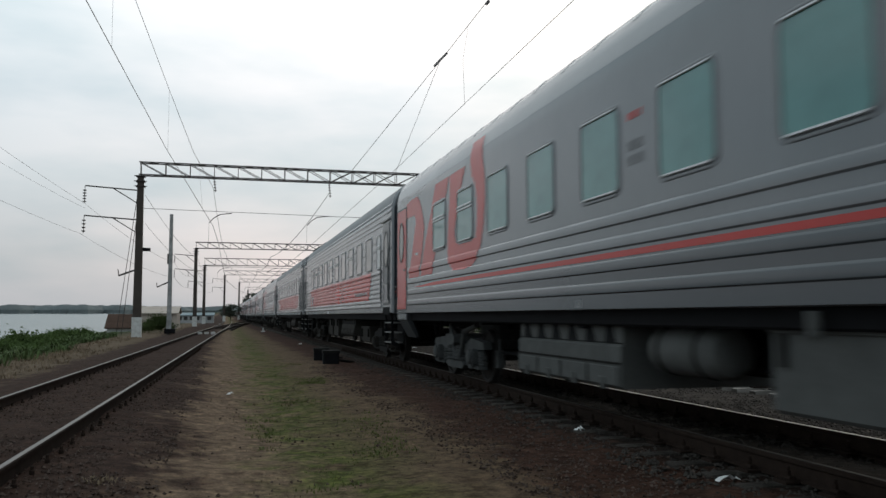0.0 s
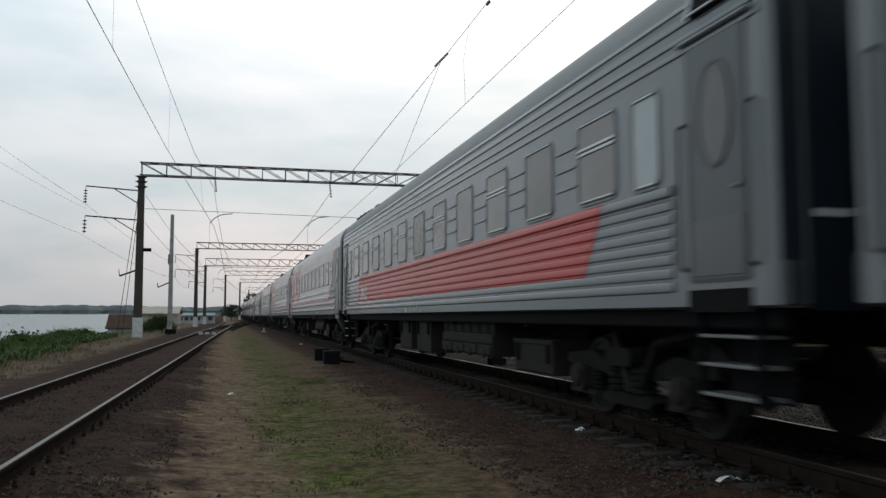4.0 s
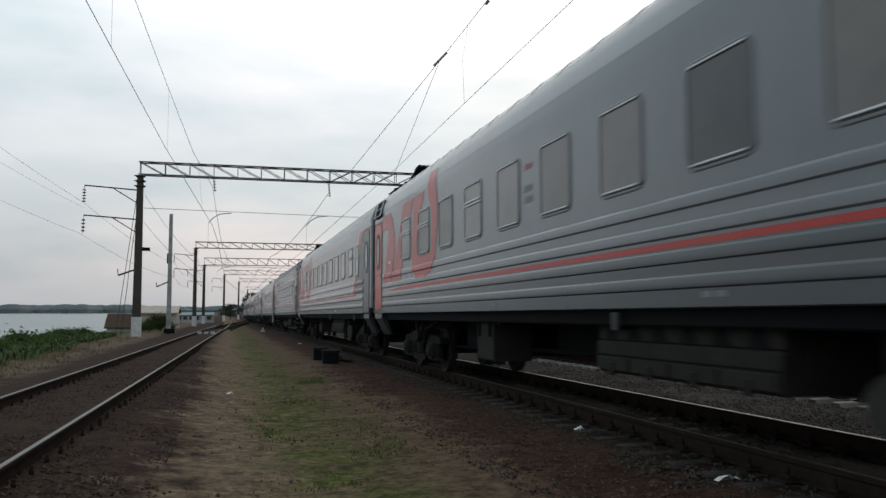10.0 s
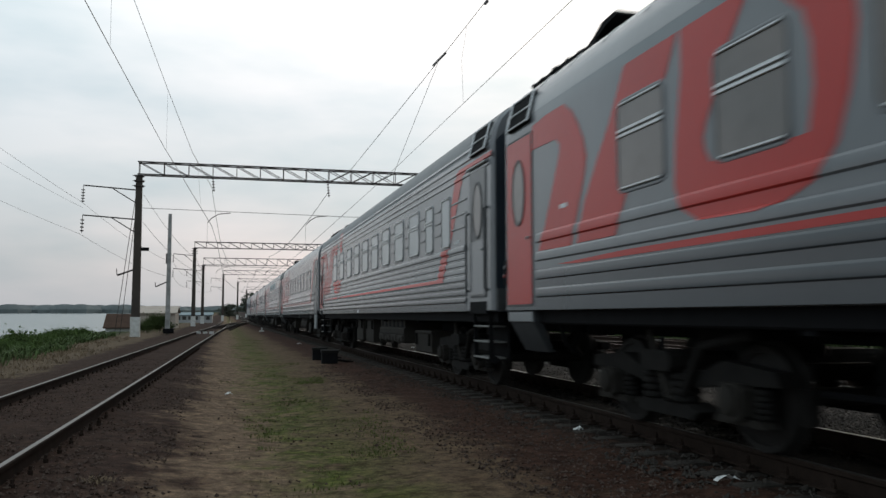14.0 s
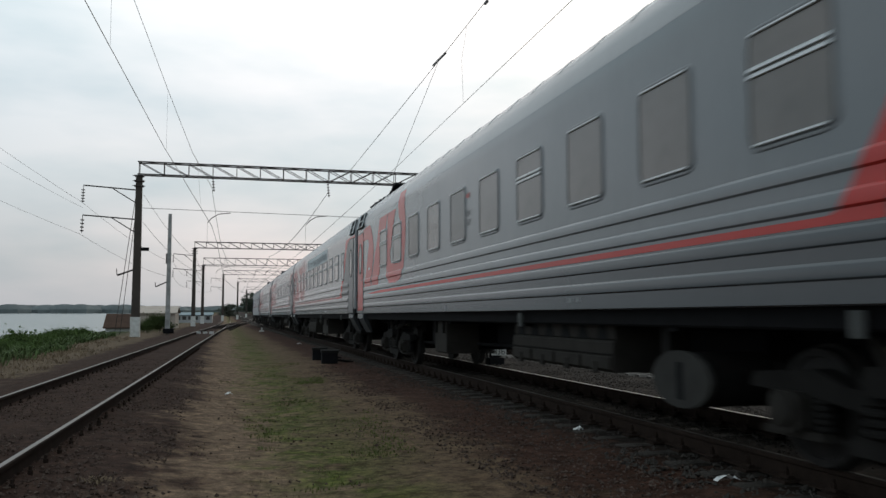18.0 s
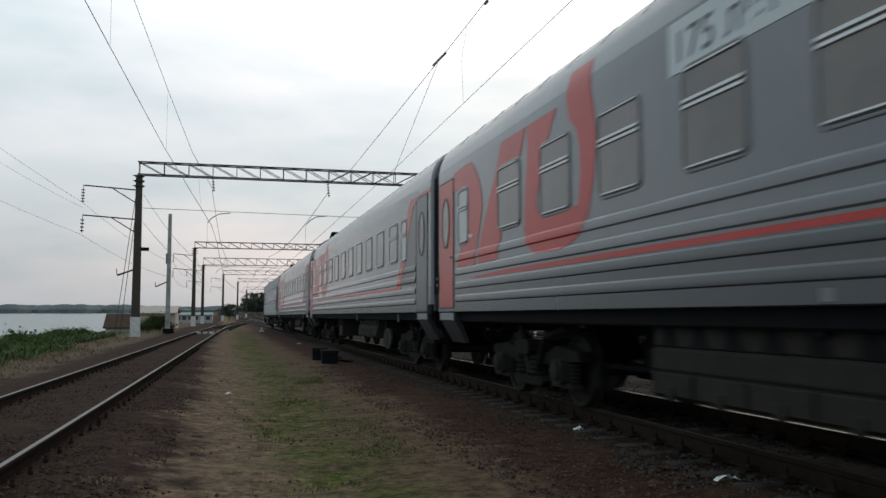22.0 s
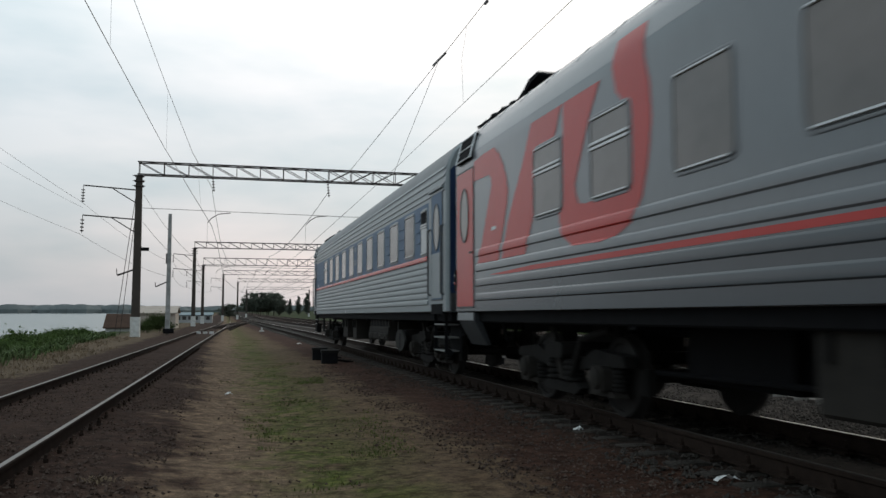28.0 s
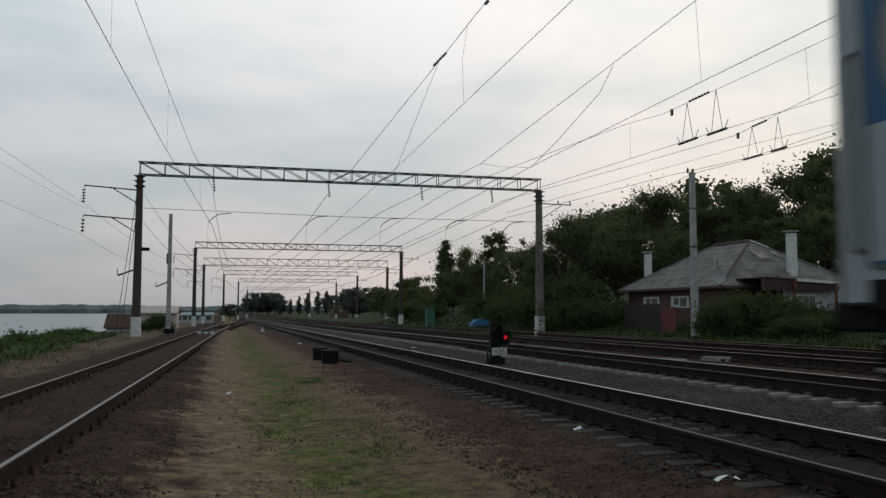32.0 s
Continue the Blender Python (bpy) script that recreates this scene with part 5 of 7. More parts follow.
def build_train():
    cars = []
    cars.append(express_coach("grey express coach with teal windows and red emblem", TEALPANE, TEAL_KIT, BOXGREY, chimney=None, vents_at=(0, 1), hatch=False))
    tks = [8.86 - 1.755 * k for k in range(11)]
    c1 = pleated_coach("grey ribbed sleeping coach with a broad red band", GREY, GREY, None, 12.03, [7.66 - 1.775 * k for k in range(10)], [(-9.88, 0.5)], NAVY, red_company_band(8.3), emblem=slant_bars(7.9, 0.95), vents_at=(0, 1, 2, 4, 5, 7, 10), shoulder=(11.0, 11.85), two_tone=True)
    part("round_badge", decal([oval(0.02, 3.20, 0.16, 0.16)], Skin([]), 0.005), WHITE, c1, "round white badge")
    tagged(part("band_lettering", decal(bars(-8.2, -5.9, 1.80, 1.93, 14, 11), Skin(OLD_RIBS + [(2.29, 2.405, 0.040)]), 0.011), PALE, c1, "white lettering on the red band"), "white lettering on the red band", kind="stuff")
    tagged(part("coach_numbers", decal(bars(-0.10, 0.20, 2.60, 2.92, 3, 4, 2), Skin([]), 0.005), WHITE, c1), "white figures below the badge", kind="stuff")
    cars.append(c1)
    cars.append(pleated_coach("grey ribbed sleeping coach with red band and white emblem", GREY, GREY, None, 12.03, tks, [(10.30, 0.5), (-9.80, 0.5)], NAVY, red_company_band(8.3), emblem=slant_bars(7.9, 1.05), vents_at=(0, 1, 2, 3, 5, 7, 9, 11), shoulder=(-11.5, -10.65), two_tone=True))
    label = "grey express coach with red emblem and red end door"
    cars.append(express_coach(label, vents_at=(0, 1, 9), darks=(4,)))
    cars.append(express_coach(label, vents_at=(0, 1, 3, 9), darks=(2, 7)))
    std = express_coach(label, vents_at=(0, 1, 9), darks=(3,))
    cars.append(std)
    old = pleated_coach("ribbed grey express coach with red emblem and pale windows", GREY, GREY, None, 11.95, [6.96, 5.17, 3.38, 1.75, 0.15, -1.45, -3.05, -4.72, -6.31], [(-7.70, 0.55), (-8.98, 0.55)], NAVY, None, pane=PALEPANE, red_doors=True, shoulder=(-11.45, -10.65))
    sk = Skin(OLD_RIBS + [(2.29, 2.405, 0.040)] + UPPER_RIBS[:2])
    for p in LOGO:
        part("emblem_stroke", decal([[(y - 0.25, z) for y, z in p]], sk, 0.006), RED, old, "large red curved emblem stroke")
    part("red_ribbon", decal(RIBBON + STRIPE, sk, 0.006), RED, old, "red ribbon and stripe along the side")
    part("lower_band", decal([[(-10.3, SILL + 0.012), (10.7, SILL + 0.012), (10.7, 1.80), (-10.3, 1.80)]], sk, 0.004), DARKGREY, old, "dark grey lower band")
    cars.append(old)
    cars.append(express_coach(label, wins=[7.93 - 1.765 * k for k in range(10)], vents_at=(0, 1, 6, 9), darks=(4,), small=(), board=True))
    ban = express_coach("grey express coach with a pale anniversary banner", small=((10.5, 0.53), (-8.98, 0.5)), wins=[8.15 - 1.725 * k for k in range(10)], kit=COOLED_KIT, vents_at=(0, 1, 2, 3, 4, 5, 6, 7, 8, 9), chimney=None, number=False, hatch=False)
    for side in (-1, 1):
        roof_hatch(ban, -11.55, -10.80, side)
    part("banner", decal([[(-4.43, 3.385), (3.67, 3.385), (3.67, 3.87), (-4.43, 3.87)]], Skin([]), 0.006), BANNER, ban, "pale banner along the eave")
    words = text_mesh("175 лет железным дорогам России", 0.42, 7.65)
    words.materials.append(INK)
    tagged(part("banner_words", words, None, ban, at=Matrix.Translation((-HALF - 0.011, 3.50, 3.475)) @ Euler((radians(90), 0, radians(-90))).to_matrix().to_4x4()), "dark blue-grey words on the banner", kind="stuff")
    part("coach_lettering", decal(bars(0.40, 0.72, 3.18, 3.30, 4, 2), Skin([]), 0.005), RED, ban, "small red lettering beside a window")
    tagged(part("coach_numbers", decal(bars(0.40, 0.72, 2.72, 3.02, 3, 3, 2), Skin([]), 0.005), DOORGREY, ban), "rows of small grey figures", kind="stuff")
    cars.append(ban)
    late = express_coach(label, wins=[7.93 - 1.765 * k for k in range(10)], vents_at=(0, 1, 2, 9), darks=(3,))
    cars.append(late)
    cars.append(express_coach(label, wins=[7.90 - 1.765 * k for k in range(10)], vents_at=(0, 1, 8, 9)))
    blue = pleated_coach("old ribbed coach in blue and pale grey with red line", PALE, PALE, RED, 11.72, [7.13 - 1.742 * k for k in range(10)], [(-9.92, 0.5)], DEEPBLUE, None, blue_band=BLUE, chimney=9.2, vents_at=(0, 10), kit=BLUE_KIT, shoulder=(10.72, 11.52), boxed=True, door_pane=GREYPANE)
    part("open_vent", disc(rounded(-10.14, 3.06, -9.70, 3.31, 0.05), HALF + 0.015, -1), BLACK, blue, "black opening of a dropped vent pane")
    part("side_plate", decal(bars(9.55, 9.95, 2.47, 2.58, 1, 4), Skin([]), 0.006), WHITE, blue, "small pale plate")
    tagged(part("coach_numbers", decal(bars(-0.80, -0.44, 2.78, 3.0, 3, 3, 2) + [oval(-0.62, 3.24, 0.08, 0.09)], Skin([]), 0.005), PALE, blue), "pale badge and figures", kind="stuff")
    cars.append(blue)
    for k, c in enumerate(cars):
        y = FIRST + PITCH_Y * k
        c.matrix_basis = pose(MAIN_X, y, level(y) + RAIL)
    return cars


TRAIN = build_train()


SPEEDS = [9.811, 9.836, 9.734, 9.457, 9.155, 8.968, 8.881, 8.842, 8.807, 8.744, 8.634, 8.497, 8.386, 8.346, 8.35, 8.354, 8.358]     # metres a second, every two seconds


def travelled(t):
    """Metres run since the start; the train slows a little."""
    d = 0.0
    for k in range(16):
        a = min(max(t - 2 * k, 0.0), 2.0)
        d += SPEEDS[k] * a + (SPEEDS[k + 1] - SPEEDS[k]) * a * a / 4
    return d


# ---- masts, crossbeams and wires ----
def mast(name, x, y, top, w0, w1, material, label, white=1.0, dark_cap=True):
    """A tapered square concrete mast with a whitewashed foot."""
    zb = ground_z(x, y) - 0.1
    t = thing(name, label, "mast", (x, y, 0), group="catenary masts")
    h = top - zb
    g = Geo()
    for a, b, pa, pb in ((0, 1, w0, w1),):
        c = 0.04
        oct0 = [(-pa / 2 + c, -pa / 2), (pa / 2 - c, -pa / 2), (pa / 2, -pa / 2 + c), (pa / 2, pa / 2 - c), (pa / 2 - c, pa / 2), (-pa / 2 + c, pa / 2), (-pa / 2, pa / 2 - c), (-pa / 2, -pa / 2 + c)]
        vs = [(p[0], p[1], zb) for p in oct0] + [(p[0] * pb / pa, p[1] * pb / pa, top) for p in oct0]
        g.add(vs, [(k, (k + 1) % 8, 8 + (k + 1) % 8, 8 + k) for k in range(8)] + [tuple(range(8))[::-1], tuple(range(8, 16))])
    part("shaft", g, material, t)
    if white:
        part("foot", Geo().cbox(-w0 / 2 - 0.03, -w0 / 2 - 0.03, zb, w0 / 2 + 0.03, w0 / 2 + 0.03, zb + 0.1 + white * 1.35, 0.04, "z"), LIME, t, "whitewashed foot")
    return t


def insulator(parent, p, q, n=5, r=0.075):
    """A string of porcelain discs from p to q."""
    p, q = Vector(p), Vector(q)
    d = q - p
    k = d.length
    rings = [(0, 0.02)]
    for j in range(n):
        a = k * (j + 0.25) / n
        rings += [(a, 0.025), (a + 0.01, r), (a + k / n * 0.35, r * 0.8), (a + k / n * 0.4, 0.025)]
    rings.append((k, 0.02))
    g = Geo().lathe(rings, p, axis=d, n=9)
    return part("insulator", g, PORC, parent, "brown porcelain insulator")


def crossbeam(y, x0, x1, z0, z1, step, label):
    """A lattice crossbeam on two masts: four chords with upright and slanting members, each a part."""
    t = thing("crossbeam", label, "crossbeam", (0, y, 0), group="catenary crossbeams")
    w = 0.32
    for yy in (-w, w):
        for z in (z0, z1):
            part("chord", Geo().cbox(x0 - 0.1, yy - 0.04, z - 0.042, x1 + 0.1, yy + 0.04, z + 0.042, 0.012, "x"), TRUSS, t)
    n = max(4, int(round((x1 - x0) / step)))
    dx = (x1 - x0) / n
    up = Geo().cbox(-0.023, -0.023, z0, 0.023, 0.023, z1, 0.006, "z").mesh("upright")
    up.materials.append(TRUSS)
    br = {}
    for s in (1, -1):
        a, b = (z1, z0) if s > 0 else (z0, z1)
        br[s] = Geo().rod((0, 0, a), (dx, 0, b), 0.026, 5).mesh("lattice_bar")
        br[s].materials.append(TRUSS)
    cross = Geo().rod((0, -w, z1), (dx, w, z1), 0.022, 4).mesh("tie_bar")
    cross.materials.append(TRUSS)
    mid = n // 2
    for k in range(n + 1):
        x = x0 + dx * k
        for yy in (-w, w):
            part("upright", up, None, t, at=(x, yy, 0))
            if k < n:
                part("lattice_bar", br[1 if k < mid else -1], None, t, at=(x, yy, 0))
                if abs(k - mid) < 2:
                    part("lattice_bar", br[-1 if k < mid else 1], None, t, at=(x, yy, 0))
        if k < n:
            part("tie_bar", cross, None, t, at=(x, 0, 0))
    return t


PORTALS = [(60, -5.87, 23.38, 10.70, 11.56, 1.66), (120, -4.22, 25.0, 10.02, 10.86, 1.5), (155, -3.9, 29.6, 9.5, 10.75, 1.9), (205, -0.5, 31.6, 9.85, 10.85, 2.4), (255, 3.6, 32.8, 9.8, 10.75, 2.4), (330, 8.0, 32.0, 9.3, 10.3, 3.0)]
for k, (y, x0, x1, z0, z1, st) in enumerate(PORTALS):
    crossbeam(y, x0, x1, z0, z1, st, "long steel lattice crossbeam over the tracks")
    a = mast("catenary_mast", x0, y, z0 - 0.04, 0.56, 0.40, MASTDARK, "dark weathered concrete catenary mast with a white foot")
    b = mast("catenary_mast", x1, y, z0 - 0.04, 0.56, 0.40, MASTMID if k == 0 else MASTDARK, "concrete catenary mast with a white foot")
    for t in (a, b):
        g = Geo()
        for z in (z0 - 0.1, z0 - 0.45, z0 - 0.8):
            g.cbox(-0.30, -0.30, z - 0.04, 0.30, 0.30, z + 0.04, 0.01, "z")
            g.rod((-0.42, -0.2, z), (0.42, -0.2, z), 0.025)
        part("clamp_bands", g, TRUSS, t, "steel clamp bands")
    # side arms on the lake side carry the feeder lines
    if k < 4:
        L = 3.35 if k == 0 else 2.6
        for z, zi in ((z0 - 0.95, 5), (z0 - 2.98, 4)):
            arm = Geo().rod((-0.2, 0, z - 0.12), (-L - 0.2, 0, z + 0.08), 0.045, 6)
            arm.rod((-0.2, 0, z - 1.0), (-L * 0.55, 0, z + 0.02), 0.035, 6)
            arm.rod((-L - 0.2, 0, z + 0.08), (-L - 0.2, 0, z - 0.18), 0.02, 5)
            part("feeder_arm", arm, TRUSS, a, "steel side arm with a brace")
            insulator(a, (-L - 0.2, 0, z - 0.15), (-L - 0.22, 0, z - 1.12), zi, 0.13 if k == 0 else 0.11)
    # right-hand arms with upright pins
    arm = Geo().rod((0.2, 0, z0 - 1.0), (2.7, 0, z0 - 1.05), 0.04, 6)
    arm.rod((0.2, 0, z0 - 2.2), (1.9, 0, z0 - 1.1), 0.03, 6)
    for x in (1.6, 2.6):
        arm.rod((x, 0, z0 - 1.05), (x, 0, z0 - 0.75), 0.05, 6)
    part("outer_arm", arm, TRUSS, b, "steel arm with pin insulators")
p1 = bpy.data.objects["catenary_mast"]
g = Geo().cbox(0.2, -0.12, 5.45, 0.75, 0.12, 5.68, 0.02, "x")
part("junction_box", g, BLACK, p1)
g = Geo().rod((-0.2, 0, 4.15), (-1.25, 0, 3.75), 0.06, 6).rod((-1.25, 0, 3.75), (-1.3, 0, 4.2), 0.03, 6)
part("low_bracket", g, TRUSS, p1, "short steel bracket")
g = Geo().rod((-0.2, 0.2, 9.4), (-1.55, 2.0, -0.3), 0.022, 5).rod((-0.2, 0.2, 8.0), (-1.2, 2.0, -0.3), 0.022, 5)
part("guy_wire", g, TRUSS, p1)

# a plain grey pole beside the siding, and one by the house
for x, y, top, w0, w1, lab in ((-4.28, 67.8, 8.9, 0.36, 0.25, "bare grey concrete pole with a small bracket"), (26.97, 44.0, 9.7, 0.36, 0.26, "grey concrete power pole before the house"), (29.0, 92.0, 7.2, 0.2, 0.15, "thin pale pole at the wood's edge")):
    zb = ground_z(x, y) - 0.1
    t = thing("concrete_pole", lab, "pole", (x, y, 0))
    g = Geo()
    vs = [(sx * w0 / 2, sy * w0 / 2, zb) for sx, sy in ((-1, -1), (1, -1), (1, 1), (-1, 1))] + [(sx * w1 / 2, sy * w1 / 2, top) for sx, sy in ((-1, -1), (1, -1), (1, 1), (-1, 1))]
    g.add(vs, [(k, (k + 1) % 4, 4 + (k + 1) % 4, 4 + k) for k in range(4)] + [(3, 2, 1, 0), (4, 5, 6, 7)])
    part("shaft", g, MASTCONC, t)
    if x < 0:
        part("bracket", Geo().rod((-0.1, 0, 3.6), (-0.95, 0, 3.2), 0.05, 6).rod((-0.95, 0, 3.2), (-0.98, 0, 3.55), 0.03, 5).rod((-0.2, 0, 5.0), (-0.2, 0, 5.8), 0.05, 6), TRUSS, t)
        part("switch_box", Geo().cbox(-0.3, -0.6, zb + 0.2, 0.5, -0.2, zb + 0.55, 0.04, "x"), BLACK, t)
    elif y < 50:
        part("pin_insulators", Geo().lathe([(0, 0.04), (0.1, 0.08), (0.2, 0.06), (0.28, 0.03)], (-0.28, 0, top), n=8).rod((-0.35, 0, top - 0.03), (0.2, 0, top - 0.03), 0.035, 5), PORC, t)
        part("pole_bands", Geo().cbox(-0.19, -0.19, 5.2, 0.19, 0.19, 5.26, 0.01, "z").cbox(-0.17, -0.17, 7.5, 0.17, 0.17, 7.55, 0.01, "z"), TRUSS, t)


def wire(name, pts, label, r=0.012, sag=0.0, parts=()):
    """A run of line through its supports; sag in metres for each span."""
    g = Geo()
    run = []
    for p, q in zip(pts, pts[1:]):
        p, q = Vector(p), Vector(q)
        n = 10 if sag else 1
        for k in range(n):
            f = k / n
            m = p.lerp(q, f)
            m.z -= sag * 4 * f * (1 - f)
            run.append(m)
    run.append(Vector(pts[-1]))
    n = 4
    rows = []
    for i, p in enumerate(run):
        d = (run[min(i + 1, len(run) - 1)] - run[max(i - 1, 0)]).normalized()
        u = d.orthogonal().normalized()
        w = d.cross(u)
        rr = r * max(0.65, min(2.6, p.length / 40))
        rows += [p + (u * math.cos(k * math.tau / n) + w * math.sin(k * math.tau / n)) * rr for k in range(n)]
    g.add(rows, [(j * n + k, j * n + (k + 1) % n, (j + 1) * n + (k + 1) % n, (j + 1) * n + k) for j in range(len(run) - 1) for k in range(n)])
    return solid(name, g, WIRE, label, "wire", group="overhead wires")


def lv(y):
    return level(y)


wire("contact_wire", [(-2.85, -4, 6.6), (-2.35, 14.5, 6.55), (-1.93, 26.8, 6.47), (-0.82, 48.5, 6.18), (-0.62, 60, 6.1), (-0.2, 120, 5.7), (1.5, 155, 5.4), (5.0, 205, 5.2)], "dark copper contact wire over the siding", 0.012)
wire("carrier_wire", [(-2.75, -6, 9.9), (-2.20, 20.1, 8.66), (-1.87, 27.0, 8.33), (-1.55, 38.2, 8.45), (-1.05, 60, 10.0)], "thin steel carrier wire above the siding", 0.011)
wire("carrier_wire", [(-1.05, 60, 10.0), (-0.2, 120, 9.3), (1.5, 155, 8.8), (5.0, 205, 8.6)], "thin steel carrier wire beyond the crossbeam", 0.011, sag=0.9)
for x0, y0, z0, x1, y1, z1 in ((-2.28, 17.0, 8.82, -2.27, 17.0, 6.54), (-1.87, 27.0, 8.33, -1.9, 27.4, 6.47), (-1.45, 42.0, 8.7, -1.2, 41.0, 6.28)):
    wire("dropper", [(x0, y0, z0), (x1, y1, z1)], "thin hanging dropper wire", 0.005)
wire("carrier_wire", [(MAIN_X, -6, 9.2), (MAIN_X, 17.0, 8.26), (MAIN_X, 21.3, 8.15), (8.6, 60, 11.5)], "thin steel carrier wire above the main line", 0.012)
wire("carrier_wire", [(MAIN_X, 21.3, 8.15), (11.9, 60, 11.45)], "thin steel carrier wire above the main line", 0.010)
wire("contact_wire", [(MAIN_X, -10, 6.6), (MAIN_X, 12.4, 6.55), (MAIN_X, 27.0, 6.2), (5.7, 60, 6.0), (5.4, 120, 5.6), (5.5, 205, 5.2), (5.5, 330, 5.0)], "dark copper contact wire over the main line", 0.009)
wire("carrier_wire", [(7.06, 60, 9.9), (6.0, 120, 9.0), (5.5, 155, 8.9), (5.5, 205, 8.5), (5.5, 255, 8.4), (5.5, 330, 8.0)], "thin steel carrier wire beyond the crossbeam", 0.012, sag=0.8)
wire("dropper", [(MAIN_X, 18.6, 8.2), (MAIN_X - 0.1, 18.7, 7.4), (MAIN_X, 18.9, 6.4)], "thin hanging dropper wire", 0.006)
solid("wire_clamp", Geo().rod((MAIN_X, 20.6, 8.15), (MAIN_X, 21.9, 8.2), 0.035, 6).rod((MAIN_X, 17.0, 8.22), (MAIN_X, 17.15, 8.22), 0.04, 6), PORC, "dark splice clamp on the carrier wire", "clamp")
wire("carrier_wire", [(10.8, -6, 10.2), (10.8, 17.4, 8.86), (10.8, 34.7, 7.89), (10.9, 60, 8.6), (10.8, 120, 8.2), (10.8, 205, 7.8), (10.8, 330, 7.6)], "thin steel carrier wire over the second line", 0.012)
wire("contact_wire", [(10.8, -10, 7.0), (10.8, 17.1, 6.83), (10.8, 28.4, 6.71), (11.1, 60, 6.2), (10.6, 120, 5.7), (10.8, 330, 5.2)], "dark copper contact wire over the second line", 0.012)
wire("dropper", [(10.8, 17.3, 8.85), (10.85, 17.2, 6.85)], "thin hanging dropper wire", 0.006)
wire("jumper_wire", [(10.8, 21.67, 8.57), (10.8, 22.64, 7.97), (10.8, 25.97, 7.17), (10.8, 28.41, 6.70)], "slack jumper between carrier and contact wire", 0.012)
wire("carrier_wire", [(16.1, 6, 9.2), (16.1, 19.0, 9.0), (16.1, 28.3, 8.95), (16.1, 31.0, 9.2), (16.1, 42.8, 9.7), (16.0, 60, 10.3), (16, 120, 9.2), (16, 205, 8.4), (16, 330, 8.0)], "thin steel carrier wire over a station track", 0.011)
wire("contact_wire", [(16.1, 4, 7.1), (16.1, 19.1, 7.33), (16.1, 26.7, 7.59), (16.1, 42.8, 8.0), (16.2, 60, 7.6), (16, 120, 6.2), (16, 330, 5.4)], "dark copper contact wire over a station track", 0.012)
wire("carrier_wire", [(20.7, 8, 10.8), (20.7, 24.6, 9.35), (20.7, 30.4, 8.81), (20.7, 40.0, 9.12), (20.7, 60, 9.9), (20.7, 120, 9.0), (20.7, 330, 7.8)], "thin steel carrier wire over the outer station track", 0.011)
wire("contact_wire", [(20.7, 8, 8.1), (20.7, 24.6, 7.8), (20.7, 29.2, 7.69), (20.7, 36.0, 7.96), (20.7, 60, 8.5), (20.7, 120, 6.2), (20.7, 330, 5.4)], "dark copper contact wire over the outer station track", 0.012)
wire("carrier_wire", [(20.7, 10, 7.7), (20.7, 24.5, 8.0), (20.7, 30.4, 8.26), (20.7, 60, 8.9)], "thin steel line over the outer station track", 0.009)
wire("dropper", [(16.1, 20.1, 8.98), (16.1, 20.0, 7.34)], "thin hanging dropper wire", 0.006)
wire("dropper", [(16.1, 30.9, 9.19), (16.1, 30.9, 7.67)], "thin hanging dropper wire", 0.006)
wire("jumper_wire", [(10.8, 34.7, 7.89), (10.9, 32.0, 7.3), (10.8, 28.4, 6.66)], "slack jumper between carrier and contact wire", 0.010)
# section insulators: ribbed rods in the carriers, skids with arcing horns in the contact wires
for x, y0, y1, z0, z1, top in ((16.1, 24.2, 27.2, 8.99, 8.96, 0), (20.7, 27.6, 29.8, 8.98, 8.86, 0), (16.1, 24.1, 25.2, 7.53, 7.55, 8.98), (16.1, 25.9, 27.1, 7.57, 7.60, 8.96), (20.7, 27.1, 28.0, 7.70, 7.69, 9.0), (20.7, 28.6, 29.8, 7.69, 7.70, 8.9)):
    t = thing("section_insulator", "dark section insulator hung in the station wires", "insulator", group="section insulators")
    if top:
        part("skid", Geo().cbox(x - 0.06, y0, z0 - 0.05, x + 0.06, y1, z0 + 0.02, 0.02), PORC, t)
        for ya, yb in ((y0 + 0.1, y0 - 0.12), (y1 - 0.1, y1 + 0.12)):
            part("arcing_horn", Geo().rod((x, ya, z0), (x, yb, z0 + 0.26), 0.012, 4), PORC, t)
        for q in (0.2, 0.8):
            part("hanger", Geo().rod((x, y0 + (y1 - y0) * q, z0), (x, (y0 + y1) / 2, top), 0.010, 4), WIRE, t)
    else:
        n = 7
        L = (y1 - y0) * 0.45
        rings = [(0, 0.012)] + [r for k in range(n) for r in ((L * (k + 0.3) / n, 0.015), (L * (k + 0.35) / n, 0.045), (L * (k + 0.75) / n, 0.04), (L * (k + 0.8) / n, 0.015))] + [(L, 0.012)]
        part("rod", Geo().lathe(rings, (x, y0 + (y1 - y0) * 0.28, z0 + 0.005), axis=(0, 1, (z1 - z0) / (y1 - y0)), n=7), PORC, t)
        part("tail_weight", Geo().cbox(x - 0.04, y1 + 0.3, z1 - 0.22, x + 0.04, y1 + 0.42, z1 + 0.02, 0.01, "z"), PORC, t)
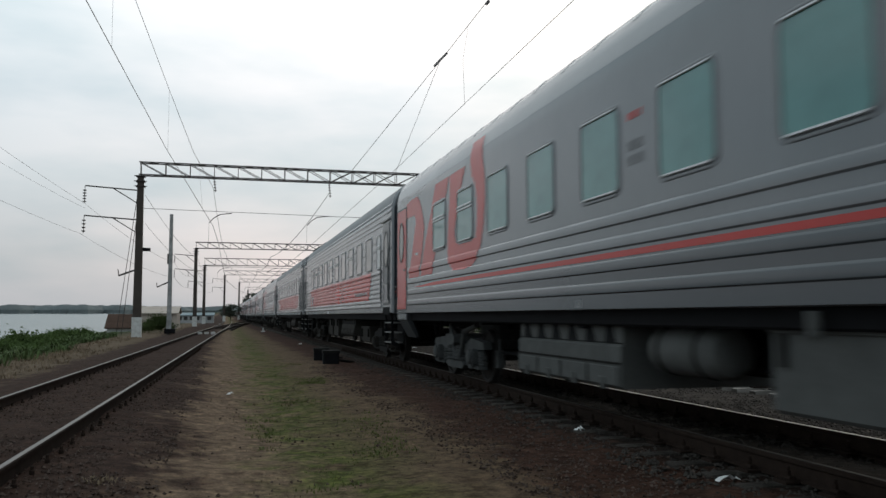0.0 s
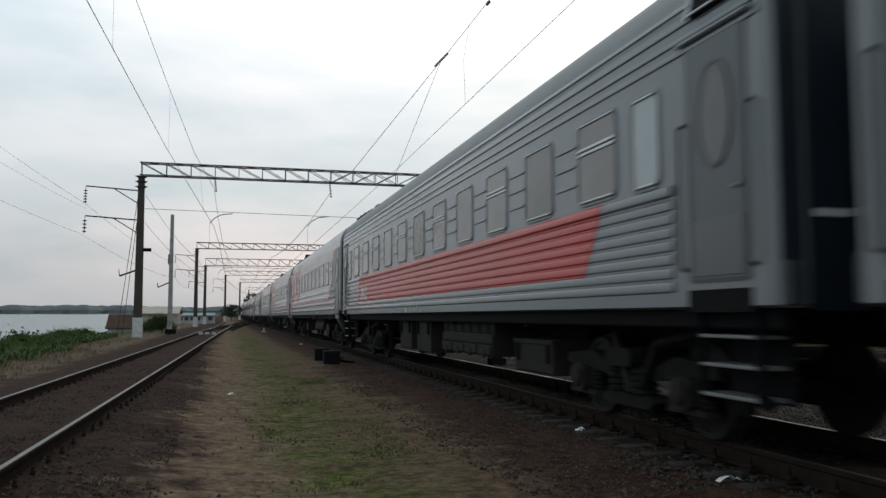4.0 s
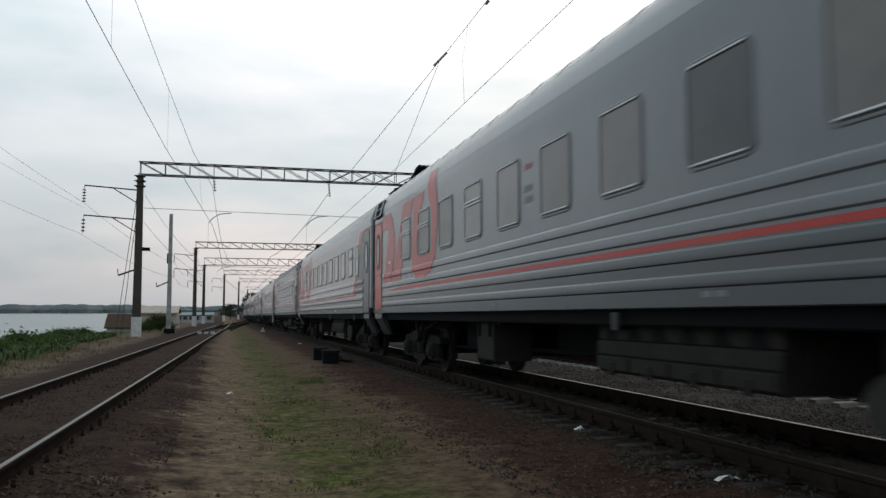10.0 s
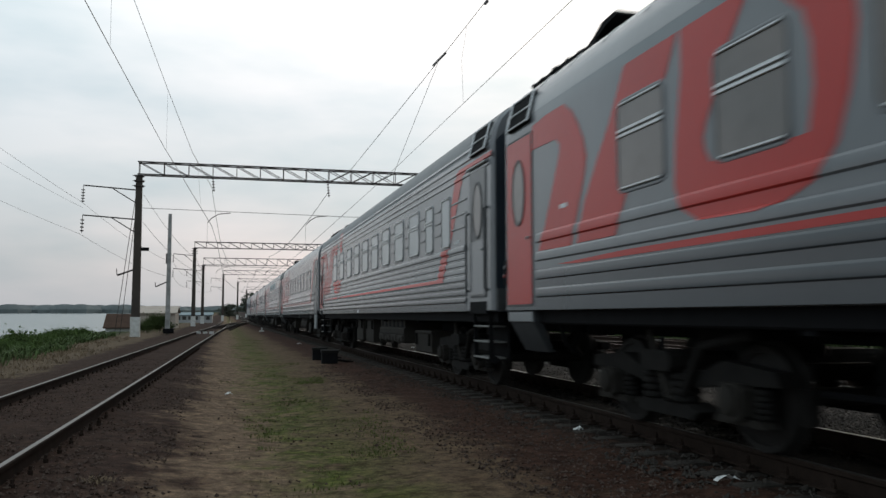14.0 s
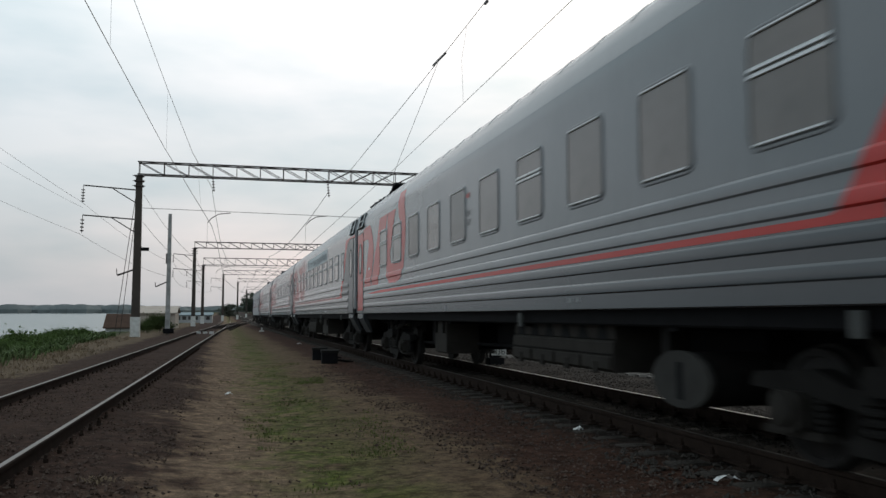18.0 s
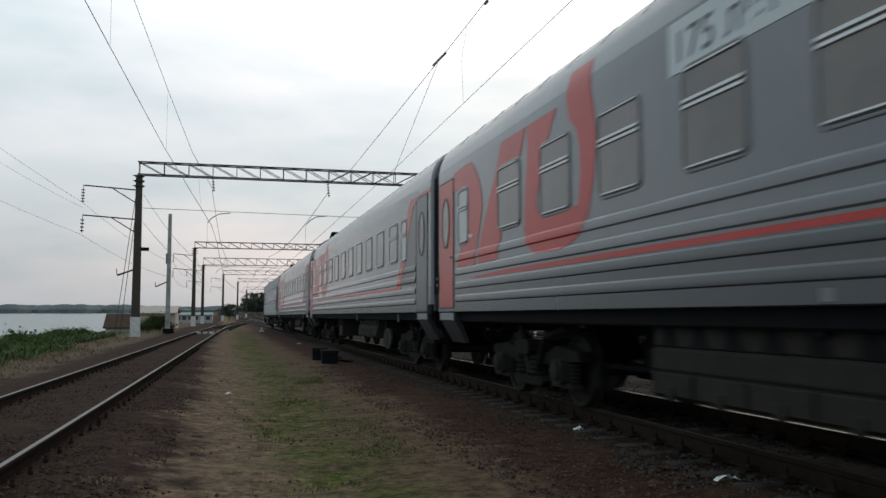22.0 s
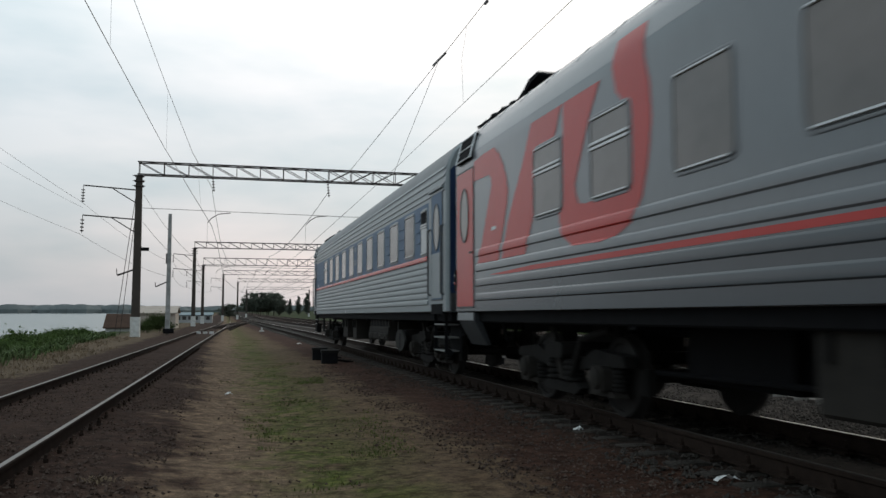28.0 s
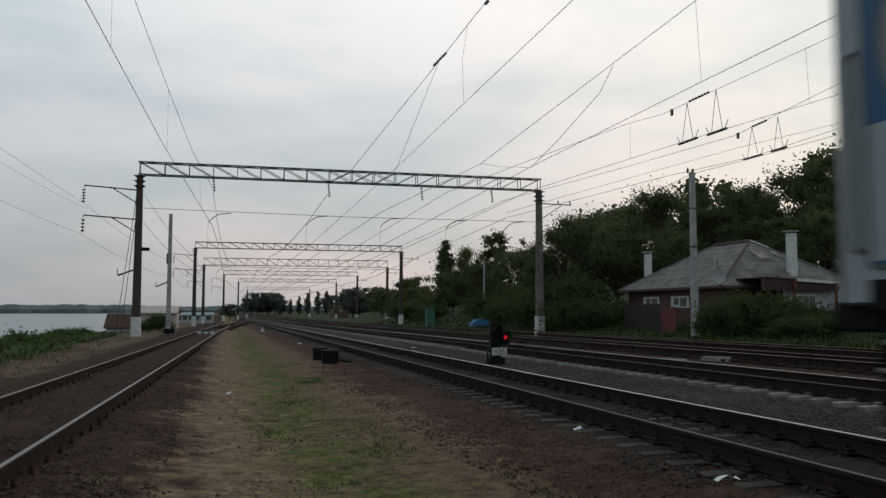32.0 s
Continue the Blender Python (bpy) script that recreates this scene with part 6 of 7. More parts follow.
# lake-side feeders
wire("feeder_wire", [(-9.42, -20, 8.9), (-9.42, 60, 8.62), (-7.0, 120, 7.9), (-6.6, 155, 7.5), (-3.4, 205, 7.8)], "feeder line along the lake side", 0.006, sag=0.5)
wire("feeder_wire", [(-9.62, -20, 6.6), (-9.62, 60, 6.55), (-7.0, 120, 5.9), (-6.6, 155, 5.5), (-3.4, 205, 5.8)], "feeder line along the lake side", 0.006, sag=0.5)
wire("feeder_wire", [(-9.42, -20, 8.3), (-9.40, 60, 8.3)], "thin line along the lake side", 0.005, sag=0.8)
wire("feeder_wire", [(-5.55, 60, 9.3), (-4.0, 120, 8.6), (-3.6, 155, 8.4)], "line beyond the crossbeam", 0.008, sag=0.6)
wire("feeder_wire", [(-5.55, 60, 7.4), (-4.0, 120, 6.9), (-3.6, 155, 6.7)], "line beyond the crossbeam", 0.008, sag=0.6)
wire("feeder_wire", [(26.9, 44.0, 9.6), (26.0, -10, 10.2)], "power line to the house pole", 0.012, sag=0.5)
wire("feeder_wire", [(26.9, 44.0, 9.6), (29.0, 92.0, 7.0)], "power line along the wood", 0.012, sag=0.6)
# cross-span line below the first beams, with registration arms
for y, x0, x1, z in ((60, -5.6, 23.1, 8.35), (120, -4.0, 24.8, 7.5)):
    wire("span_wire", [(x0, y, z + 0.05), ((x0 + x1) / 2, y, z - 0.15), (x1, y, z - 0.1)], "cross-span line below the crossbeam", 0.014)
    for x, s in ((-1.3, -1), (5.5, -1), (10.9, -1), (15.9, 1), (20.5, -1)):
        t = thing("registration_arm", "curved registration arm holding the contact wire", "bracket", (x, y, 0), group="registration arms")
        part("arm", Geo().path([(1.55, 0, z - 0.12), (0.75, 0, z - 0.22), (0.3, 0, z - 0.5), (0, 0, z - 0.85)], 0.03, 6), TRUSS, t)
        part("clip", Geo().rod((0, 0, z - 0.85), (0, 0, 6.1 + lv(y)), 0.01, 4), WIRE, t)
for x, z in ((-1.0, 10.7), (7.06, 10.6), (14.0, 10.6), (19.5, 10.6)):
    t = thing("hanging_insulator", "porcelain insulator string hanging from the crossbeam", "insulator", (x, 60, 0), group="hanging insulators")
    insulator(t, (0, 0, z), (0.1, 0, z - 1.0), 5, 0.10)


# ---- small trackside things ----
def dwarf_signal(x, y):
    z = ground_z(x, y)
    t = thing("dwarf_signal", "black dwarf signal with a lit red lamp", "railway signal", (x, y, z))
    part("footing", Geo().cbox(-0.24, -0.2, -0.1, 0.24, 0.2, 0.20, 0.03, "z"), BLACK, t)
    part("case", Geo().cbox(-0.15, -0.13, 0.18, 0.16, 0.13, 1.20, 0.06, "z"), BLACK, t, "black lamp case")
    part("head", Geo().cbox(0.12, -0.12, 0.60, 0.42, 0.12, 0.98, 0.05, "z"), BLACK, t, "second lamp head")
    for cx, cz in ((0.0, 0.98), (0.27, 0.80)):
        v = Geo()
        for k in range(7):
            a0, a1 = math.pi * k / 7, math.pi * (k + 1) / 7
            v.add([(cx + 0.13 * math.cos(a0), -0.13, cz + 0.13 * math.sin(a0)), (cx + 0.13 * math.cos(a1), -0.13, cz + 0.13 * math.sin(a1)), (cx + 0.12 * math.cos(a1), -0.36, cz + 0.15 * math.sin(a1)), (cx + 0.12 * math.cos(a0), -0.36, cz + 0.15 * math.sin(a0))], [(0, 1, 2, 3)])
        part("hood", v, BLACK, t, "round sun hood")
    red = mat("red_signal_lamp", (0.3, 0.01, 0.01), 0.3, var=0.05, bump=0.0, emit=((1.0, 0.02, 0.05), 0.5))
    part("red_lens", Geo().lathe([(0, 0.06), (0.02, 0.052), (0.035, 0.02)], (0.27, -0.125, 0.80), axis=(0, -1, 0), n=14), red, t, "glowing red lens")
    part("dark_lens", Geo().lathe([(0, 0.085), (0.02, 0.075), (0.035, 0.03)], (0.0, -0.135, 0.96), axis=(0, -1, 0), n=14), BLACK, t, "unlit lens")
    p = part("plate", Geo().cbox(-0.16, -0.165, 0.27, 0.30, -0.15, 0.49, 0.005, "z"), LIME, t, "white letter plate")
    w = text_mesh("Ч3Б", 0.24, 0.38)
    w.materials.append(BLACK)
    part("plate_letters", w, None, p, "black letters", at=Matrix.Translation((-0.12, -0.170, 0.295)) @ Euler((radians(90), 0, 0)).to_matrix().to_4x4())
    part("cable_pipe", Geo().path([(-0.2, 0.05, 0.0), (-0.25, 0.0, 0.35), (-0.1, 0.0, 0.55)], 0.03, 6), STEEL, t)
    return t


dwarf_signal(7.72, 23.4)
for x, y, w, h, d in ((3.04, 24.9, 0.47, 0.44, 0.5), (3.02, 27.4, 0.46, 0.42, 0.45)):
    t = thing("cable_box", "low black trackside cable box with a lid", "cable box", (x, y, ground_z(x, y) - 0.03), turn=-4, group="cable boxes")
    part("case", Geo().cbox(-w / 2, -d / 2, 0, w / 2, d / 2, h * 0.82, 0.03, "z"), BLACK, t)
    part("lid", Geo().cbox(-w / 2 - 0.02, -d / 2 - 0.02, h * 0.82, w / 2 + 0.02, d / 2 + 0.02, h, 0.03, "z"), UNDER, t, "dusty lid")
    part("spout", Geo().rod((0.1, d / 2, 0.15), (0.75, d / 2 + 0.5, 0.03), 0.04, 6), BLACK, t)


def scrap(x, y, w, d, seed):
    rnd = random.Random(seed)
    g = Geo()
    n = 7
    vs = []
    for i in range(n):
        for j in range(3):
            vs.append((w * (i / (n - 1) - 0.5), d * (j - 1) * 0.5 * rnd.uniform(0.5, 1.0), 0.012 + rnd.uniform(0, 0.05) * math.sin(math.pi * i / (n - 1)) + 0.015 * rnd.random()))
    g.add(vs, [(i * 3 + j, (i + 1) * 3 + j, (i + 1) * 3 + j + 1, i * 3 + j + 1) for i in range(n - 1) for j in range(2)])
    solid("litter", g, LITTER, "torn scrap of white plastic lying on the gravel", "litter", group="litter", at=Matrix.Translation((x, y, ground_z(x, y) + strip_profile(x, y) + 0.01)) @ pose(0, 0, 0, 0, 0, rnd.uniform(-25, 25)))


for k, (x, y, w, d) in enumerate(((4.14, 6.3, 0.24, 0.07), (4.2, 9.5, 0.10, 0.12), (0.1, 15.8, 0.13, 0.05), (7.0, 31.0, 0.2, 0.15), (8.1, 36.0, 0.2, 0.15), (6.9, 42.0, 0.3, 0.2), (3.6, 42.0, 0.25, 0.2))):
    scrap(x, y, w, d, k)
t = thing("turnout_marker", "three whitewashed blocks at the turnout", "marker", (left_axis(62) - 0.1, 62.0, level(62)))
for k in range(3):
    part("block", Geo().cbox(-0.62 + k * 0.45, -0.12, 0.0, -0.32 + k * 0.45, 0.12, 0.30, 0.03, "z"), LIME, t)
for x, y in ((13.05, 22.65), (14.75, 22.9)):
    solid("concrete_slab", Geo().cbox(-0.42, -0.16, -0.04, 0.42, 0.16, 0.13, 0.02), PALECONC, "grey concrete slab lying between the tracks", "slab", group="slabs", at=Matrix.Translation((x, y, ground_z(x, y) + strip_profile(x, y))) @ pose(0, 0, 0, 0, 0, -50))
t = thing("limit_post", "small white limit post between the tracks", "post", (3.3, 78.0, level(78)))
part("post", Geo().cbox(-0.07, -0.07, -0.05, 0.07, 0.07, 0.36, 0.03, "z"), LIME, t)
part("post_base", Geo().cbox(-0.2, -0.2, -0.05, 0.2, 0.2, 0.08, 0.03, "z"), LIME, t)
for x, y, h in ((16.9, 44.0, 0.75), (24.5, 100.0, 2.2)):
    t = thing("marker_post", "slim striped marker post beside the tracks" if h < 1 else "green painted trackside cabinet", "post" if h < 1 else "cabinet", (x, y, ground_z(x, y)))
    if h < 1:
        part("stake", Geo().cbox(-0.06, -0.06, -0.1, 0.06, 0.06, h, 0.01, "z"), LIME, t)
        for k in range(3):
            part("black_band", Geo().cbox(-0.064, -0.064, 0.15 + k * 0.2, 0.064, 0.064, 0.23 + k * 0.2, 0.01, "z"), BLACK, t)
    else:
        GREEN = mat("faded_green_paint", (0.03, 0.10, 0.07), 0.7, var=0.2, scale=3)
        part("case", Geo().cbox(-0.5, -0.4, -0.2, 0.5, 0.4, h, 0.05, "z"), GREEN, t)
        part("cabinet_door", Geo().cbox(-0.42, -0.43, 0.1, 0.42, -0.4, h - 0.15, 0.02, "z"), GREEN, t)
        part("cap", Geo().cbox(-0.56, -0.46, h, 0.56, 0.46, h + 0.08, 0.02, "z"), BOXGREY, t)
TARP = mat("blue_tarpaulin", (0.03, 0.13, 0.25), 0.6, var=0.2, scale=3)
g = Geo().prism([(-1.0, 0), (1.0, 0), (0.95, 0.45), (0.4, 0.8), (-0.5, 0.75), (-0.98, 0.4)], -0.7, 0.7, "y")
solid("tarpaulin_heap", g, TARP, "stack covered with a blue sheet at the wood's edge", "tarpaulin", at=Matrix.Translation((25.4, 82.0, ground_z(25.4, 82.0))))


# ---- trees and bushes ----
def leaf_cloud(centres, count, leaf, seed, droop=0.0):
    """Many small leaf clusters, each a bent quad, scattered through clumps (x, y, z, r)."""
    rnd = np.random.RandomState(seed)
    c = np.array(centres)
    wts = c[:, 3] ** 2
    pick = rnd.choice(len(c), count, p=wts / wts.sum())
    d = rnd.normal(size=(count, 3))
    d /= np.linalg.norm(d, axis=1)[:, None]
    rad = c[pick, 3] * np.abs(rnd.normal(0.0, 0.62, count))
    p = c[pick, :3] + d * rad[:, None] * (1.0, 1.0, 0.8)
    a = rnd.normal(size=(count, 3))
    a /= np.linalg.norm(a, axis=1)[:, None]
    b = np.cross(a, rnd.normal(size=(count, 3)))
    b /= np.linalg.norm(b, axis=1)[:, None]
    s = (leaf * rnd.uniform(0.5, 1.4, count))[:, None]
    w = s * rnd.uniform(0.45, 0.8, (count, 1))
    bend = np.cross(a, b) * s * 0.25
    v = np.stack([p - a * s, p - b * w + bend, p + a * s, p + b * w + bend], 1).reshape(-1, 3)
    i = np.arange(count) * 4
    f = np.concatenate([np.stack([i, i + 1, i + 2], 1), np.stack([i, i + 2, i + 3], 1)])
    me = bpy.data.meshes.new("crown")
    me.from_pydata(v.tolist(), [], f.tolist())
    return me


def make_tree(kind, h, spread, seed, count, leaf, material):
    """A tapered, slightly crooked trunk, limbs reaching into clumps, and a ragged crown."""
    rnd = random.Random(seed)
    g = Geo()
    pts = [Vector((0, 0, -0.3))]
    for k in range(1, 6):
        pts.append(Vector((rnd.uniform(-0.12, 0.12) * k, rnd.uniform(-0.12, 0.12) * k, h * 0.13 * k)))
    r0 = h * 0.022
    for k, (p, q) in enumerate(zip(pts, pts[1:])):
        g.rod(p, q, r0 * (1 - k * 0.15), 7, r0 * (1 - (k + 1) * 0.15))
    cl = []
    if kind == "poplar":
        for k in range(26):
            z = h * (0.12 + 0.86 * k / 25)
            w = spread * math.sin(math.pi * min(1, 0.12 + 0.88 * (1 - (z / h) ** 2.2)) / 2) * 0.75
            a = rnd.uniform(0, 6.28)
            cl.append((math.cos(a) * w * 0.45, math.sin(a) * w * 0.45, z, max(0.7, w * 0.80)))
    elif kind == "bush":
        for k in range(30):
            a, d = rnd.uniform(0, 6.28), spread * rnd.uniform(0, 0.8)
            cl.append((math.cos(a) * d, math.sin(a) * d, h * rnd.uniform(0.25, 0.8) * (1 - 0.35 * d / spread), spread * rnd.uniform(0.25, 0.45)))
    elif kind == "thin":
        for k in range(22):
            a, d = rnd.uniform(0, 6.28), spread * rnd.uniform(0.0, 1.0)
            cl.append((math.cos(a) * d, math.sin(a) * d, h * (rnd.uniform(0.5, 1.0) - 0.12 * d / spread), spread * rnd.uniform(0.12, 0.3)))
    else:
        for k in range(46):
            a, d = rnd.uniform(0, 6.28), spread * rnd.uniform(0.05, 0.95) ** 0.7
            z = h * rnd.uniform(0.30, 0.95)
            k2 = 1 - 0.5 * ((z / h - 0.6) / 0.4) ** 2
            cl.append((math.cos(a) * d * k2, math.sin(a) * d * k2, z, spread * rnd.uniform(0.16, 0.34)))
        cl.append((0, 0, h * 0.93, spread * 0.3))
    for x, y, z, r in cl:
        if kind in ("broad", "thin"):
            j = min(5, max(2, int(z / (h * 0.13)) - 2))
            p = pts[j]
            m = p.lerp(Vector((x, y, z)), 0.55) + Vector((0, 0, -0.06 * h))
            g.rod(p, m, r0 * 0.35, 5, r0 * 0.22)
            g.rod(m, (x, y, z), r0 * 0.22, 5, r0 * 0.08)
    me = leaf_cloud(cl, count, leaf, seed)
    me.materials.append(material)
    tr = g.mesh("trunk")
    tr.materials.append(BARK)
    return tr, me


VARIANTS = {
    "near_a": make_tree("broad", 12, 5.0, 11, 30000, 0.135, LEAF), "near_b": make_tree("broad", 11, 5.6, 12, 30000, 0.135, LEAF), "near_c": make_tree("broad", 13, 4.6, 13, 30000, 0.135, LEAF),
    "broad_a": make_tree("broad", 12, 5.0, 11, 8000, 0.29, LEAF), "broad_b": make_tree("broad", 11, 5.6, 12, 8000, 0.29, LEAF), "broad_c": make_tree("broad", 13, 4.6, 13, 8000, 0.29, LEAF),
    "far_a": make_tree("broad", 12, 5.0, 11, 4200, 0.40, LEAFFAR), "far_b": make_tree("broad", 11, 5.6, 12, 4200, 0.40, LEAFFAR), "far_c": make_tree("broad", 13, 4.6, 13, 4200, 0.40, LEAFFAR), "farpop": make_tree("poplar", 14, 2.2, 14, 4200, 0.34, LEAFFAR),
    "weed": make_tree("bush", 1.0, 1.5, 23, 5000, 0.075, LEAF3),
    "poplar": make_tree("poplar", 14, 2.2, 14, 9000, 0.24, LEAF), "thin": make_tree("thin", 11, 3.6, 15, 4200, 0.19, LEAF),
    "bush_a": make_tree("bush", 3.6, 2.6, 16, 9000, 0.10, LEAF2), "bush_b": make_tree("bush", 3.0, 3.0, 17, 9000, 0.10, LEAF2),
}


def plant(kind, x, y, scale, turn, name, label, flat=1.0, wide=1.0):
    # far trees switch to the leaves with haze in their colour
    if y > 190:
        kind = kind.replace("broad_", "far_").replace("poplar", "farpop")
    tr, cr = VARIANTS[kind]
    t = thing(name, label, "bush" if "bush" in kind or kind == "weed" else "tree", (x, y, ground_z(x, y)), turn, group="bushes" if "bush" in kind or kind == "weed" else "trees")
    t.scale = (scale * wide, scale * wide, scale * flat)
    part("trunk", tr, None, t)
    part("crown", cr, None, t)
    return t


rt = random.Random(21)
for kind, x, y, s, wide in (("near_a", 38.7, 68, 0.89, 0.95), ("near_b", 46.5, 69, 0.93, 0.95), ("near_c", 50.5, 72, 0.86, 1.0), ("near_b", 58.5, 73, 1.12, 1.0), ("near_a", 64, 70, 1.2, 1.0), ("near_c", 56, 62, 0.90, 1.1),
                            ("near_b", 31, 67, 0.82, 0.95), ("near_a", 28.3, 67, 0.70, 0.9), ("near_c", 34.5, 74, 0.74, 1.1), ("near_a", 43, 66, 0.70, 1.1), ("near_b", 62, 58, 0.95, 1.2), ("broad_c", 72, 84, 1.2, 1.1), ("broad_a", 42, 84, 0.90, 1.2), ("broad_b", 50, 95, 0.98, 1.2), ("broad_c", 60, 96, 1.12, 1.2),
                            ("near_c", 48, 58.5, 0.55, 1.4), ("near_a", 46, 50, 0.55, 1.3), ("near_b", 52, 54, 0.7, 1.3), ("near_c", 43.5, 61, 0.55, 1.4), ("near_b", 36.5, 64, 0.62, 1.2)):
    plant(kind, x, y, s, rt.uniform(0, 360), "tree", "dark green broadleaf tree on the slope behind the tracks", wide=wide)
for kind, x, y, s, wide in (("thin", 35.5, 106, 1.02, 1.0), ("near_b", 31.5, 84, 0.66, 1.1), ("near_a", 35, 96, 0.64, 1.2), ("near_c", 33, 108, 0.56, 1.4), ("broad_b", 38, 118, 0.68, 1.2), ("broad_a", 34, 124, 0.52, 1.3), ("near_b", 41.5, 141, 0.98, 0.8),
                            ("broad_c", 33, 150, 0.42, 1.5), ("broad_a", 36, 165, 0.55, 1.4), ("broad_b", 34, 185, 0.5, 1.5), ("broad_c", 40, 175, 0.6, 1.5), ("broad_a", 38, 205, 0.62, 1.5), ("broad_b", 36, 230, 0.6, 1.5), ("broad_c", 44, 240, 0.7, 1.6), ("broad_a", 40, 268, 0.72, 1.6), ("broad_b", 46, 300, 0.8, 1.6), ("broad_c", 52, 340, 0.9, 1.7)):
    plant(kind, x, y, s, rt.uniform(0, 360), "tree", "dark green broadleaf tree beside the station tracks", wide=wide)
plant("poplar", 37.0, 140, 0.91, 20, "poplar", "tall narrow dark poplar", wide=1.25)
for k in range(9):
    plant("poplar", 30 + k * 4.4 + rt.uniform(-1, 1), 448 + rt.uniform(-15, 15), rt.choice((0.6, 0.7, 0.8, 0.85)), rt.uniform(0, 360), "poplar", "slender poplar in the far row", wide=1.3)
for k in range(12):
    plant(("broad_a", "broad_b", "broad_c")[k % 3], 10 + k * 1.45 + rt.uniform(-1, 1), 418 + rt.uniform(-14, 14), rt.uniform(0.66, 0.9), rt.uniform(0, 360), "tree", "dark tree of the wood at the end of the line", wide=1.1)
for k in range(16):
    plant(("broad_a", "broad_b", "broad_c")[k % 3], 62 + k * 9 + rt.uniform(-3, 3), 460 + rt.uniform(-30, 60), rt.uniform(0.8, 1.1), rt.uniform(0, 360), "tree", "distant tree beyond the station", wide=1.6)
plant("broad_b", 1.2, 232, 0.38, 40, "tree", "small round tree beside the far tracks", wide=1.4)
for k in range(34):
    y = 17 + k * 1.3 + rt.uniform(-0.5, 0.5)
    plant("weed", -6.9 - 0.03 * (y - 17) - rt.uniform(0.0, 2.0), y, rt.uniform(0.5, 0.85), rt.uniform(0, 360), "weed_clump", "clump of leafy green weeds on the lake bank", flat=rt.uniform(0.55, 0.95), wide=rt.uniform(0.8, 1.2))
for kind, x, y, s, wide, lab in (("bush_a", 27.4, 40.5, 0.82, 0.95, "dense dark bush before the house"), ("bush_b", 29.6, 41.2, 0.94, 0.92, "dense dark bush before the house"), ("bush_a", 25.6, 39.6, 0.70, 0.8, "dense dark bush before the house"), ("bush_b", 31.9, 41.5, 0.80, 0.9, "bush along the house fence"), ("bush_a", 34.8, 42, 0.40, 1.5, "bush along the house fence"), ("bush_b", 42.5, 45, 1.1, 1.2, "tall bush beside the porch"), ("bush_a", 45.0, 47, 1.3, 1.3, "tall bush beside the porch"),
                                 ("bush_b", 31.5, 37.5, 0.5, 1.3, "low green bush at the track's edge"), ("bush_a", 28.0, 36.5, 0.4, 1.5, "low green bush at the track's edge"), ("bush_a", 38.5, 40, 0.7, 1.2, "bush along the house fence"), ("bush_b", 25.4, 57, 0.9, 1.1, "bush beside the mast"), ("bush_a", 27.2, 60, 1.25, 1.15, "tall bush beside the mast"), ("bush_b", 25.6, 66, 1.3, 1.2, "tall bush beside the mast"),
                                 ("bush_a", 27.5, 76, 1.2, 1.3, "bush at the wood's edge"), ("bush_b", 29, 86, 1.25, 1.4, "bush at the wood's edge"), ("bush_a", 27.5, 112, 0.8, 1.6, "bush at the wood's edge"), ("bush_b", 29, 128, 1.1, 1.7, "bush at the wood's edge"), ("bush_a", 30.5, 146, 1.0, 1.8, "bush at the wood's edge"),
                                 ("bush_a", -5.2, 72.5, 0.52, 0.9, "green bush behind the grey pole"), ("bush_b", -6.4, 75, 0.42, 0.9, "green bush behind the grey pole")):
    plant(kind, x, y, s, rt.uniform(0, 360), "bush", lab, wide=wide)

# ---- buildings ----
SLATE = mat("grey_slate_roof", (0.118, 0.110, 0.104), 0.9, var=0.25, scale=1.2, fine=14, bump=0.25, dirt=(0.070, 0.065, 0.060))
BRICK = mat("old_red_brick", (0.082, 0.044, 0.036), 0.95, var=0.25, scale=2.5, fine=30, bump=0.25)
RIDGE = mat("rusty_ridge_cap", (0.062, 0.034, 0.030), 0.85, var=0.3, scale=3)
REDWOOD = mat("red_painted_boards", (0.095, 0.018, 0.017), 0.8, var=0.25, scale=3, stretch=(1, 1, 0.2))
FENCE = mat("dark_brown_fence", (0.020, 0.012, 0.011), 0.85, var=0.3, scale=3)
PATCH = mat("weathered_pale_sheet", (0.20, 0.175, 0.155), 0.9, var=0.35, scale=2.5, fine=20, bump=0.15, dirt=(0.10, 0.085, 0.075))
PORCHRED = mat("dark_red_porch_boards", (0.035, 0.012, 0.011), 0.85, var=0.25, scale=3, stretch=(1, 1, 0.2))
PLASTER = mat("greyish_plaster", (0.30, 0.30, 0.30), 0.9, var=0.15, scale=1.5, fine=20, bump=0.15)
ROOFBROWN = mat("brown_corrugated_roof", (0.060, 0.038, 0.029), 0.95, spec=0.08, var=0.25, scale=2, fine=18, bump=0.2)
PINKWALL = mat("faded_beige_wall", (0.34, 0.29, 0.25), 0.9, var=0.12, scale=1, fine=10, bump=0.1)
TEALROOF = mat("blue_green_sheet_roof", (0.13, 0.18, 0.20), 0.7, var=0.15, scale=1)


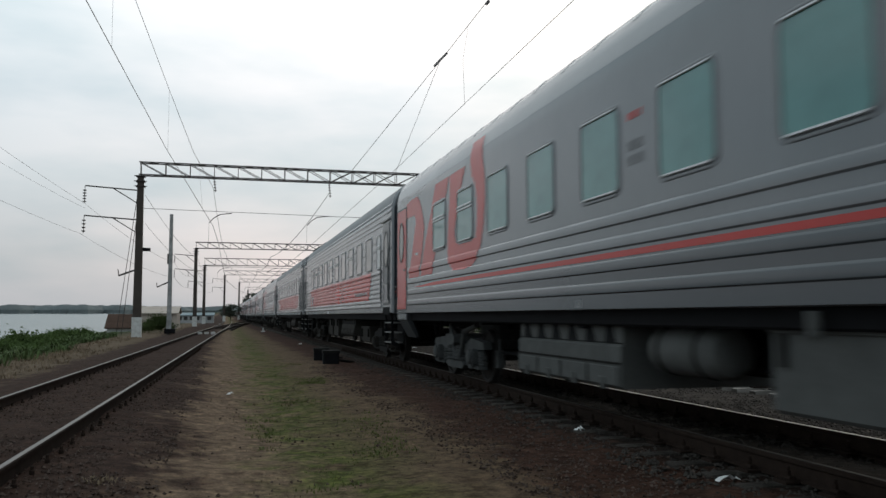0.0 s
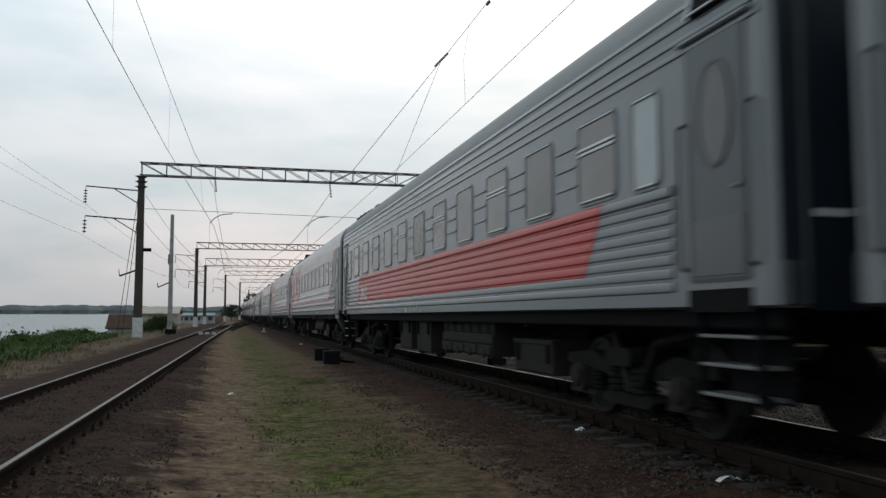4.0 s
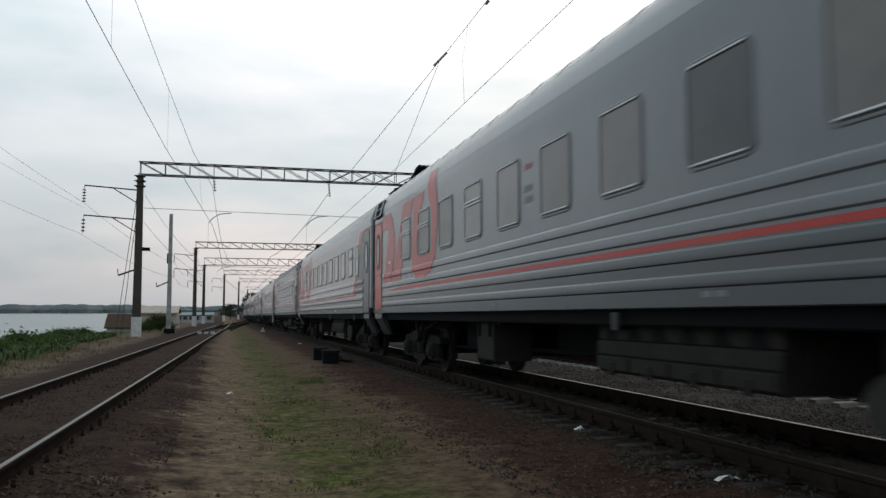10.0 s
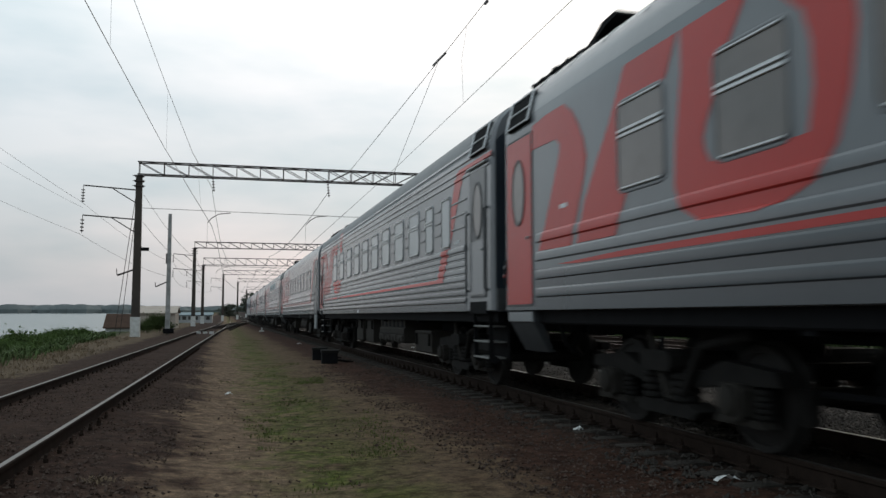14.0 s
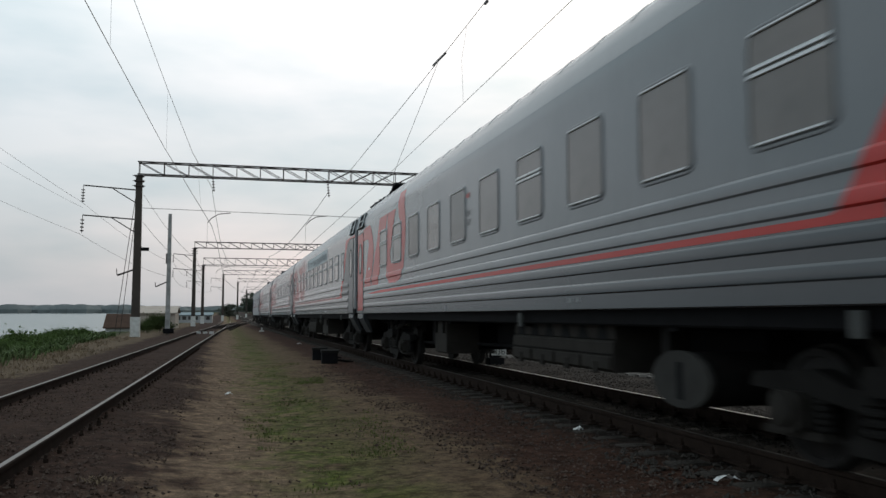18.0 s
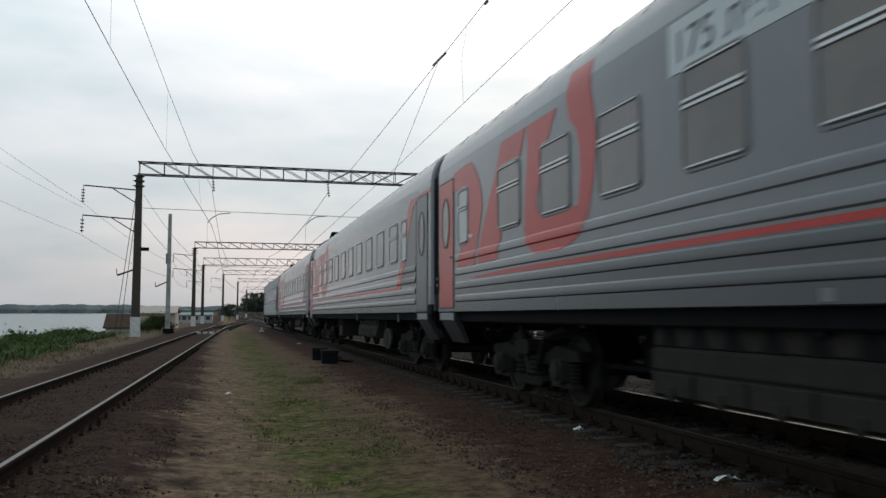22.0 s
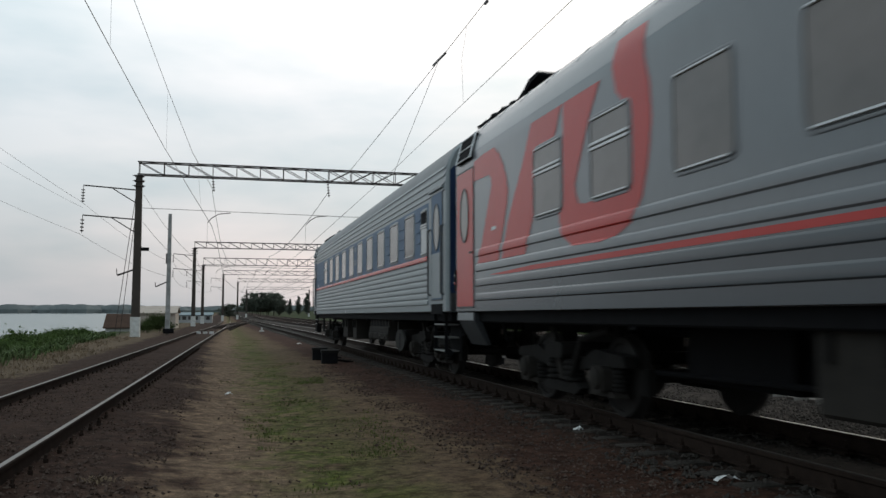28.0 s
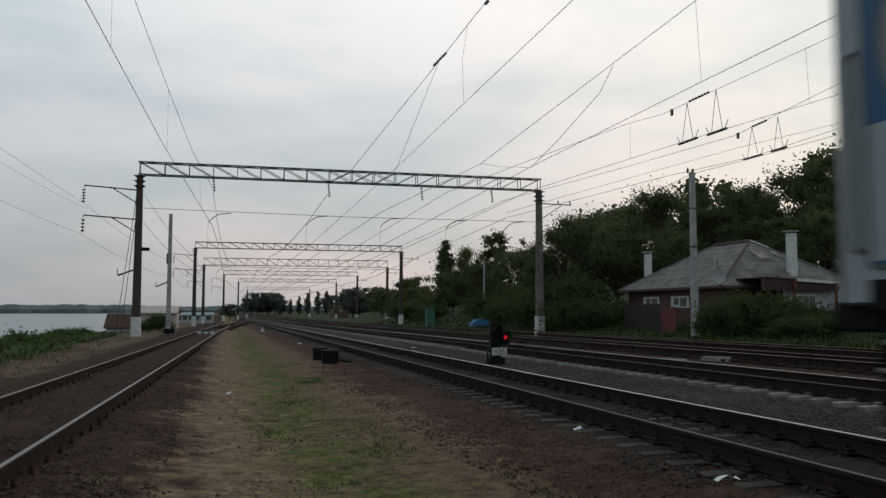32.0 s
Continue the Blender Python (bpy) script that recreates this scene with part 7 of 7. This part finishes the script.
def house():
    z0 = 0.2
    t = thing("house", "low brick house with a grey hipped slate roof", "house", (0, 0, z0))
    x0, x1, y0, y1, ez = 30.6, 40.6, 46.6, 59.4, 2.75
    for n, (a, b, c, d) in {"wall": (x0, y0, x0 + 0.35, y1)}.items():
        part("wall", Geo().box(a, b, -0.6, c, d, ez), BRICK, t)
    part("wall", Geo().box(x0 + 0.352, y0, -0.6, x1, y0 + 0.35, ez), BRICK, t)
    part("wall", Geo().box(x1 - 0.35, y0 + 0.352, -0.6, x1, y1, ez), BRICK, t)
    part("wall", Geo().box(x0 + 0.352, y1 - 0.35, -0.6, x1 - 0.352, y1, ez), BRICK, t)
    # hipped roof in courses of slates
    e = [(30.0, 46.0), (41.2, 46.0), (41.2, 60.0), (30.0, 60.0)]
    ra, rb, rz, zz = (35.5, 50.7), (35.5, 55.0), 6.05, 2.75
    faces = [((e[3], e[0], ra, rb), "left"), ((e[0], e[1], ra, ra), "front"), ((e[1], e[2], rb, ra), "right"), ((e[2], e[3], rb, rb), "back")]
    for (a, b, c, d), side in faces:
        g = Geo()
        n = 9
        A, B, C, D = (Vector((*a, zz)), Vector((*b, zz)), Vector((*c, rz)), Vector((*d, rz)))
        nrm = (B - A).cross(D - A).normalized()
        up = nrm * 0.014
        vs, fs = [], []
        for k in range(n):
            f0, f1 = k / n, (k + 1) / n
            vs += [A.lerp(D, f0) + up, B.lerp(C, f0) + up, B.lerp(C, f1), A.lerp(D, f1)]
            o = 4 * k
            fs.append((o, o + 1, o + 2, o + 3))
            if k < n - 1:
                fs.append((o + 3, o + 2, o + 5, o + 4))
        g.add(vs, fs)
        part("roof_slope", g, SLATE, t, "courses of grey slates", smooth=False)
    for p, q in ((e[0], ra), (e[3], rb), (e[1], ra), (e[2], rb)):
        part("hip_cap", Geo().rod((*p, zz + 0.03), (*q, rz + 0.03), 0.08, 6), RIDGE if p == e[0] else SLATE, t)
    part("ridge_cap", Geo().rod((*ra, rz + 0.06), (*rb, rz + 0.06), 0.11, 6), RIDGE, t)
    part("eave_board", Geo().box(29.95, 46.0, zz - 0.12, 30.02, 60.0, zz + 0.05), RIDGE, t)
    part("eave_board", Geo().box(30.03, 45.95, zz - 0.12, 41.2, 46.02, zz + 0.05), RIDGE, t)
    for x, y, zt, w in ((36.3, 47.3, 6.34, 0.26), (32.12, 59.0, 5.65, 0.23)):
        c = part("chimney", Geo().cbox(x - w, y - w, 2.9, x + w, y + w, zt, 0.03, "z"), LIME, t, "whitewashed chimney")
        part("chimney_cap", Geo().cbox(x - w - 0.18, y - w - 0.1, zt + 0.12, x + w + 0.1, y + w + 0.1, zt + 0.18, 0.02, "z").rod((x - w, y, zt), (x - w, y, zt + 0.12), 0.03).rod((x + w, y, zt), (x + w, y, zt + 0.12), 0.03), PLASTER, c)
    # windows in the track-side wall
    for y in (51.75, 55.75):
        f = part("window", Geo().box(x0 - 0.06, y - 1.15, 1.42, x0 - 0.004, y + 1.15, 2.22), LIME, t, "white framed window")
        part("pane", Geo().box(x0 - 0.075, y - 0.95, 1.50, x0 - 0.062, y - 0.1, 2.10), PANE, f)
        part("pane", Geo().box(x0 - 0.075, y + 0.1, 1.62, x0 - 0.062, y + 0.75, 2.10), PANE, f)
    for x in (38.0, 39.6):
        f = part("window", Geo().box(x - 0.5, y0 - 0.06, 1.0, x + 0.5, y0 - 0.004, 2.2), LIME, t, "white framed window")
        part("pane", Geo().box(x - 0.4, y0 - 0.075, 1.1, x + 0.4, y0 - 0.062, 2.1), PANE, f)
    # loose sheets lying on the front slope
    def on_slope(x, y, lift):
        return (x, y, zz + (y - 46.0) / 4.7 * (rz - zz) + lift)

    for quad in (((34.65, 49.55), (35.70, 49.50), (35.75, 48.70), (34.95, 48.75)), ((36.20, 49.60), (36.72, 49.35), (37.20, 48.80), (36.55, 48.95))):
        top, low = [on_slope(x, y, 0.10) for x, y in quad], [on_slope(x, y, 0.03) for x, y in quad]
        part("roof_patch", Geo().add(low + top, [(4, 5, 6, 7)] + [(k, (k + 1) % 4, 4 + (k + 1) % 4, 4 + k) for k in range(4)]), PATCH, t, "pale loose sheet", smooth=False)
    part("roof_crack", Geo().rod(on_slope(34.9, 47.2, 0.02), on_slope(35.2, 46.3, 0.02), 0.05, 5), RIDGE, t, "dark broken slates")
    part("ridge_flash", Geo().rod((35.55, 50.66, 6.12), (36.45, 49.92, 5.58), 0.06, 5), LIME, t, "pale flashing strip")
    # lean-to porch with a slightly tilted roof
    roof = Geo().prism([(31.6, 3.20), (36.8, 2.95), (36.8, 3.03), (31.6, 3.28)], 43.5, 46.9, "y")
    p = part("porch_roof", roof, ROOFBROWN, t, "flat porch roof with a pale edge")
    part("porch_edge", Geo().prism([(33.7, 3.02), (36.7, 2.87), (36.7, 3.045), (33.7, 3.19)], 43.46, 43.496, "y"), LIME, p)
    part("porch_fascia", Geo().prism([(31.3, 2.46), (36.8, 2.44), (36.8, 2.94), (31.3, 3.18)], 43.56, 43.66, "y"), PORCHRED, p, "dark red boards under the roof edge")
    for x in (33.5, 36.5):
        part("porch_post", Geo().cbox(x - 0.08, 43.42, -0.6, x + 0.08, 43.55, 3.1 - 0.05 * (x - 33.5), 0.02, "z"), REDWOOD, t)
    w = part("porch_wall", Geo().box(33.2, 44.0, -0.6, 40.0, 44.2, 2.9), PLASTER, t, "grey plaster porch wall")
    f = part("window", Geo().box(33.95, 43.94, 1.15, 35.35, 43.996, 2.2), LIME, t, "white framed porch window")
    for k in range(3):
        part("pane", Geo().box(34.0 + k * 0.45, 43.92, 1.22, 34.4 + k * 0.45, 43.938, 2.13), PANE, f)
    d = part("dish_arm", Geo().rod((29.9, 46.3, 2.9), (29.7, 45.6, 3.55), 0.03).rod((29.8, 45.9, 3.3), (29.8, 45.9, 4.4), 0.02), STEEL, t)
    g = Geo()
    n = 16
    rim = [Vector((29.65 + 0.48 * math.cos(k * math.tau / n) * 0.98, 45.5, 3.35 + 0.48 * math.sin(k * math.tau / n))) for k in range(n)]
    mid = [Vector((29.65 + 0.26 * math.cos(k * math.tau / n), 45.58, 3.35 + 0.26 * math.sin(k * math.tau / n))) for k in range(n)]
    g.add(rim + mid + [Vector((29.65, 45.62, 3.35))], [(k, (k + 1) % n, n + (k + 1) % n, n + k) for k in range(n)] + [(n + k, n + (k + 1) % n, 2 * n) for k in range(n)])
    part("satellite_dish", g, PLASTER, t, "pale satellite dish")
    return t


house()
t = thing("garden_fence", "dark brown board fence with a red gate", "fence", (0, 0, 0.1))
bd = Geo().cbox(-0.012, -0.075, -0.3, 0.012, 0.075, 1.75, 0.006, "z").mesh("board")
bd.materials.append(FENCE)
for k in range(31):
    part("board", bd, None, t, at=(27.6, 49.25 + k * 0.165, random.uniform(-0.02, 0.02)))
part("fence_rail", Geo().box(27.62, 49.2, 0.4, 27.67, 54.4, 0.48), FENCE, t)
part("fence_rail", Geo().box(27.62, 49.2, 1.3, 27.67, 54.4, 1.38), FENCE, t)
part("gate", Geo().cbox(27.58, 47.2, -0.2, 27.63, 49.1, 1.55, 0.01, "z"), REDWOOD, t, "red painted gate")


def shed(x0, x1, y0, y1, wall_h, roof_h, wall_mat, roof_mat, label, zg, name="shed"):
    t = thing(name, label, name, (0, 0, zg))
    for a in ((x0, y0, x1, y0 + 0.2), (x0, y1 - 0.2, x1, y1), (x0, y0 + 0.202, x0 + 0.2, y1 - 0.202), (x1 - 0.2, y0 + 0.202, x1, y1 - 0.202)):
        part("wall", Geo().box(a[0], a[1], -0.8, a[2], a[3], wall_h), wall_mat, t)
    for ya, yb in ((y0 - 0.3, (y0 + y1) / 2), (y1 + 0.3, (y0 + y1) / 2)):
        part("roof", Geo().add([(x0 - 0.2, ya, wall_h - 0.05), (x1 + 0.2, ya, wall_h - 0.05), (x1 + 0.2, yb, roof_h), (x0 - 0.2, yb, roof_h), (x0 - 0.2, ya, wall_h + 0.05), (x1 + 0.2, ya, wall_h + 0.05), (x1 + 0.2, yb, roof_h + 0.1), (x0 - 0.2, yb, roof_h + 0.1)], [(0, 1, 2, 3), (4, 5, 6, 7), (0, 1, 5, 4), (1, 2, 6, 5), (3, 0, 4, 7)]), roof_mat, t, smooth=False)
    f = part("window", Geo().box((x0 + x1) / 2 - 0.5, y0 - 0.04, wall_h - 1.2, (x0 + x1) / 2 + 0.5, y0 - 0.003, wall_h - 0.4), LIME, t)
    part("pane", Geo().box((x0 + x1) / 2 - 0.42, y0 - 0.055, wall_h - 1.12, (x0 + x1) / 2 + 0.42, y0 - 0.042, wall_h - 0.48), PANE, f)
    return t


shed(-10.6, -8.35, 82, 86, -0.15, 1.05, LIME, ROOFBROWN, "small white hut with a brown roof by the lake", -0.1)
shed(-9.6, -5.3, 97, 104, 1.25, 1.95, PINKWALL, PINKWALL, "low beige building with a shallow roof", -0.2)
pav = shed(-9.5, -2.4, 168, 178, 1.0, 1.45, PLASTER, TEALROOF, "long low pavilion with a blue-green roof", -0.6)
for k in range(6):
    part("window", Geo().box(-9.0 + k * 1.1, 167.95, 0.1, -8.3 + k * 1.1, 167.997, 0.8), DARKPANE, pav, "dark window opening")
shed(33.0, 37.5, 262, 270, 4.2, 5.2, BRICK, ROOFBROWN, "small brick station building far along the line", -2.2, "station_hut")


def motions():
    """The train rolls past, each coach following the line's fall; its wheels turn with it."""
    for k, c in enumerate(TRAIN):
        rows = []
        for j in range(65):
            t = j * 0.5
            y = FIRST + PITCH_Y * k - travelled(t)
            za, zb = level(y - 8.5), level(y + 8.5)
            rows.append((t, pose(MAIN_X, y, (za + zb) / 2 + RAIL, math.degrees(math.atan((zb - za) / 17)))))
        walk(c, rows)
    turns = [(t * 0.07, 57.29578 * travelled(t * 0.07) / 0.478) for t in range(458)] 
    for c in TRAIN:
        for b in c.children:
            for w in b.children:
                if w.name.startswith("wheelset"):
                    p = w.location.copy()
                    walk(w, [(t, pose(p.x, p.y, p.z, a)) for t, a in turns])


motions()
